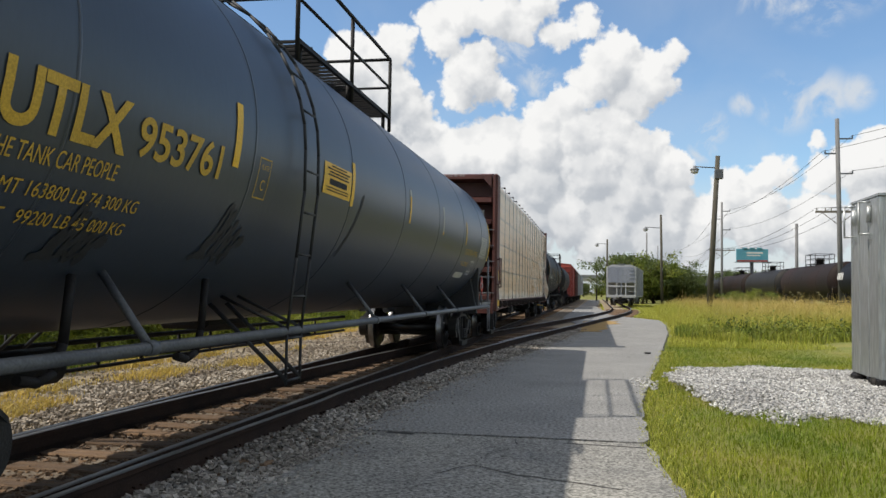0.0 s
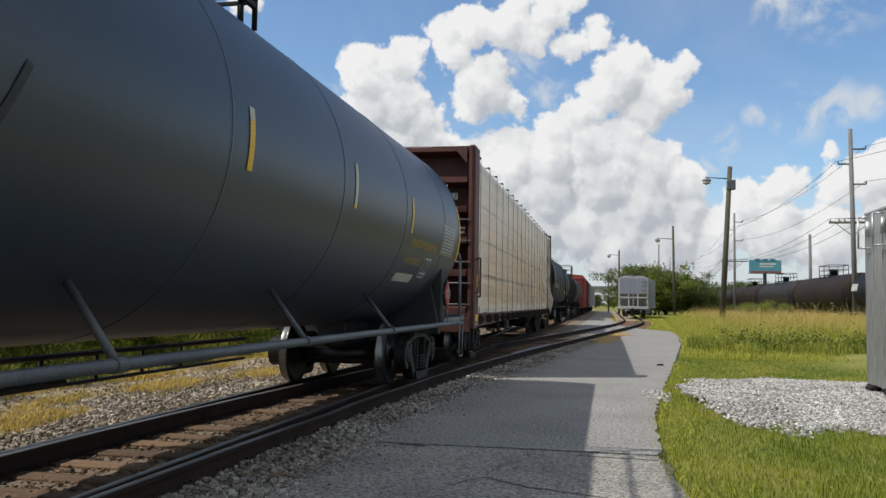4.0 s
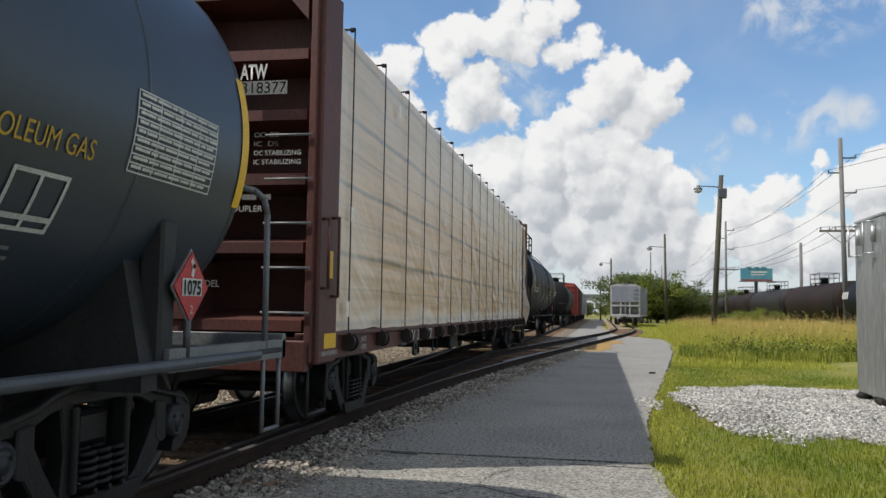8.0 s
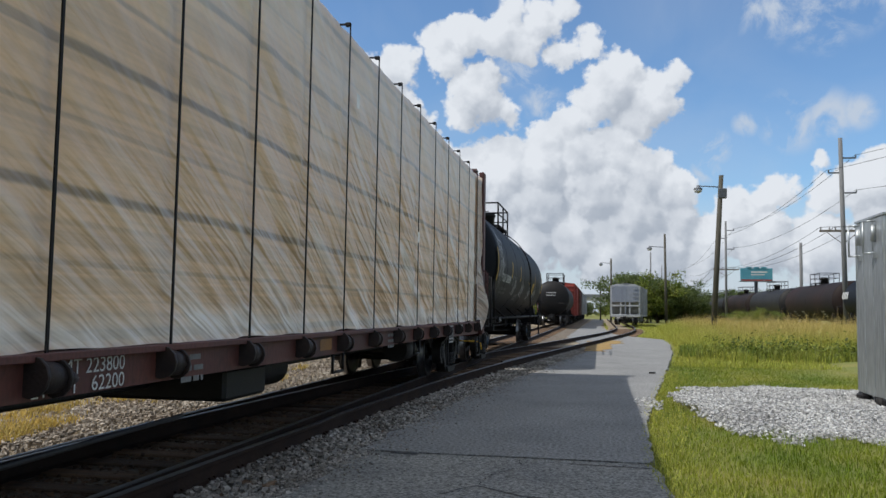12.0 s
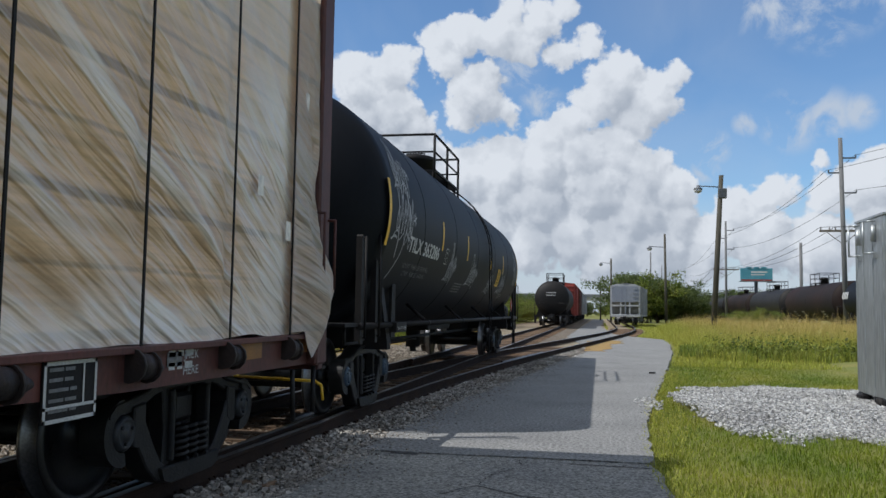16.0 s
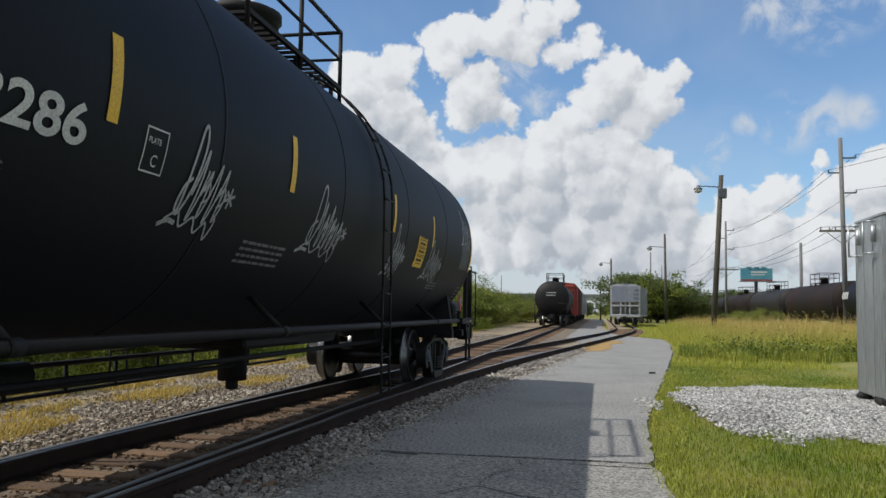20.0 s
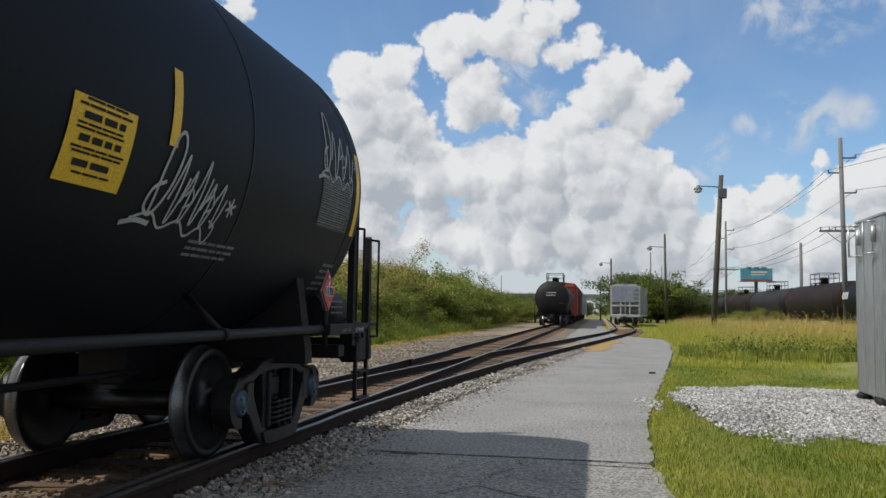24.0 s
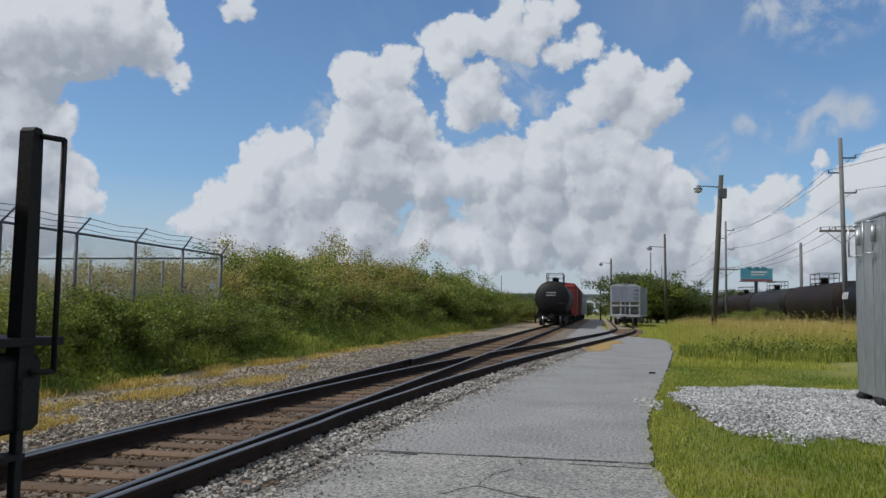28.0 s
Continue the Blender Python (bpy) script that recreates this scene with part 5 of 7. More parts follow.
    for words, x, z, size in (("363286", -0.33, 3.22, 0.20), ("GAL", 0.08, 3.06, 0.12)):
        head = text_mesh(words, size, bold=0.004)
        for v in head.verts:
            u, w = x + v.co.x, z + v.co.y
            dome = 1 - min(0.98, (u * u + (w - CZ) ** 2) / (R * R))
            v.co = (u, -8.5 + 0.62 * (1 - math.sqrt(dome)) - 0.012, w)
        part("lettering", head, M_LETTER, shell)
    # ends: corner posts with grab irons, steps, placard, handbrake
    for way, y in ((1, 8.85), (-1, -9.2)):
        for s in (-1, 1):
            posts = (y, y - way * 0.62) if way > 0 else (-8.57, -7.95)
            for yy, z1 in zip(posts, (2.27, 2.35)):
                bm = new_bm()
                prism(bm, [(yy - 0.055, 1.04), (yy + 0.055, 1.04), (yy + 0.038, z1 - 0.02), (yy + 0.02, z1), (yy - 0.02, z1), (yy - 0.038, z1 - 0.02)], s * 1.40 - 0.035, s * 1.40 + 0.035)
                part("corner_post", bm, M_BLACK, car, "black upright corner post")
            for yy, z1 in zip(posts, (2.23, 2.31)):
                rail_loop("grab_iron", car, [(s * 1.45, yy, z1), (s * 1.50, yy + way * 0.105, z1), (s * 1.50, yy + way * 0.105, 1.12), (s * 1.45, yy, 1.12)], 0.014, M_BLACK)
            if way > 0:
                rail_loop("end_handrail", car, [(s * 1.42, y - 0.56, 1.3), (s * 1.42, y - 0.54, 2.60), (s * 1.40, y - 0.56, 2.70), (s * 1.33, y - 0.62, 2.75), (s * 1.0, y - 0.76, 2.77)], 0.028, M_BLACK)
            else:
                rail_loop("end_handrail", car, [(s * 1.44, -7.80, 1.25), (s * 1.44, -7.82, 2.36), (s * 1.41, -7.88, 2.47), (s * 1.34, -7.98, 2.52), (s * 1.1, -8.30, 2.53), (0, -8.66, 2.53)], 0.022, M_BLACK)
        bm = new_bm()
        e = 1.45 if way > 0 else 0.6
        box(bm, -e, e, min(y + 0.05, y - 0.05), max(y + 0.05, y - 0.05), 0.86, 1.10, 0.01)
        part("end_sill", bm, M_BLACK, car)
        if way > 0:
            end_step(car, y, way, M_BLACK)
            bm = new_bm()
            for s in (-1, 1):
                box(bm, min(s * 0.2, s * 1.42), max(s * 0.2, s * 1.42), y - 1.1, y - 0.9, 0.94, 1.06, 0.01)
            part("cross_beam", bm, M_BLACK, car)
        else:
            for s in (-1, 1):
                rail_loop("step_loop", car, [(s * 1.40, -9.1, 1.24), (s * 1.40, -9.1, 1.06), (s * 1.40, -8.5, 1.06), (s * 1.40, -8.5, 1.24)], 0.018, M_BLACK)
    placard(car, 1.46, 7.24, 1.60, "1170", "3", 0.27)
    rail_loop("placard_post", car, [(1.44, 7.24, 1.06), (1.44, 7.24, 1.42)], 0.03, M_BLACK)
    bm = new_bm()
    rod(bm, (1.0, 7.75, 1.40), (1.0, 8.65, 1.40), 0.24, 20)
    box(bm, 0.9, 1.1, 7.8, 8.6, 1.14, 1.25, 0.02)
    part("air_reservoir", bm, M_BLACK, car, "black rounded air reservoir on the end platform")
    part("print_line", on_wall(bars_bm(rng, 3, 0.4, 0.02, 0.06), 1.246, 8.0, 1.5), M_DIM, car)
    part("lettering", on_wall(text_mesh("1 INCH HF", 0.055, 0.32), 1.545, 7.45, 1.20), M_DIM, car)
    part("lettering", on_wall(text_mesh("COMP SHOES", 0.055, 0.32), 1.545, 7.92, 1.20), M_LETTER, car)
    for s in (1, -1):
        bm = new_bm()
        box(bm, min(s * 1.46, s * 1.54), max(s * 1.46, s * 1.54), 7.1, 8.3, 1.18, 1.285, 0.004)
        part("sill_plate", bm, M_BLACK, car)
        bm = new_bm()
        box(bm, min(s * 1.46, s * 1.54), max(s * 1.46, s * 1.54), -7.35, -6.8, 1.15, 1.27, 0.004)
        part("sill_plate", bm, M_BLACK, car)
        bm = new_bm()
        box(bm, min(s * 1.2, s * 1.42), max(s * 1.2, s * 1.42), 8.45, 9.0, 0.84, 1.2, 0.03)
        part("step_box", bm, M_BLACK, car)
        bm = new_bm()
        ring = [(s * 1.2, 7.75 + 0.2 * math.cos(0.52 * k), 1.98 + 0.2 * math.sin(0.52 * k)) for k in range(13)]
        pipe(bm, ring, 0.018, 6)
        pipe(bm, [(s * 1.2, 7.75, 1.78), (s * 1.2, 7.75, 2.18)], 0.014, 6)
        part("handbrake_wheel", bm, M_BLACK, car)
        for y in (-8.15, -6.66):
            bm = new_bm()
            prism(bm, [(y - 0.12, 1.06), (y + 0.12, 1.06), (y + 0.1, 1.85), (y - 0.06, 1.95)], s * 1.30 - 0.02, s * 1.30 + 0.02)
            part("end_brace", bm, M_BLACK, car)
    # bottom outlet
    bm = new_bm()
    rod(bm, (0, 0.5, 1.15), (0, 0.5, 0.62), 0.16, 16)
    rod(bm, (0, 0.5, 0.62), (0, 0.5, 0.52), 0.07, 10)
    box(bm, -0.5, 0.5, -0.3, 1.3, 1.0, 1.12, 0.03)
    part("outlet", bm, M_BLACK, car, "black bottom outlet valve")
    bm = new_bm()
    prism(bm, [(0.9, 1.2), (3.4, 1.2), (3.0, 0.98), (1.3, 0.98)], -0.35, 0.35)
    rod(bm, (-0.6, -3.0, 0.85), (-0.6, -2.2, 0.85), 0.12, 14)
    part("brake_gear", bm, M_BLACK, car)
    return car


STRAPS = [22.79 - 32.7, 24.12 - 32.7] + [25.4 - 32.7 + 1.18 * k for k in range(16)]


def centerbeam_car():
    """The oxide red centre-beam flat car with bulkheads."""
    Y0, A, B = 32.7, -11.1, 11.17
    Z0, Z1 = 1.12, 4.50
    car = thing("lumber_flat_car", "oxide red centre-beam bulkhead flat car, loaded with wrapped lumber", "flat car", "moving train", pose(TRACK, Y0, 0))
    bm = new_bm()
    box(bm, -0.2, 0.2, A - 0.35, B + 0.35, 0.72, 1.05, 0.02)
    part("centre_sill", bm, M_GRIME, car)
    for s in (-1, 1):
        # fish-belly side sill
        bm = new_bm()
        prism(bm, [(A, 0.93), (-7.9, 0.95), (-7.0, 0.98), (7.0, 0.98), (7.9, 0.95), (B, 0.93), (B, 1.185), (A, 1.185)], s * 1.40 - 0.03, s * 1.40 + 0.03)
        box(bm, s * 1.40 - 0.09, s * 1.40 + 0.09, A, B, 1.165, 1.205, 0.005)
        part("side_sill", bm, M_OXIDE, car, "oxide red side sill")
        # winches and stake pockets along the sill
        for y in STRAPS:
            bm = new_bm()
            rod(bm, (s * 1.46, y - 0.10, 1.10), (s * 1.46, y + 0.09, 1.08), 0.085, 12, 0.075)
            rod(bm, (s * 1.46, y + 0.09, 1.08), (s * 1.46, y + 0.23, 1.065), 0.075, 12, 0.02)
            rod(bm, (s * 1.46, y - 0.125, 1.10), (s * 1.46, y - 0.10, 1.10), 0.10, 12)
            rod(bm, (s * 1.46, y + 0.06, 1.08), (s * 1.46, y + 0.08, 1.08), 0.095, 12)
            part("winch", bm, M_WINCH, car, "rusty strap winch under the deck edge")
            bm = new_bm()
            x = s * 1.455
            box(bm, x - 0.005, x + 0.005, y - 0.010, y + 0.010, 1.08, Z1 - 0.06)
            box(bm, min(s * 0.3, x), max(s * 0.3, x), y - 0.014, y + 0.014, Z1 - 0.07, Z1 - 0.055)
            part("strap", bm, M_BLACK, car, "taut black tie-down cable")
            bm = new_bm()
            box(bm, s * 1.43 - 0.03, s * 1.43 + 0.03, y - 0.022, y + 0.022, Z1 - 0.09, Z1 - 0.045, 0.008)
            part("corner_protector", bm, M_BLACK, car)
    for k in range(12):
        y = A + 1.2 + (B - A - 2.4) * k / 11
        bm = new_bm()
        prism(bm, [(-1.37, 1.0), (1.37, 1.0), (1.37, 1.13), (-1.37, 1.13)], y - 0.05, y + 0.05, "y")
        part("cross_bearer", bm, M_OXIDE, car)
    bm = new_bm()
    box(bm, -1.38, 1.38, A, B, 1.13, 1.165)
    part("deck", bm, M_OXIDE, car)
    # the centre beam: top chord, posts and diagonal braces
    bm = new_bm()
    box(bm, -0.16, 0.16, A, B, Z1 - 0.22, Z1 - 0.08, 0.01)
    part("top_chord", bm, M_OXIDE, car)
    for k in range(9):
        y = A + 2.3 + (B - A - 4.6) * k / 8
        bm = new_bm()
        box(bm, -0.1, 0.1, y - 0.06, y + 0.06, 1.08, Z1 - 0.2, 0.01)
        part("beam_post", bm, M_OXIDE, car)
    # bulkheads
    for way, y in ((-1, A), (1, B)):
        head = new_bm()
        y_in, y_out = y - way * (0.55 if way < 0 else 0.28), y
        lo, hi = min(y_in, y_out), max(y_in, y_out)
        box(head, -1.38, 1.38, y_in - 0.02, y_in + 0.02, 1.08, Z1 - 0.05)
        h = part("bulkhead", head, M_OXIDE, car, "ribbed oxide red end bulkhead")
        for s in (-1, 1):
            bm = new_bm()
            box(bm, min(s * 1.41, s * 1.53), max(s * 1.41, s * 1.53), lo, hi, 0.92, Z1, 0.02)
            box(bm, min(s * 1.41, s * 1.48), max(s * 1.41, s * 1.48), min(y_out, y_out + way * 0.05), max(y_out, y_out + way * 0.05), 0.94, Z1 - 0.02, 0.01)
            part("corner_post", bm, M_OXIDE, h)
            bm = new_bm()
            prism(bm, [(s * 1.36, Z1 - 0.04), (s * 1.08, Z1 - 0.04), (s * 1.36, Z1 - 0.36)], y_out - 0.03 * way, y_out, "y")
            part("gusset", bm, M_OXIDE, h)
        for z in (1.30, 2.02, 2.66, 3.27, 3.85, Z1 - 0.04):
            bm = new_bm()
            prism(bm, [(y_in, z + 0.12), (y_in - way * 0.0, z - 0.12), (y_out - way * 0.02, z - 0.08), (y_out - way * 0.02, z + 0.02)], -1.36, 1.36)
            part("rib", bm, M_OXIDE, h)
        bm = new_bm()
        box(bm, -0.3, 0.3, min(y_in, y_out + way * 0.02), max(y_in, y_out + way * 0.02), 1.3, 1.9, 0.02)
        box(bm, -0.18, 0.18, lo, hi, 1.1, Z1 - 0.1, 0.02)
        part("centre_post", bm, M_OXIDE, h)
        # ladder rungs on the face and the side
        for k in range(5):
            z = 1.39 + 0.41 * k
            for s in (1, -1):
                rail_loop("rung", h, [(s * 1.0, y_out + way * 0.07, z), (s * 1.46, y_out + way * 0.07, z)], 0.012, M_PALEST if way < 0 else M_OXIDE)
        rail_loop("grab_iron", h, [(1.53, y_out - way * 0.05, 2.26), (1.60, y_out - way * 0.05, 2.26), (1.60, y_out - way * 0.05, 1.62), (1.53, y_out - way * 0.05, 1.62)], 0.014, M_OXIDE)
        rail_loop("grab_iron", h, [(1.53, y_out - way * 0.35, 2.3), (1.60, y_out - way * 0.35, 2.3), (1.60, y_out - way * 0.35, 1.55), (1.53, y_out - way * 0.35, 1.55)], 0.014, M_OXIDE)
        # end sill, stirrup step
        bm = new_bm()
        box(bm, -1.45, 1.45, min(y_out, y_out + way * 0.12), max(y_out, y_out + way * 0.12), 0.86, 1.14, 0.01)
        part("end_sill", bm, M_OXIDE, car)
        for s in (-1, 1):
            rail_loop("stirrup_step", car, [(s * 1.42, y_out - way * 0.05, 0.9), (s * 1.42, y_out - way * 0.05, 0.46), (s * 1.42, y_out - way * 0.55, 0.46), (s * 1.42, y_out - way * 0.6, 0.9)], 0.022, M_GRIME)
        coupler(car, y_out + way * 0.12, way)
        e = y_out + way * 0.16
        if way > 0:
            rail_loop("uncoupling_lever", car, [(0.25, e, 0.80), (0.6, e, 0.76), (1.36, e, 0.74), (1.43, e, 0.70), (1.45, e, 0.56)], 0.015, M_YELLOW, "yellow uncoupling lever")
    front = A - 0.052
    put = lambda bm, x, z, name="lettering", m=M_LETTER: part(name, on_wall(bm, x, front, z, "y"), m, car)
    put(text_mesh("ATW", 0.20, 0.27, bold=0.005), 0.72, 3.57)
    put(rect_bm(0.46, 0.13), 0.73, 3.42, "number_panel", M_DIM)
    put(text_mesh("318377", 0.15, 0.44), 0.74, 3.435)
    put(text_mesh("DO NOT WALK ON TOP OF CAR", 0.07, 1.2), -0.55, 4.44)
    put(text_mesh("OC STABILIZING", 0.066, 0.46), 0.88, 2.845)
    put(text_mesh("IC STABILIZING", 0.066, 0.46), 0.88, 2.76)
    put(text_mesh("OC  DS", 0.066, 0.24), 0.88, 3.015, "lettering", M_DIM)
    put(text_mesh("IC  DS", 0.066, 0.24), 0.88, 2.93, "lettering", M_DIM)
    put(text_mesh("COUPLER", 0.08, 0.36), 0.62, 2.32)
    put(bars_bm(random.Random(6), 1, 0.5, 0.05, 0.12), 0.6, 2.43, "print_line", M_DIM)
    put(text_mesh("MODEL", 0.09, 0.28), 0.30, 1.62, "lettering", M_DIM)
    side = lambda bm, y, z, name="lettering", m=M_LETTER, x=1.436: part(name, on_wall(bm, x, y - Y0, z), m, car)
    side(rect_bm(0.36, 0.14), 21.76, 1.06, "reflective_strip", M_YELLOW, 1.536)
    side(text_mesh("1 INCH HF COMP SHOES", 0.06, 0.5), 21.68, 0.995, x=1.536)
    side(rect_bm(0.1, 0.26), 21.88, 1.72, "reflective_strip", M_YELLOW, 1.536)
    side(text_mesh("ATW 318377", 0.21, 2.15, bold=0.004), 25.25, 1.0)
    side(text_mesh("LD LMT 223800", 0.115, 0.80), 28.85, 1.085)
    side(text_mesh("LT WT   62200", 0.115, 0.78), 28.87, 0.99)
    side(text_mesh("JACK", 0.08, 0.22), 23.35, 1.075)
    side(text_mesh("HERE", 0.08, 0.22), 23.35, 0.985)
    rng = random.Random(4)
    for y in (37.38, 38.55, 42.15, 43.2):
        side(rect_bm(0.40, 0.12), y, 1.04, "reflective_strip", M_AMBER)
    side(text_mesh("75-0", 0.10, 0.22), 37.36, 1.0)
    side(rect_bm(0.19, 0.09), 41.08, 1.06, "pale_patch", M_DIM)
    side(text_mesh("JACK", 0.08, 0.2), 41.29, 1.10)
    side(text_mesh("HERE", 0.08, 0.2), 41.29, 1.0)
    side(bars_bm(rng, 2, 0.32, 0.045, 0.08), 41.1, 1.12, "print_line", M_LETTER)
    for y in (25.3, 30.3, 35.6):
        side(bars_bm(rng, 3, 0.3, 0.035, 0.07), y, 1.09, "print_line", M_DIM)
        side(rect_bm(0.34, 0.11), y + 2.7, 1.03, "reflective_strip", M_AMBER)
    bm = new_bm()
    box(bm, 1.43, 1.445, 39.90 - Y0, 40.33 - Y0, 0.86, 1.17, 0.003)
    panel = part("stencil_panel", bm, M_BLACK, car, "black stencil panel with a white border")
    part("border", on_wall(merge(grid_bm(0.43, 0.30, 1, 1, 0.02), rect_bm(0.43, 0.016), 0, 0.065), 1.449, 39.90 - Y0, 0.86), M_LETTER, panel)
    part("divider", on_wall(rect_bm(0.014, 0.22), 1.449, 40.21 - Y0, 0.93), M_LETTER, panel)
    part("print_line", on_wall(bars_bm(rng, 5, 0.22, 0.018, 0.05), 1.449, 39.94 - Y0, 1.11), M_DIM, panel)
    for y in (-8.42, 9.40):
        bogie(car, y)
    for y in (26.2, 27.6, 33.5, 37.3):
        bm = new_bm()
        pipe(bm, [(1.40, y - Y0, 0.97), (1.40, y - Y0, 0.79), (1.40, y + 0.34 - Y0, 0.79), (1.40, y + 0.34 - Y0, 0.97)], 0.016, 6)
        part("step_loop", bm, M_GRIME, car)
    bm = new_bm()
    rod(bm, (1.35, 24.4 - Y0, 0.60), (1.35, 30.5 - Y0, 0.72), 0.015, 6)
    for a0, a1, c0, c1 in ((26.45, 26.53, 0.78, 1.0), (26.64, 26.72, 0.78, 1.0), (26.53, 26.64, 0.78, 0.84), (26.53, 26.64, 0.92, 1.0)):
        box(bm, 1.32, 1.35, a0 - Y0, a1 - Y0, c0, c1)
    part("brake_rigging", bm, M_GRIME, car)
    bm = new_bm()
    rod(bm, (0.5, 0.5, 0.8), (0.5, 1.4, 0.8), 0.2, 16)
    part("brake_cylinder", bm, M_GRIME, car)
    bm = new_bm()
    rod(bm, (-0.6, -2, 0.8), (-0.6, -1.2, 0.8), 0.18, 16)
    box(bm, -0.3, 0.9, -0.6, 0.3, 0.62, 0.9, 0.03)
    part("brake_gear", bm, M_GRIME, car)
    bm = new_bm()
    rod(bm, (0.85, 5.65, 0.80), (0.85, 6.36, 0.80), 0.2, 18)
    part("air_reservoir", bm, M_GRIME, car)
    return car


def lumber_load(side):
    """Plastic-wrapped stacks of sawn lumber along one side of the centre beam."""
    Y0 = 32.7
    load = thing("wrapped_lumber", "long stack of sawn lumber in wrinkled pale plastic wrap", "lumber", "loads on the flat car", pose(TRACK, Y0, 0))
    y0, y1, z0, z1 = -10.52, 10.86, 1.215, 4.42
    nu, nv = (760, 84) if side > 0 else (160, 24)
    vs, fs = [], []
    rng = np.random.RandomState(3 + side)
    for i in range(nu + 1):
        y = y0 + (y1 - y0) * i / nu
        near = min(abs(y - q) for q in STRAPS)
        pull = math.exp(-(near / 0.10) ** 2)
        for j in range(nv + 1):
            v = j / nv
            z = z0 + (z1 - z0) * v
            # slack diagonal folds, stronger low and towards the rear; timber courses pressing through
            n, a = 0.6 * y + 0.8 * z, 0.8 * y - 0.6 * z
            q = noise.noise(Vector((n * 3.0, a * 0.45, 1.0))) * 0.6 + noise.noise(Vector((n * 7.5, a * 0.8, 7.0))) * 0.5
            loose = (0.15 + 0.85 * min(1, max(0, (y + 7) / 9))) * (1.0 - 0.65 * v)
            d = 0.085 * q * loose + 0.012 * noise.noise(Vector((y * 0.9, z * 8.0, 3.0))) + 0.02 * noise.noise(Vector((y * 0.4, z * 0.4, 9.0)))
            d = d * (1 - 0.8 * pull) - 0.018 * pull
            if v > 0.97:
                d -= (v - 0.97) / 0.03 * 0.05
            if v < 0.06:
                d += 0.02 * noise.noise(Vector((y * 3.0, 0, 5.0)))
            zz = z + (0.05 * noise.noise(Vector((y * 1.3, 2.0, 0.0))) - 0.01 if j == 0 else 0.0)
            vs.append((side * (1.415 + d), y, zz))
    for i in range(nu):
        for j in range(nv):
            a = i * (nv + 1) + j
            q = (a, a + nv + 1, a + nv + 2, a + 1)
            fs.append(q if side > 0 else q[::-1])
    # top, ends and inner face
    base = len(vs)
    for i in range(nu + 1):
        y = y0 + (y1 - y0) * i / nu
        vs.append((side * 0.22, y, z1 - 0.02 + 0.02 * noise.noise(Vector((y, 0, 0)))))
    for i in range(nu):
        a, b = i * (nv + 1) + nv, (i + 1) * (nv + 1) + nv
        q = (a, b, base + i + 1, base + i)
        fs.append(q if side > 0 else q[::-1])
    low = len(vs)
    vs += [(side * 0.22, y0, z0), (side * 0.22, y1, z0)]
    fs.append(tuple([k for k in range(nv + 1)] + [base, low]))
    fs.append(tuple([nu * (nv + 1) + k for k in range(nv, -1, -1)] + [low + 1, base + nu]))
    wrap = joined("wrap", vs, fs, M_WRAP, load, True)
    # printed bands and tags on the wrap
    for y, z in ((-7.9, 3.95), (-4.5, 3.9), (-4.5, 2.85), (-4.5, 1.75), (-9.95, 2.35), (-10.05, 1.35), (9.6, 2.3), (1.2, 3.6), (4.4, 2.4), (10.2, 2.0), (10.6, 3.2)):
        part("paper_tag", on_wall(rect_bm(0.11, 0.16), side * 1.47, y, z) if side > 0 else on_wall(rect_bm(0.11, 0.16), -1.47, y, z), M_FLAP, load, "small white paper tag")
    # loose plastic at the rear corner, hanging below the deck
    bm = new_bm()
    rows = []
    for i in range(16):
        u = i / 15
        row = []
        for j in range(26):
            v = j / 25
            z = 4.35 - v * (3.12 if u < 0.35 else 3.12 + 0.24 * math.sin((u - 0.35) / 0.65 * math.pi))
            bulge = math.exp(-((v - 0.86) / 0.12) ** 2)
            end = 10.93 + 0.03 * math.sin(9 * v) + 0.17 * bulge
            y = 10.42 + (end - 10.42) * u
            x = 1.46 + 0.115 * min(1.0, u * 1.6) * (0.2 + 0.8 * bulge) + 0.05 * noise.noise(Vector((u * 5 + v * 4, v * 9 - u * 3, 2))) * u + 0.10 * math.exp(-((v - 0.82) / 0.14) ** 2) * math.sin(u * math.pi)
            row.append(bm.verts.new((side * x, y, z)))
        rows.append(row)
    for a, b in zip(rows, rows[1:]):
        for j in range(25):
            f = bm.faces.new((a[j], b[j], b[j + 1], a[j + 1]))
            f.smooth = True
    bmesh.ops.solidify(bm, geom=bm.faces[:], thickness=0.006)
    part("loose_flap", bm, M_WRAP, load, "torn loose white plastic hanging at the corner")
    return load


gas_car = grey_tank_car()
flat_car = centerbeam_car()
oil_car = black_tank_car()
loads = [lumber_load(1), lumber_load(-1)]


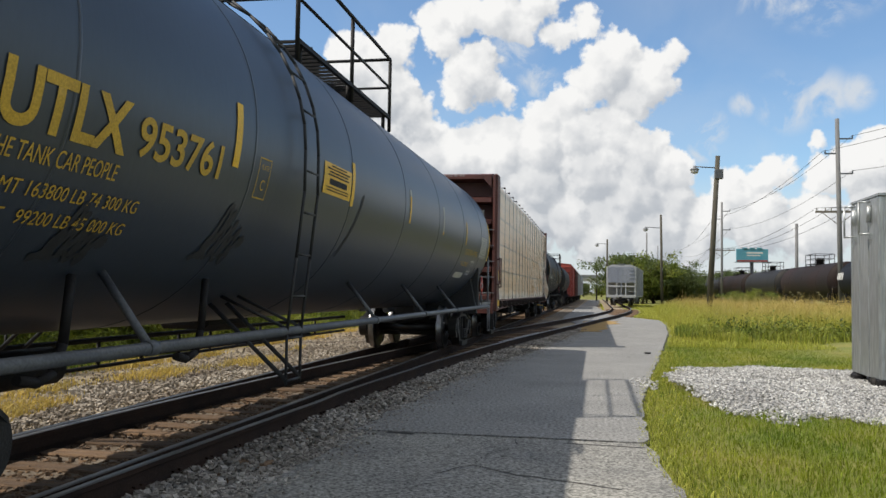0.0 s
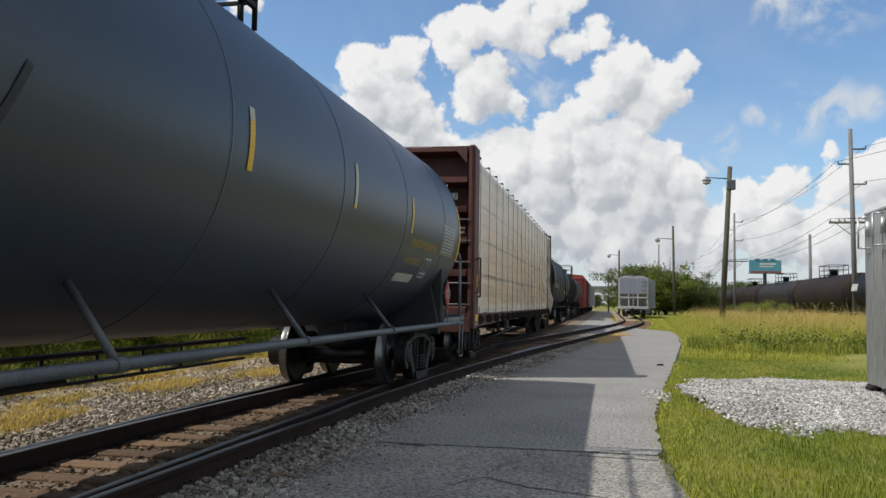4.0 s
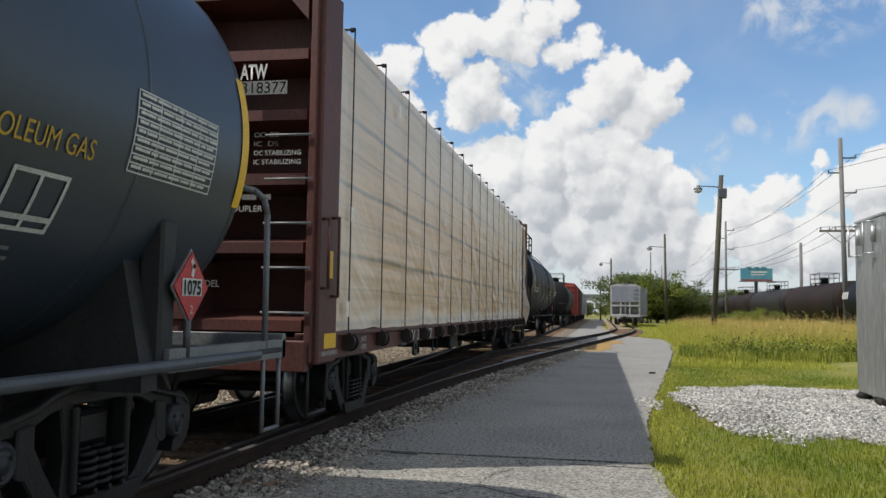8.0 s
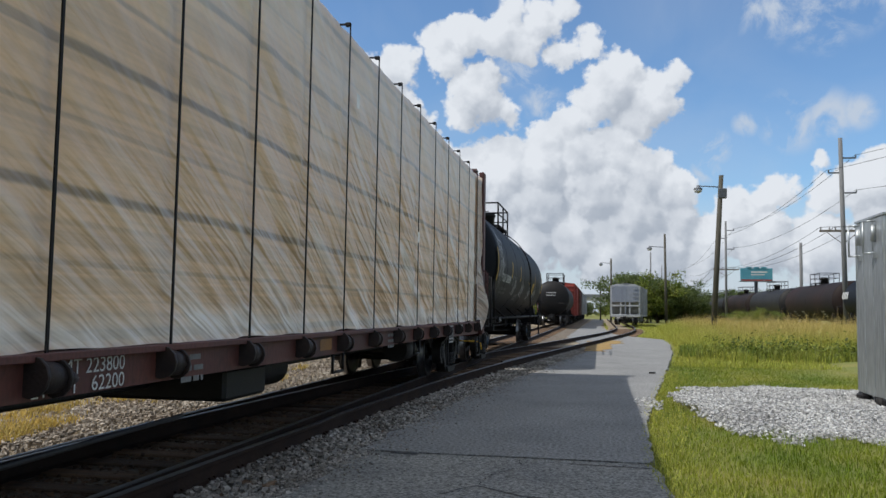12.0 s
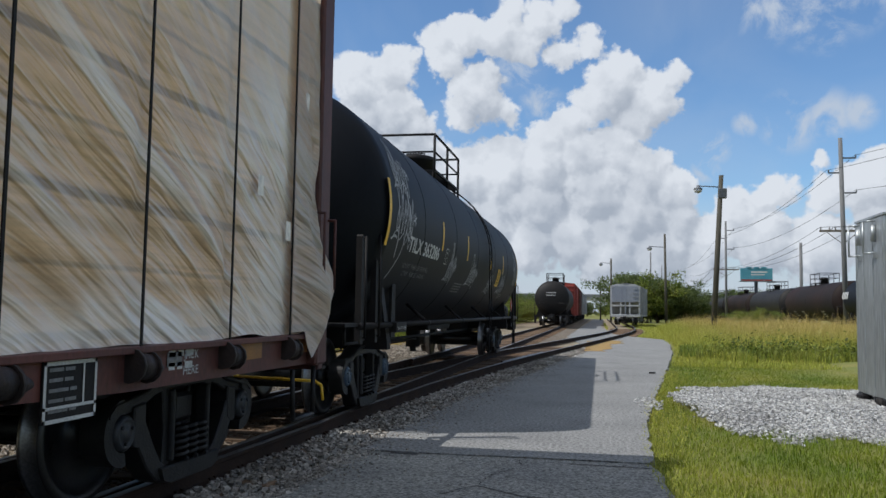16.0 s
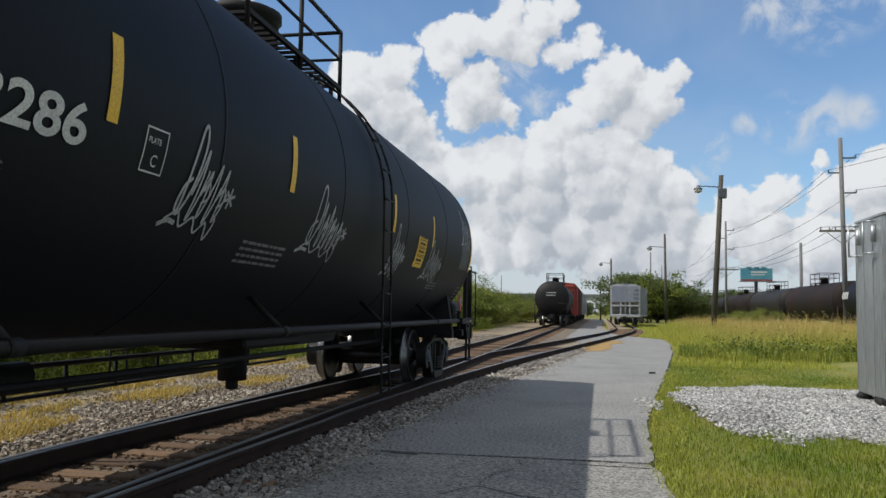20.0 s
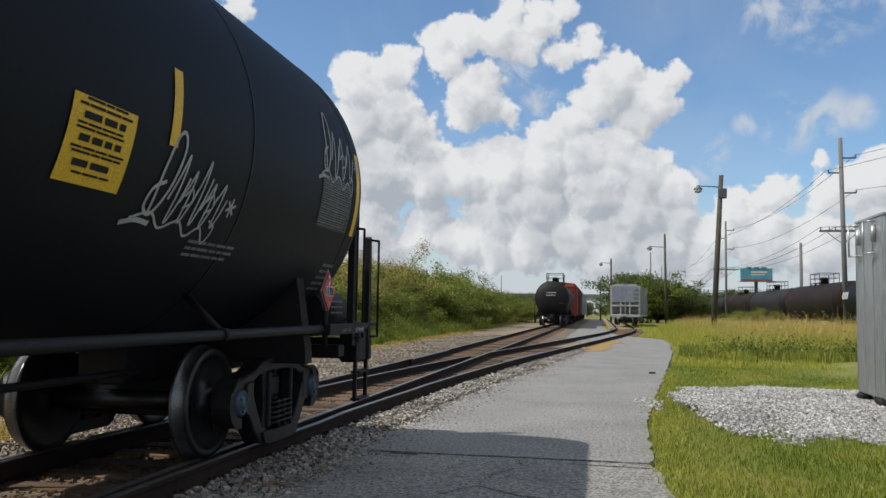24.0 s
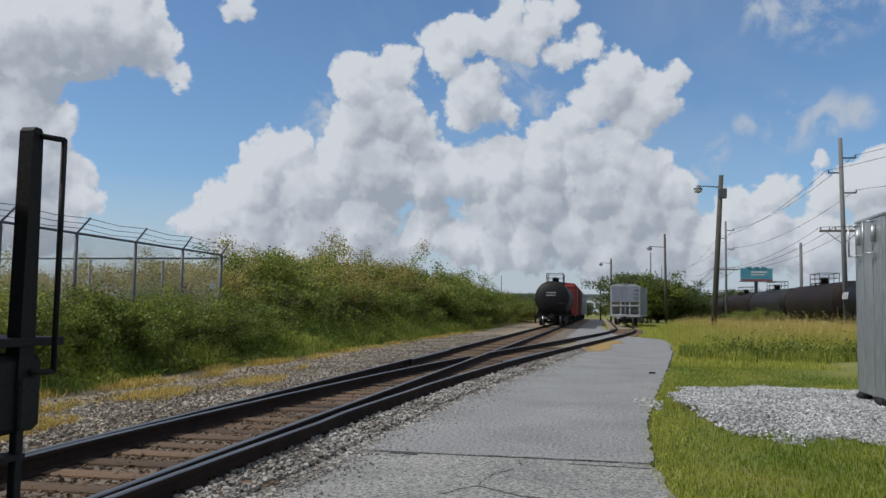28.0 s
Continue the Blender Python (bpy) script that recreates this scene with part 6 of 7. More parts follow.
# ---- standing cars ----
def standing_tank(name, label, paint, y_end, length, x, group, turn=0, top=True, R=1.5):
    """A plain tank car on another track, its near end at y_end."""
    CZ = 2.58
    car = thing(name, label, "tank car", group, pose(x, y_end + length / 2, 0, 0, 0, turn))
    h = length / 2 - 0.6
    shell = tank_shell(car, -h, h, R, CZ, paint, (-h * 0.55, 0.0, h * 0.55), 40)
    tank_running_gear(car, -length / 2, length / 2, h - 1.4, R, CZ, M_BLACK, M_BLACK, False)
    for y in (-(h - 1.4), h - 1.4):
        bogie(car, y, False, True)
    coupler(car, -length / 2, -1)
    coupler(car, length / 2, 1)
    top_platform(car, -1.6, 1.6, R, CZ, M_BLACK, 0.75, 0.85)
    for s in (-1, 1):
        rail_loop("end_handrail", car, [(s * 1.4, -length / 2 + 0.1, 1.06), (s * 1.4, -length / 2 + 0.1, 2.1), (s * 0.6, -length / 2 + 0.2, 2.15)], 0.03, M_BLACK)
        bm = new_bm()
        box(bm, min(s * 1.25, s * 1.45), max(s * 1.25, s * 1.45), -length / 2, -length / 2 + 0.15, 0.45, 1.1, 0.01)
        part("sill_step", bm, M_BLACK, car)
    return car, shell


def box_car(name, label, paint, y_end, length, x, group):
    car = thing(name, label, "boxcar", group, pose(x, y_end + length / 2, 0))
    h = length / 2 - 0.5
    bm = new_bm()
    box(bm, -1.5, 1.5, -h, h, 1.0, 4.35, 0.02)
    part("body", bm, paint, car)
    for s in (-1, 1):
        n = 14
        for k in range(n):
            y = -h + 0.4 + (2 * h - 0.8) * k / (n - 1)
            bm = new_bm()
            box(bm, min(s * 1.5, s * 1.56), max(s * 1.5, s * 1.56), y - 0.07, y + 0.07, 1.05, 4.3, 0.01)
            part("side_post", bm, paint, car)
        bm = new_bm()
        box(bm, min(s * 1.5, s * 1.6), max(s * 1.5, s * 1.6), -1.5, 1.5, 1.1, 4.2, 0.01)
        part("sliding_door", bm, paint, car)
    for k in range(7):
        bm = new_bm()
        box(bm, -1.4, 1.4, -h - 0.08, -h, 1.25 + 0.45 * k, 1.42 + 0.45 * k, 0.02)
        part("end_rib", bm, paint, car)
    bm = new_bm()
    prism(bm, [(-1.55, 4.35), (0, 4.52), (1.55, 4.35), (1.55, 4.30), (-1.55, 4.30)], -h, h, "y")
    part("roof", bm, paint, car)
    bm = new_bm()
    for z in (1.5, 2.0, 2.5, 3.0, 3.5, 4.0):
        rod(bm, (0.9, -h - 0.12, z), (1.4, -h - 0.12, z), 0.02, 6)
    part("end_ladder", bm, M_BLACK, car)
    for y in (-(h - 1.8), h - 1.8):
        bogie(car, y, False, True)
    coupler(car, -length / 2, -1)
    return car


def hopper_car(y_end, x, turn):
    """A pale grey covered hopper standing on the branch, slope-sheet end towards the road."""
    L = 16.0
    car = thing("covered_hopper", "pale grey covered hopper car standing on the branch track", "hopper car", "standing cars", pose(x + 0.78, y_end + L / 2, 0, 0, 0, turn))
    h = L / 2 - 0.4
    bm = new_bm()
    prism(bm, [(-h + 1.6, 1.9), (-h + 0.1, 3.1), (-h + 0.1, 4.1), (h - 0.1, 4.1), (h - 0.1, 3.1), (h - 1.6, 1.9), (h - 2.0, 1.2), (-h + 2.0, 1.2)], -1.45, 1.45)
    part("body", bm, M_HOPPER, car)
    bm = new_bm()
    prism(bm, [(-1.5, 4.08), (-0.9, 4.32), (0.9, 4.32), (1.5, 4.08)], -h + 0.05, h - 0.05, "y")
    part("roof", bm, M_HOPPER, car)
    bm = new_bm()
    box(bm, -0.3, 0.3, -h, h, 4.34, 4.40)
    part("roof_walk", bm, M_PALEST, car)
    for s in (-1, 1):
        for k in range(10):
            y = -h + 0.6 + (2 * h - 1.2) * k / 9
            bm = new_bm()
            box(bm, min(s * 1.45, s * 1.53), max(s * 1.45, s * 1.53), y - 0.06, y + 0.06, 1.15, 4.1, 0.01)
            part("side_post", bm, M_HOPPER, car)
        bm = new_bm()
        box(bm, s * 1.42 - 0.05, s * 1.42 + 0.05, -h, h, 1.02, 1.25, 0.01)
        part("side_sill", bm, M_HOPPER, car)
        for e in (-1, 1):
            bm = new_bm()
            box(bm, s * 1.38 - 0.07, s * 1.38 + 0.07, e * (h - 0.05) - 0.07, e * (h - 0.05) + 0.07, 1.1, 4.1, 0.01)
            box(bm, s * 0.45 - 0.06, s * 0.45 + 0.06, e * (h - 0.05) - 0.06, e * (h - 0.05) + 0.06, 1.1, 3.2, 0.01)
            part("end_post", bm, M_HOPPER, car)
    for e in (-1, 1):
        bm = new_bm()
        box(bm, -1.45, 1.45, e * h - 0.12, e * h + 0.12, 0.98, 1.24, 0.02)
        box(bm, -1.4, 1.4, e * h - 0.05, e * h + 0.05, 2.05, 2.2, 0.01)
        part("end_sill", bm, M_HOPPER, car)
        bm = new_bm()
        for z in (1.6, 2.6, 3.0, 3.4, 3.8):
            rod(bm, (0.75, e * (h + 0.08), z), (1.3, e * (h + 0.08), z), 0.025, 6)
        part("end_ladder", bm, M_PALEST, car)
    bm = new_bm()
    prism(bm, [(-1.34, 2.5), (1.34, 2.5), (1.34, 3.85), (1.0, 4.08), (-1.0, 4.08), (-1.34, 3.85)], -h - 0.02, -h + 0.06, "y")
    box(bm, -0.05, 0.05, -h - 0.05, -h - 0.02, 1.2, 4.08)
    part("end_panel", bm, M_HOPEND, car, "blue grey end sheet")
    for y in (-3.6, 0, 3.6):
        bm = new_bm()
        prism(bm, [(y - 1.6, 1.25), (y + 1.6, 1.25), (y + 0.45, 0.45), (y - 0.45, 0.45)], -1.1, 1.1)
        part("discharge_hopper", bm, M_HOPPER, car)
    for y in (-h + 1.2, h - 1.2):
        bogie(car, y, False, True)
    coupler(car, -L / 2, -1)
    return car


def standing_cars():
    car, shell = standing_tank("standing_tank_car", "dusty black tank car standing uncoupled on the main track", M_FARTANK, 72.0, 14.5, TRACK, "standing cars")
    part("print_line", on_wall(bars_bm(random.Random(1), 2, 0.9, 0.09, 0.22), -0.45, -6.72, 3.0, "y"), M_LETTER, car)
    box_car("red_boxcar", "faded red boxcar standing behind the tank car", M_RED, 87.3, 16.5, TRACK, "standing cars")
    box_car("brown_boxcar", "dark oxide boxcar standing on the main track", M_OXIDE, 104.6, 16.5, TRACK, "standing cars")
    for k in range(3):
        box_car("grey_boxcar", "pale grey boxcar far down the main track", M_HOPPER, 122 + 17.2 * k, 16.5, TRACK, "standing cars")
    hopper_car(86.0, 2.52, -5.6)
    # the row of tank cars behind the tall grass
    X = 18.6
    tanks = []
    for k, paint in enumerate((M_TX, M_BROWNTANK, M_FARTANK, M_BROWNTANK, M_FARTANK, M_FARTANK, M_FARTANK)):
        label = ("black tank car with a white lettered end, behind the tall grass", "rusty brown-black tank car behind the tall grass", "dusty black tank car in the far row")[0 if k == 0 else 1 if k in (1, 3) else 2]
        car, shell = standing_tank("row_tank_car", label, paint, 46.9 + 19.0 * k, 18.3, X, "row of tank cars")
        rng = random.Random(20 + k)
        for y in (-4.0, 2.5, 5.5):
            bm = bars_bm(rng, 3, 0.9, 0.12, 0.24)
            for v in bm.verts:
                v.co.x = -v.co.x
            b = on_tank(bm, 0, 1.7, 1.5, 2.58)
            for v in b.verts:
                v.co.x, v.co.y = -v.co.x, v.co.y + y
            part("print_line", b, M_LETTER if k < 2 else M_DIM, shell)
        if k == 0:
            bm = new_bm()
            for i in range(4):
                merge(bm, rect_bm(0.26, 0.50), 0.36 * i, 0)
            b = on_tank(bm, 6.9, 2.62, 1.5, 2.58)
            for v in b.verts:
                v.co.x = -v.co.x
            part("lettering_bar", b, M_LETTER, shell, "white blocks of large lettering")


standing_cars()


# ---- poles, cables, sign, cabinet ----
def pole(name, label, x, y, z1, r0, r1, lean=0.0, group="poles"):
    p = thing(name, label, "pole", group, pose(x, y, -0.1))
    bm = new_bm()
    rod(bm, (0, 0, 0), (lean, 0, z1 + 0.1), r0, 10, r1)
    part("shaft", bm, M_POLED if name == "lamp_pole" else M_POLEG, p)
    return p


def lamp_arm(p, x, z, reach, drop=0.25):
    bm = new_bm()
    rod(bm, (x, 0, z), (x + reach, 0, z + 0.1), 0.035, 8)
    part("arm", bm, M_GREYST, p)
    bm = new_bm()
    lathe(bm, [(z + 0.16, 0.0), (z + 0.14, 0.08), (z + 0.02, 0.11), (z - 0.05, 0.26), (z - 0.12, 0.28)], 16, "z", Matrix.Translation((x + reach, 0, 0)))
    head = part("lamp_head", bm, M_PALEST, p, "grey lamp head on an arm")
    bm = new_bm()
    lathe(bm, [(z - 0.12, 0.25), (z - 0.30, 0.22), (z - 0.38, 0.0)], 16, "z", Matrix.Translation((x + reach, 0, 0)))
    part("lens", bm, M_LAMPG, head, "clouded lamp lens")


def poles_and_wires():
    p = pole("lamp_pole", "weathered timber pole with a yard lamp on an arm", 6.93, 54.2, 10.1, 0.19, 0.14, 0.55)
    lamp_arm(p, 0.5, 9.45, -1.35)
    bm = new_bm()
    box(bm, 0.36, 0.86, -0.2, 0.2, 8.75, 9.35, 0.03)
    part("junction_box", bm, M_GREYST, p)
    p = pole("lamp_pole", "slim timber pole with a yard lamp far down the yard", 6.85, 90.0, 9.7, 0.15, 0.11, -0.15)
    lamp_arm(p, -0.1, 8.4, -1.6)
    p = pole("lamp_pole", "far timber lamp pole beside the hopper car", 1.6, 120.0, 9.0, 0.16, 0.12)
    lamp_arm(p, 0, 8.4, -1.4)
    pole("utility_pole", "thin far timber pole", 7.6, 130.0, 10.6, 0.14, 0.1)
    p = pole("lamp_pole", "far short lamp pole by the overpass", 0.2, 150.0, 7.2, 0.14, 0.1)
    lamp_arm(p, 0, 6.8, -1.0)
    pole("utility_pole", "tall grey timber pole behind the tank cars", 22.9, 102.5, 9.8, 0.2, 0.16)
    pole("utility_pole", "far mast above the trees", 13.5, 190.0, 12.0, 0.12, 0.08)
    pole("utility_pole", "far mast above the bushes", -22.0, 190.0, 9.5, 0.12, 0.08)
    a = pole("utility_pole", "tall grey utility pole with crossarms and cables", 17.75, 65.7, 14.6, 0.2, 0.15, -0.2)
    b = pole("utility_pole", "tall far utility pole with crossarms and cables", 15.95, 112.0, 13.35, 0.17, 0.12, 0.0)
    def arms(p, k, x):
        for z, l, s in ((13.2, 1.0, 1), (12.1, 0.9, -1), (10.6, 1.0, 1)):
            bm = new_bm()
            box(bm, min(x, x + s * l), max(x, x + s * l), -0.05, 0.05, z * k - 0.05, z * k + 0.05)
            rod(bm, (x + s * l, 0, z * k), (x + s * l, 0, z * k + 0.25), 0.05, 8)
            part("insulator_arm", bm, M_GREYST, p)
        bm = new_bm()
        box(bm, x - 1.6, x + 1.6, -0.06, 0.06, 7.7 * k, 7.86 * k)
        pipe(bm, [(x - 1.1, 0, 7.7 * k), (x, 0, 6.8 * k), (x + 1.1, 0, 7.7 * k)], 0.03, 6)
        for e in (-1.5, -0.9, -0.5, 0.9, 1.5):
            rod(bm, (x + e, 0, 7.86 * k), (x + e, 0, 8.05 * k), 0.04, 6)
        part("crossarm", bm, M_POLEW, p)
    arms(a, 1.0, -0.15)
    arms(b, 0.93, 0.0)
    def wire(p, q, sag, r=0.016):
        bm = new_bm()
        pts = []
        for k in range(13):
            u = k / 12
            v = Vector(p).lerp(Vector(q), u)
            v.z -= sag * 4 * u * (1 - u)
            pts.append(v)
        for s, t in zip(pts, pts[1:]):
            rod(bm, s, t, r, 5)
        tagged(part("cable", bm, M_WIRE), "thin dark overhead cable between poles", "cable", "overhead cables")
    ends = [(1.0, 13.3), (-1.0, 12.2), (1.0, 10.7), (-1.5, 7.95), (-0.5, 7.95), (0.9, 7.95)]
    for dx, z in ends:
        wire((17.55 + dx, 65.7, z), (15.95 + dx, 112, z * 0.93), 1.0)
        wire((17.55 + dx, 65.7, z), (24.5 + dx, 14.0, z + 0.4), 1.3)
        wire((15.95 + dx, 112, z * 0.93), (17.0 + dx, 175, z * 0.85), 1.2)
    # billboard
    s = thing("billboard", "blue-green roadside billboard on a steel post, far behind the tank cars", "billboard", "", pose(26.3, 150, 0))
    bm = new_bm()
    box(bm, -2.6, 2.6, -0.2, 0.2, 7.1, 9.3, 0.05)
    board = part("board", bm, M_BILL, s)
    part("print_line", on_wall(rect_bm(2.6, 0.28), -0.9, -0.21, 8.5, "y"), M_LETTER, board)
    part("print_line", on_wall(rect_bm(2.2, 0.2), -0.9, -0.21, 8.1, "y"), M_LETTER, board)
    part("base_band", on_wall(rect_bm(5.0, 0.25), -2.5, -0.21, 7.15, "y"), M_RED, board)
    bm = new_bm()
    rod(bm, (0, 0.3, -0.2), (0, 0.3, 7.2), 0.3, 12)
    part("post", bm, M_GREYST, s)
    bm = new_bm()
    box(bm, -2.9, 2.9, -0.9, -0.2, 6.95, 7.05)
    part("catwalk", bm, M_GREYST, s)
    for x in (-1.2, 0.0, 1.2):
        bm = new_bm()
        box(bm, x - 0.45, x + 0.45, -0.3, 0.1, 9.3, 9.55, 0.05)
        part("top_fitting", bm, M_BILL, s)
    # overpass
    s = thing("overpass", "far concrete road overpass across the tracks", "bridge", "", pose(0, 262, 0))
    bm = new_bm()
    box(bm, -90, 60, -5, 5, 4.9, 5.9, 0.1)
    part("deck", bm, M_CONC, s)
    bm = new_bm()
    box(bm, -90, 60, -5.2, -4.9, 5.9, 6.8, 0.05)
    part("parapet", bm, M_PALEST, s)
    for x in (-24, -8, 9, 26):
        bm = new_bm()
        box(bm, x - 0.6, x + 0.6, -4, 4, -0.2, 5.0, 0.1)
        part("pier", bm, M_CONC, s)


poles_and_wires()


def signal_cabinet():
    """A tall galvanised equipment case on the gravel."""
    x0, x1, y0, y1, z0, z1 = 4.22, 5.7, 13.6, 15.0, 0.19, 2.98
    s = thing("equipment_cabinet", "tall galvanised steel equipment cabinet standing on pale gravel", "cabinet", "", pose(x0, y0, 0))
    w, d = x1 - x0, y1 - y0
    bm = new_bm()
    box(bm, 0, w, 0, d, z0, z1, 0.015)
    part("body", bm, M_GALV, s)
    bm = new_bm()
    prism(bm, [(-0.012, z1), (-0.012, z1 + 0.035), (w / 2, z1 + 0.07), (w + 0.012, z1 + 0.035), (w + 0.012, z1)], -0.03, d + 0.012, "y")
    part("roof", bm, M_GALV, s)
    for y in (0.04, 0.52, 0.98, d - 0.02):
        bm = new_bm()
        box(bm, -0.012, 0.0, y - 0.012, y + 0.012, z0 + 0.02, z1 - 0.02)
        part("seam", bm, M_GALV, s)
    bm = new_bm()
    box(bm, 0.06, w - 0.06, -0.02, -0.002, z0 + 0.08, z1 - 0.1, 0.006)
    door = part("door", bm, M_GALV, s)
    bm = new_bm()
    pipe(bm, [(0.2, -0.02, 1.3), (0.2, -0.07, 1.3), (0.2, -0.07, 1.5), (0.2, -0.02, 1.5)], 0.012, 6)
    part("handle", bm, M_BLACK, door)
    for y in (0.35, 1.12):
        bm = new_bm()
        pipe(bm, [(-0.02, y, z1 - 0.06), (-0.16, y + 0.1, z1 - 0.06), (-0.16, y + 0.1, z1 - 0.56), (-0.02, y, z1 - 0.56)], 0.016, 8)
        part("lifting_loop", bm, M_GALV, s)
        bm = new_bm()
        rod(bm, (-0.03, y + 0.04, z1 - 0.38), (-0.03, y + 0.04, z1 - 0.12), 0.04, 10)
        box(bm, -0.05, 0.0, y - 0.02, y + 0.08, z1 - 0.64, z1 - 0.56)
        part("bracket", bm, M_GALV, s)
    bm = new_bm()
    for x, y in ((0.08, 0.1), (0.08, d - 0.1), (w - 0.08, 0.1), (w - 0.08, d - 0.1)):
        box(bm, x - 0.1, x + 0.08, y - 0.1, y + 0.1, -0.04, z0 + 0.01, 0.02)
    part("foot", bm, M_BLACK, s)
    bm = new_bm()
    box(bm, -0.06, 0.10, d - 0.34, d - 0.05, -0.03, 0.19, 0.03)
    part("cable_box", bm, M_BLACK, s)
    for x, y, r in ((0.02, 0.30, 0.08), (0.06, 0.62, 0.05)):
        bm = new_bm()
        rod(bm, (x, y, -0.02), (x, y, 0.2), r, 10)
        part("conduit", bm, M_BLACK, s)


signal_cabinet()


def chain_fence():
    """Chain-link fence with outward arms and barbed wire, by the left verge."""
    X, ys, top = -11.35, [4.6 + 2.4 * k for k in range(9)], 3.0
    f = thing("chain_link_fence", "galvanised chain-link fence topped with barbed wire among weeds", "fence", "", None)
    for y in ys:
        bm = new_bm()
        rod(bm, (X, y, -0.1), (X, y, top), 0.04 if y < ys[-1] else 0.06, 8)
        rod(bm, (X, y, top), (X + 0.05, y + 0.40, top + 0.38), 0.025, 6)
        part("post", bm, M_GREYST, f)
    for k in range(5):
        bm = new_bm()
        rod(bm, (X - 2.6 * (k + 1), ys[-1] + 1.2, -0.1), (X - 2.6 * (k + 1), ys[-1] + 1.2, top - 0.1), 0.04, 8)
        part("post", bm, M_GREYST, f)
    bm = new_bm()
    rod(bm, (X, ys[0] - 6, top), (X, ys[-1], top), 0.03, 8)
    rod(bm, (X, ys[-1], top - 0.1), (X - 15, ys[-1] + 1.2, top - 0.1), 0.03, 8)
    part("top_rail", bm, M_GREYST, f)
    for e, z in ((0.12, 0.12), (0.25, 0.24), (0.38, 0.37)):
        bm = new_bm()
        for a, b in zip(ys, ys[1:]):
            rod(bm, (X + 0.03, a + e, top + z), (X + 0.03, (a + b) / 2 + e, top + z - 0.05), 0.007, 4)
            rod(bm, (X + 0.03, (a + b) / 2 + e, top + z - 0.05), (X + 0.03, b + e, top + z), 0.007, 4)
        part("barbed_wire", bm, M_GREYST, f)
    vs, fs = [], []
    def thin(p, q, r=0.0035):
        n = len(vs)
        d = (Vector(q) - Vector(p)).normalized()
        u = Vector((1, 0, 0)) if abs(d.x) < 0.5 else Vector((0, 1, 0))
        a, b = d.cross(u).normalized() * r, u * r
        for c in (p, q):
            for o in (a, -0.5 * a + b, -0.5 * a - b):
                vs.append(tuple(Vector(c) + o))
        for i in range(3):
            j = (i + 1) % 3
            fs.append((n + i, n + j, n + 3 + j, n + 3 + i))
    h, s = top - 0.05, 0.085
    y = ys[0] - 4
    while y < ys[-1]:
        for way in (-1, 1):
            y1 = y + way * h
            z0, z1, a, b = 0.0, h, y, y1
            if b > ys[-1]:
                z1, b = (ys[-1] - a), ys[-1]
            thin((X, a, z0), (X, b, z1))
        y += s
    m = joined("wire_mesh", vs, fs, M_GREYST, f)
    m["kind"] = "stuff"
    bm = new_bm()
    box(bm, X + 0.03, X + 0.045, ys[-1] - 0.75, ys[-1] - 0.35, 1.95, 2.12)
    part("notice_plate", bm, M_LETTER, f, "small white notice plate")


chain_fence()


# ---- plants ----
def quads(centres, size, seed, flat=0.0):
    """Small leaf-shaped quads, each turned its own way, as vertices and faces."""
    rng = np.random.RandomState(seed)
    n = len(centres)
    a = rng.normal(size=(n, 3))
    a /= np.linalg.norm(a, axis=1, keepdims=True)
    b = np.cross(a, rng.normal(size=(n, 3)))
    b /= np.linalg.norm(b, axis=1, keepdims=True)
    s = size * rng.uniform(0.6, 1.5, (n, 1))
    c = np.asarray(centres)
    v = np.empty((n, 4, 3))
    v[:, 0], v[:, 1], v[:, 2], v[:, 3] = c - a * s, c + b * s * 0.45, c + a * s, c - b * s * 0.45
    return v.reshape(-1, 3), np.arange(4 * n).reshape(-1, 4)


def fast_mesh(name, v, f, material):
    me = bpy.data.meshes.new(name)
    me.from_pydata(v.tolist(), [], f.tolist())
    me.materials.append(material)
    return me


def shrub_meshes(seed, height, spread, leaves, size, material, stems=7, low=0.15):
    """Stems and a ragged crown of leaves for one shrub or tree."""
    rng = np.random.RandomState(seed)
    bm = new_bm()
    tips = []
    for k in range(stems):
        a = rng.uniform(0, 6.28)
        p = Vector((rng.uniform(-0.2, 0.2), rng.uniform(-0.2, 0.2), -0.1))
        d = Vector((math.cos(a) * spread * 0.5, math.sin(a) * spread * 0.5, height * rng.uniform(0.6, 0.95)))
        mid = p + d * 0.5 + Vector((rng.uniform(-0.2, 0.2), rng.uniform(-0.2, 0.2), height * 0.06))
        end = p + d
        rod(bm, p, mid, 0.045 * height / 4, 5, 0.028 * height / 4)
        rod(bm, mid, end, 0.028 * height / 4, 5, 0.008)
        for q0, q1 in ((p, mid), (mid, end)):
            for u in (0.35, 0.7, 1.0):
                q = q0.lerp(q1, u)
                if q.z < height * low:
                    continue
                for _ in range(2):
                    e = q + Vector((rng.normal() * spread * 0.30, rng.normal() * spread * 0.30, rng.uniform(0.0, 0.22) * height))
                    rod(bm, q, e, 0.012, 4, 0.004)
                    tips.append(e)
    trunk = mesh_of("stem", bm, M_BARK)
    tips = np.array([tuple(t) for t in tips])
    pick = rng.randint(0, len(tips), leaves)
    r = rng.normal(size=(leaves, 3)) * np.array([spread * 0.095, spread * 0.095, height * 0.05])
    c = tips[pick] + r
    c[:, 2] = np.maximum(c[:, 2], 0.03)
    v, f = quads(c, size, seed + 1)
    return trunk, fast_mesh("crown", v, f, material)


def plant(name, label, category, group, meshes, x, y, z, scale, turn):
    t = thing(name, label, category, group, pose(x, y, z, 0, 0, turn))
    t.scale = scale
    placed("trunk", meshes[0], t)
    placed("crown", meshes[1], t)
    return t


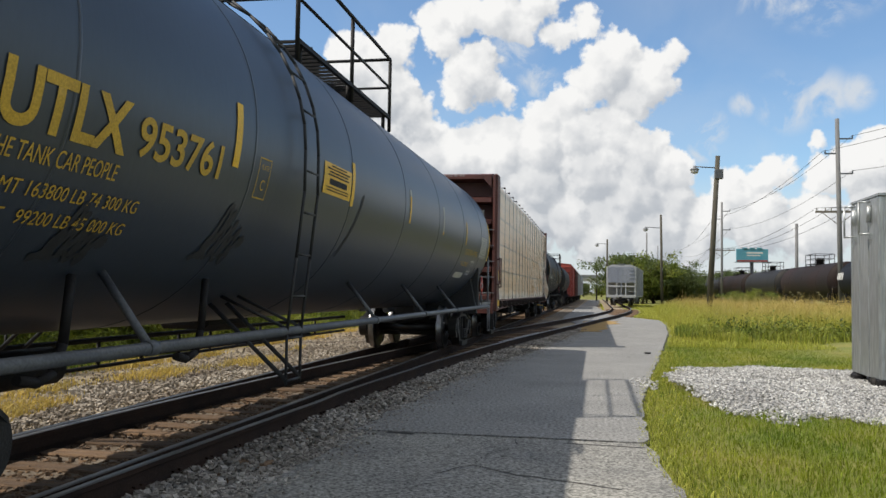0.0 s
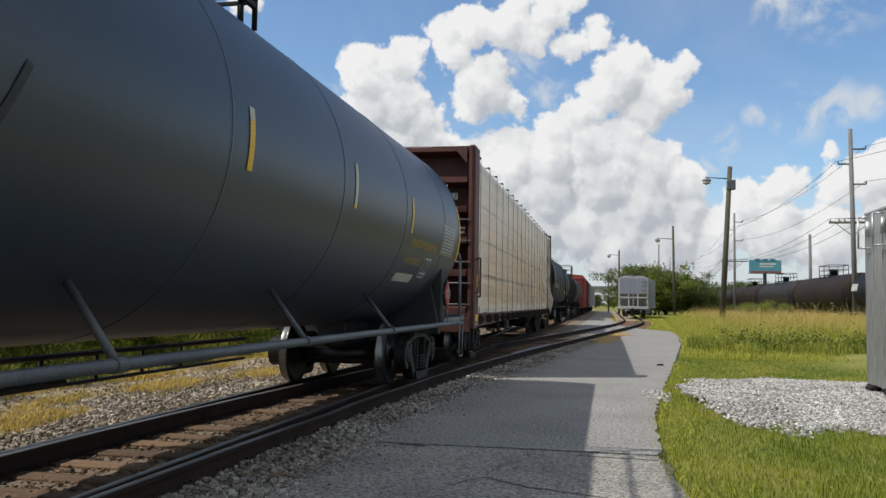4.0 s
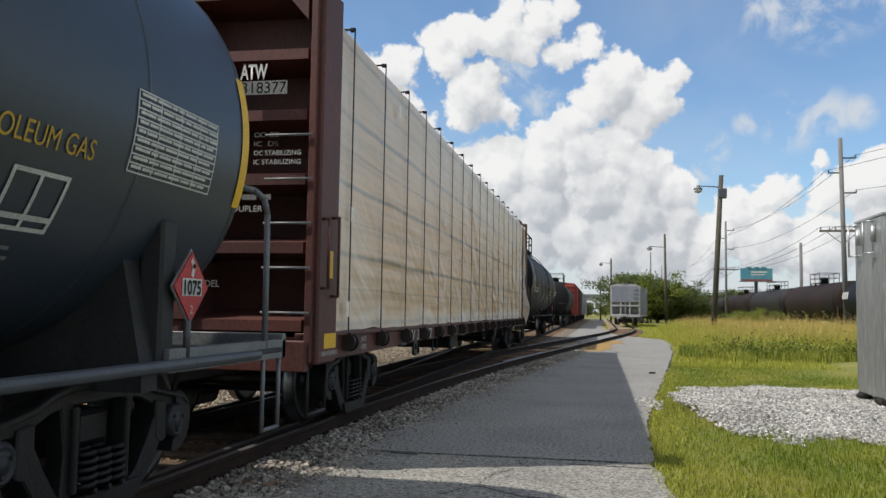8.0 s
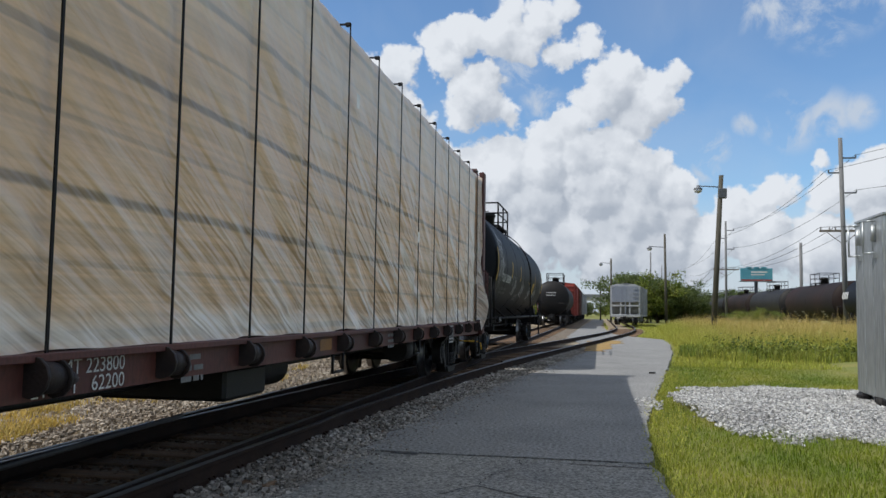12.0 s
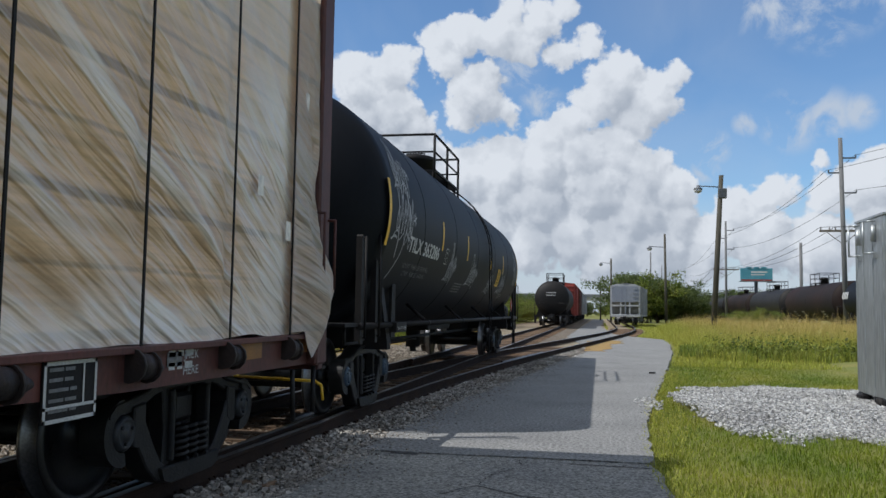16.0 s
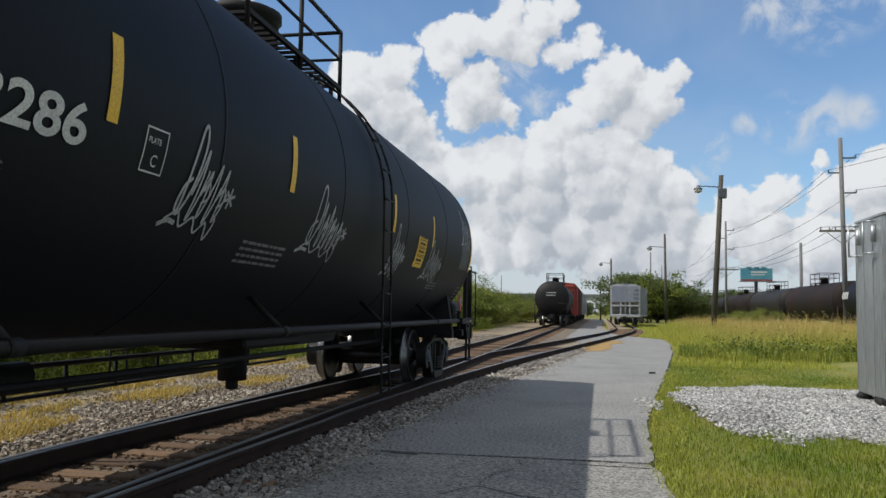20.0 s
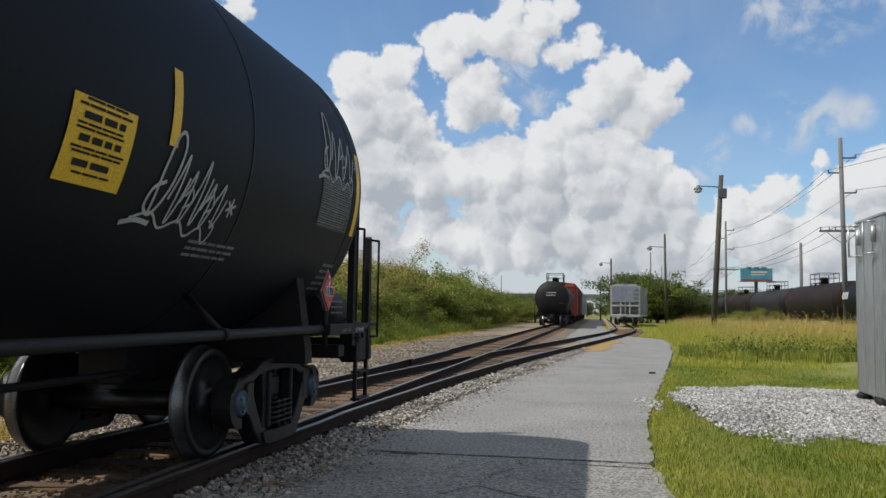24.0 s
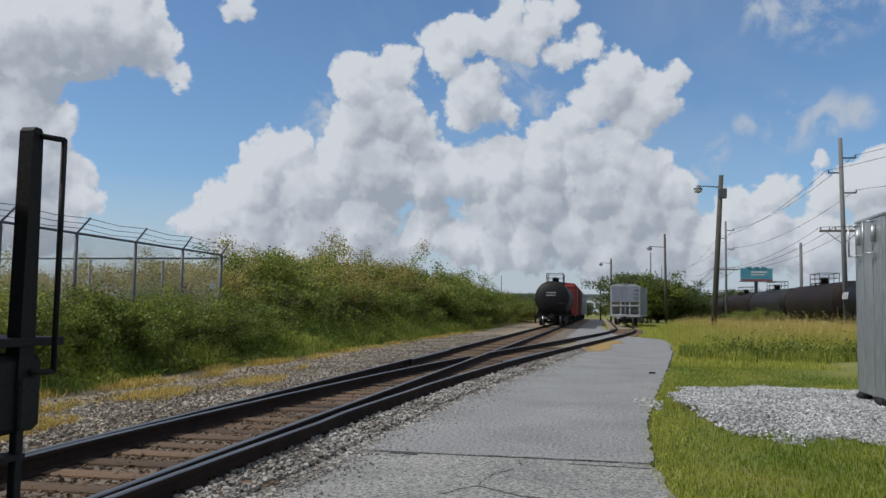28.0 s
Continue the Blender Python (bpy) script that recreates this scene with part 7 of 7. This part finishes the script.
def bushes():
    rng = random.Random(17)
    kinds = [("bush", "dense mid-green leafy bush behind the track bed", shrub_meshes(1, 3.2, 2.3, 15000, 0.052, M_LEAF, 11, 0.08)),
             ("bush", "dark green spreading bush behind the track bed", shrub_meshes(2, 2.8, 2.6, 15000, 0.056, M_LEAF2, 11, 0.08)),
             ("small_tree", "slender olive tree going to seed above the bushes", shrub_meshes(3, 4.1, 2.1, 7500, 0.048, M_LEAF3, 10, 0.45)),
             ("bush", "dense mid-green leafy bush behind the track bed", shrub_meshes(4, 3.5, 2.2, 10500, 0.055, M_LEAF2, 10, 0.25))]
    y = 8.0
    while y < 125:
        for row, x in enumerate((-12.6, -14.8, -17.5)):
            if y < 26.5 and row == 0:
                k, h = rng.choice((0, 1)), 0.40
            else:
                k, h = rng.choice((0, 1, 2, 2, 2, 3)) if y < 50 else rng.choice((0, 1, 1, 3)), 1.0
            if y < 29 and row > 0:
                h = 0.62 if y < 26 else 0.8
            if y < 13 and row < 2:
                h = 0.4
            grow = 1.0 + max(0, min(y - 30, 30)) * 0.006 - max(0, y - 75) * 0.006
            s = h * rng.uniform(0.62, 1.06) * grow
            name, label, me = kinds[k]
            plant(name, label, "tree" if name == "small_tree" else "bush", "hedge of bushes", me, x + rng.uniform(-0.6, 0.6) + max(0, y - 50) * 0.035, y + rng.uniform(-0.7, 0.7), 0.1,
                  (s * 1.15, s * 1.15, s), rng.uniform(0, 360))
        y += 2.1 + max(0, y - 30) * 0.02
    # a lower dense row before the fence
    y = 6.5
    while y < 25:
        name, label, me = kinds[rng.choice((0, 1, 1))]
        s = rng.uniform(0.40, 0.60)
        plant(name, "low dense green bush growing through the fence", "bush", "bushes at the fence", me, -10.75 + rng.uniform(-0.4, 0.4), y, 0.0, (s * 1.1, s * 1.1, s), rng.uniform(0, 360))
        y += 1.15
    # far trees
    big = [shrub_meshes(31, 5.8, 5.0, 15000, 0.13, M_FARTREE, 9, 0.14), shrub_meshes(32, 5.0, 4.2, 13000, 0.13, M_LEAF2, 9, 0.12)]
    spots = [(4.6, 124, 1.15), (6.4, 122, 1.2), (8.3, 124, 1.05), (10.6, 128, 0.85), (12.4, 126, 0.85), (13.8, 130, 0.66), (7.0, 150, 1.0), (12, 170, 0.8), (25.0, 160, 0.95), (27.5, 165, 0.9),
             (26, 155, 0.9), (30, 165, 0.9), (34, 160, 1.0), (-12, 180, 0.8), (-16, 165, 0.8), (6, 230, 1.1), (-4, 295, 0.8), (2, 295, 0.8), (8, 285, 1.3), (14, 280, 1.2), (-12, 285, 1.3), (40, 180, 1.0), (48, 190, 1.1)]
    for k, (x, y, s) in enumerate(spots):
        plant("tree", "broad dark green tree in the distance", "tree", "far trees", big[k % 2], x, y, -0.1, (s, s, s), 47 * k)
    # a palm-like shrub before the tank cars
    plant("shrub", "dark shrub growing against the row of tank cars", "bush", "", kinds[1][2], 12.0, 69.0, 0, (0.85, 0.85, 0.62), 30)


bushes()


def blades(name, label, material, xy, h, w, seed, z=-0.05, bend=0.45):
    """Grass as bent, pointed blades, joined into one object."""
    rng = np.random.RandomState(seed)
    n = len(xy)
    a = rng.uniform(0, 2 * math.pi, n)
    side = np.stack([np.cos(a), np.sin(a), np.zeros(n)], 1)
    way = np.stack([-np.sin(a), np.cos(a), np.zeros(n)], 1)
    hh = (h * rng.uniform(0.55, 1.35, n))[:, None]
    ww = w * rng.uniform(0.7, 1.3, n)[:, None]
    lean = bend * rng.uniform(0.2, 1.3, n)[:, None]
    root = np.concatenate([xy, np.full((n, 1), z)], 1)
    up = np.array([[0, 0, 1.0]])
    mid = root + up * hh * 0.6 + way * hh * lean * 0.3
    tip = root + up * hh * (1.0 - 0.2 * lean) + way * hh * lean
    v = np.empty((n, 5, 3))
    v[:, 0], v[:, 1], v[:, 2], v[:, 3], v[:, 4] = root - side * ww, root + side * ww, mid + side * ww * 0.75, mid - side * ww * 0.75, tip
    me = bpy.data.meshes.new(name)
    b = 5 * np.arange(n)[:, None]
    quad = (b + np.array([[0, 1, 2, 3]])).tolist()
    tri = (b + np.array([[3, 2, 4]])).tolist()
    me.from_pydata(v.reshape(-1, 3).tolist(), [], quad + tri)
    me.materials.append(material)
    return tagged(new(name, me), label, "grass", kind="stuff")


def scatter(rng, n, x0, x1, y0, y1, power=1.0):
    """Points in a strip, thicker towards y0."""
    u = rng.uniform(0, 1, n) ** power
    return np.stack([rng.uniform(0, 1, n) * (np.full(n, x1) - x0) + x0, y0 + (y1 - y0) * u], 1)


def right_edge(y):
    p = np.array(NEAR_R + ROAD_R[1:9])
    return np.interp(y, p[:, 1], p[:, 0])


def in_gravel(x, y):
    """Inside the pale gravel patch."""
    low = np.interp(x, [0.9, 1.25, 1.5, 1.85, 2.4, 3.3, 6.5], [14.4, 13.6, 11.8, 11.0, 10.8, 10.6, 10.2])
    high = np.interp(x, [0.9, 1.2, 2.0, 3.2, 4.3, 4.8, 6.5], [14.6, 15.0, 16.4, 17.8, 17.6, 17.0, 17.0])
    wob = 0.30 * np.sin(3.1 * x + 1.7 * y) + 0.25 * np.sin(7.3 * x - 4.1 * y) + 0.18 * np.sin(17.0 * x + 9.0 * y)
    return (x > 1.22) & (y > low + wob) & (y < high + wob) & (x < 6.4)


def grasses():
    rng = np.random.RandomState(9)
    xy = scatter(rng, 330000, 0.3, 13.5, 4.2, 29.5, 1.7)
    keep = (xy[:, 0] > right_edge(xy[:, 1]) + 0.02 + 0.12 * rng.uniform(size=len(xy)) ** 2) & (~in_gravel(xy[:, 0] + rng.normal(0, 0.07, len(xy)), xy[:, 1] + rng.normal(0, 0.20, len(xy))) | (rng.uniform(size=len(xy)) < 0.03)) & (xy[:, 0] < xy[:, 1] * 0.42 + 1.5)
    blades("short_grass", "sunlit short green grass beside the road", M_GRASS, xy[keep], 0.055, 0.0035, 1, bend=0.9)
    near = xy[keep & (xy[:, 1] < 10.5) & (xy[:, 0] > 1.6)]
    blades("longer_grass", "longer green grass tufts", M_GRASS, near[::9], 0.15, 0.004, 2, bend=0.9)
    xy = scatter(rng, 42000, 0.4, 3.0, 4.5, 22.0, 1.2)
    d = xy[:, 0] - right_edge(xy[:, 1])
    blades("dry_fringe", "straw coloured dry grass fringe along the road", M_TALL, xy[(d > -0.07) & (d < 0.06 + 0.75 * rng.uniform(size=len(d)) ** 2) & ~in_gravel(xy[:, 0], xy[:, 1])], 0.07, 0.004, 3, bend=0.9)
    xy = scatter(rng, 230000, 1.8, 27.0, 26.0, 85.0, 1.7)
    front = 26.8 + 0.8 * np.sin(xy[:, 0] * 0.9) + 0.4 * np.sin(xy[:, 0] * 2.7) + 2.2 * rng.uniform(size=len(xy)) ** 2 + 0.03 * xy[:, 0]
    keep = (xy[:, 1] > front) & (xy[:, 0] > np.interp(xy[:, 1], [26, 31, 40, 48, 62, 85], [2.2, 2.85, 3.4, 3.7, 4.3, 5.5])) & (xy[:, 0] < np.minimum(xy[:, 1] * 0.42, 17.0))
    q = xy[keep]
    tall = 0.14 + 0.76 * np.clip((q[:, 1] - front[keep]) / 5.0, 0, 1) + 0.22 * np.sin(q[:, 0] * 0.55 + 0.6) * np.sin(q[:, 1] * 0.31) + 0.15 * np.sin(q[:, 0] * 1.7 + q[:, 1])
    tall = (0.75 + 0.5 * rng.uniform(size=len(tall)) ** 2) * tall * np.clip(0.35 + (q[:, 0] - np.interp(q[:, 1], [26, 31, 40, 48, 62, 85], [2.2, 2.85, 3.4, 3.7, 4.3, 5.5])) / 4.0, 0.35, 1)
    blades("tall_grass", "tall golden green grass in seed", M_TALL, xy[keep], tall, 0.007, 4, z=0.0, bend=0.45)
    blades("green_undergrowth", "green lower growth in the tall grass", M_WEED, xy[keep & (xy[:, 1] < 33)][::3], 0.35, 0.014, 5, z=0.0, bend=0.5)
    # rough grass between the branch track and the tall grass
    xy = scatter(rng, 60000, 0.5, 6.5, 22.0, 110.0, 1.3)
    edge = np.interp(xy[:, 1], [p[1] for p in ROAD_R], [p[0] for p in ROAD_R])
    keep = (xy[:, 0] > edge + 0.05 + 0.2 * rng.uniform(size=len(xy))) & (xy[:, 1] > 24) & (np.abs(xy[:, 0] - TRACK - np.array([branch(v) for v in xy[:, 1]])) > 1.5)
    blades("rough_grass", "rough green and straw grass along the road", M_TALL, xy[keep], 0.16, 0.008, 14, bend=0.7)
    # left verge: dry yellow strips, then weeds up to the bushes
    xy = scatter(rng, 105000, -9.1, -6.0, 5.0, 60.0, 1.9)
    wave = np.sin(xy[:, 1] * 0.7) * 0.25
    strip1 = np.abs(xy[:, 0] + 6.75 + wave) < 0.55 * (1 - np.clip((xy[:, 1] - 14) / 6, 0, 1))
    strip2 = np.abs(xy[:, 0] + 8.45 + wave * 0.6) < 0.42
    spotty = np.sin(xy[:, 1] * 1.9 + xy[:, 0] * 2.3) + np.sin(xy[:, 1] * 0.83 - xy[:, 0] * 4.1) + rng.normal(0, 0.6, len(xy)) > 0.45
    strip1, strip2 = strip1 & spotty, strip2 & spotty
    blades("dry_verge_grass", "dry yellow grass strips beside the track bed", M_DRY, xy[strip1 | strip2], 0.15, 0.007, 6, bend=0.8)
    xy = scatter(rng, 34000, -13.0, -8.3, 6.0, 75.0, 1.5)
    keep = xy[:, 0] < -8.8 - 0.5 * np.sin(xy[:, 1] * 0.45) - 0.4 * np.sin(xy[:, 1] * 1.3)
    q = xy[keep]
    wild = 0.28 + 0.55 * np.clip((-8.8 - q[:, 0]) / 2.2, 0, 1) + 0.28 * np.sin(q[:, 1] * 0.8) * np.sin(q[:, 0] * 1.9)
    blades("verge_weeds", "green weeds and tall grass before the bushes", M_WEED, xy[keep], wild, 0.011, 7, bend=0.6, z=0.0)




def weeds():
    """Leafy weeds before the bushes and in the tall grass, as many small leaves."""
    rng = np.random.RandomState(12)
    for name, label, mat_, n, x0, x1, y0, y1, h, size, seed in (("leafy_weeds", "bright green leafy weeds below the bushes", M_WEED, 90000, -12.6, -8.9, 7.0, 70.0, 1.25, 0.048, 50),
                                                         ("dark_weeds", "darker leafy weeds below the bushes", M_LEAF2, 80000, -12.8, -9.2, 7.0, 70.0, 1.2, 0.052, 51)):
        u = rng.uniform(size=n) ** 1.5
        y = y0 + (y1 - y0) * u
        x = rng.uniform(x0, x1, n)
        lump = 0.55 + 0.45 * np.sin(x * 2.3 + seed) * np.sin(y * 1.1 + seed) * np.cos(y * 0.37 + x) + 0.25 * np.sin(x * 5.1 + y * 3.7 + seed)
        z = h * lump * rng.uniform(size=n) ** 0.6 * np.clip((x1 - x) / 1.2, 0.15, 1)
        v, f = quads(np.stack([x, y, z], 1), size, seed)
        ob = new(name, fast_mesh(name, v, f, mat_))
        tagged(ob, label, "weeds", kind="stuff")
    n = 7000
    c = np.array([(5.9, 28.6), (7.6, 28.9), (9.2, 29.2), (4.6, 28.4)])[rng.randint(0, 4, n)] + rng.normal(size=(n, 2)) * np.array([0.6, 0.35])
    v, f = quads(np.concatenate([c, np.abs(rng.normal(0, 0.28, (n, 1)))], 1), 0.05, 60)
    tagged(new("grass_weeds", fast_mesh("grass_weeds", v, f, M_LEAF2)), "dark leafy weeds at the foot of the tall grass", "weeds", kind="stuff")


grasses()
weeds()


# ---- loose stones ----
def stones(name, label, xy, zs, size, seed, material):
    """Crushed stones: squashed eight-cornered lumps, joined into one object."""
    rng = np.random.RandomState(seed)
    n = len(xy)
    base = np.array([(-1, -1, -1), (1, -1, -1), (1, 1, -1), (-1, 1, -1), (-1, -1, 1), (1, -1, 1), (1, 1, 1), (-1, 1, 1)], float) * 0.6
    v = base[None] * rng.uniform(0.55, 1.3, (n, 8, 3))
    a, t = rng.uniform(0, 6.28, n), rng.uniform(-0.6, 0.6, n)
    c, s = np.cos(a)[:, None], np.sin(a)[:, None]
    x, y, z = v[:, :, 0], v[:, :, 1], v[:, :, 2] * 0.75
    z, x = z * np.cos(t)[:, None] + x * np.sin(t)[:, None], x * np.cos(t)[:, None] - z * np.sin(t)[:, None]
    k = size * rng.uniform(0.55, 1.5, n)[:, None]
    v = np.stack([(x * c - y * s) * k + xy[:, :1], (x * s + y * c) * k + xy[:, 1:], z * k + np.asarray(zs)[:, None]], 2)
    f = np.array([(3, 2, 1, 0), (4, 5, 6, 7), (0, 1, 5, 4), (1, 2, 6, 5), (2, 3, 7, 6), (3, 0, 4, 7)])
    faces = (8 * np.arange(n)[:, None, None] + f[None]).reshape(-1, 4)
    ob = new(name, fast_mesh(name, v.reshape(-1, 3), faces, material))
    return tagged(ob, label, "gravel", kind="stuff")


def ballast():
    rng = np.random.RandomState(4)
    n = 15000
    y = 4.0 + 30.0 * rng.uniform(size=n) ** 1.7
    right = np.interp(y, [p[1] for p in NEAR_L[1:] + ROAD_L[1:8]], [p[0] for p in NEAR_L[1:] + ROAD_L[1:8]])
    br = np.array([branch(q) for q in y])
    left = TRACK + GAUGE + 0.1 + np.maximum(br, 0.1)
    x = left + (right - left + 0.12) * rng.uniform(size=n)
    stones("ballast_stones", "grey brown crushed ballast stones between rail and road", np.stack([x, y], 1), -0.02 + 0.05 * rng.uniform(size=n) * (right - x > 0.15), 0.026, 1, M_STONE)
    n = 26000
    y = 5.0 + 45.0 * rng.uniform(size=n) ** 1.6
    x = TRACK - 2.3 + rng.normal(0, 0.75, n)
    m = (x < TRACK - GAUGE - 0.12) & (x > TRACK - 4.5)
    stones("verge_stones", "pale grey crushed stones beyond the far rail", np.stack([x, y], 1)[m], -0.02 + 0.03 * rng.uniform(size=m.sum()), 0.026, 2, M_DUSTY_STONE)
    n = 8000
    y = 4.0 + 26.0 * rng.uniform(size=n) ** 1.5
    x = TRACK + rng.uniform(-0.66, 0.66, n)
    stones("crib_stones", "brown dusty stones between the ties", np.stack([x, y], 1), -0.018 + 0.022 * rng.uniform(size=n) ** 3, 0.022, 3, M_TIE)
    n = 1500
    y = 4.5 + 24.0 * rng.uniform(size=n) ** 1.5
    x = np.interp(y, [p[1] for p in NEAR_L[1:] + ROAD_L[1:8]], [p[0] for p in NEAR_L[1:] + ROAD_L[1:8]]) + np.abs(rng.normal(0, 0.22, n))
    stones("strayed_stones", "small ballast stones strayed onto the road edge", np.stack([x, y], 1), np.full(n, 0.002), 0.013, 8, M_STONE)
    n = 62000
    x, y = rng.uniform(1.0, 6.4, n), rng.uniform(10.0, 18.4, n)
    m = in_gravel(x + rng.normal(0, 0.06, n), y + rng.normal(0, 0.14, n))
    top = 0.10 * np.clip(np.minimum((y - 11.0) / 2.0, (17.8 - y) / 2.0), 0, 1)[m]
    stones("pale_gravel", "patch of pale limestone gravel around the cabinet", np.stack([x, y], 1)[m], top - 0.03 + 0.03 * rng.uniform(size=m.sum()), 0.021, 5, M_WHITE_STONE)
    x, y = rng.normal(0.78, 0.09, 150), rng.normal(13.9, 0.5, 150)
    stones("spilled_gravel", "pale gravel spilled at the road edge", np.stack([x, y], 1), np.full(150, 0.0), 0.022, 6, M_WHITE_STONE)


ballast()


# ---- what moves ----
def motions():
    """The train rolls towards the camera's left; its wheels turn with it."""
    for ob, y in ((gas_car, 10.9), (flat_car, 32.7), (oil_car, 53.93), (loads[0], 32.7), (loads[1], 32.7)):
        walk(ob, [(0.5 * k, pose(TRACK, y - run(0.5 * k), 0)) for k in range(57)])
    for w, y in ROLLING:
        rows = []
        for k in range(141):
            t = 0.2 * k
            a = run(t) / 0.457
            rows.append((t, Matrix.Translation((0, y, AXLE)) @ Matrix.Rotation(a, 4, "X")))
        walk(w, rows)


motions()
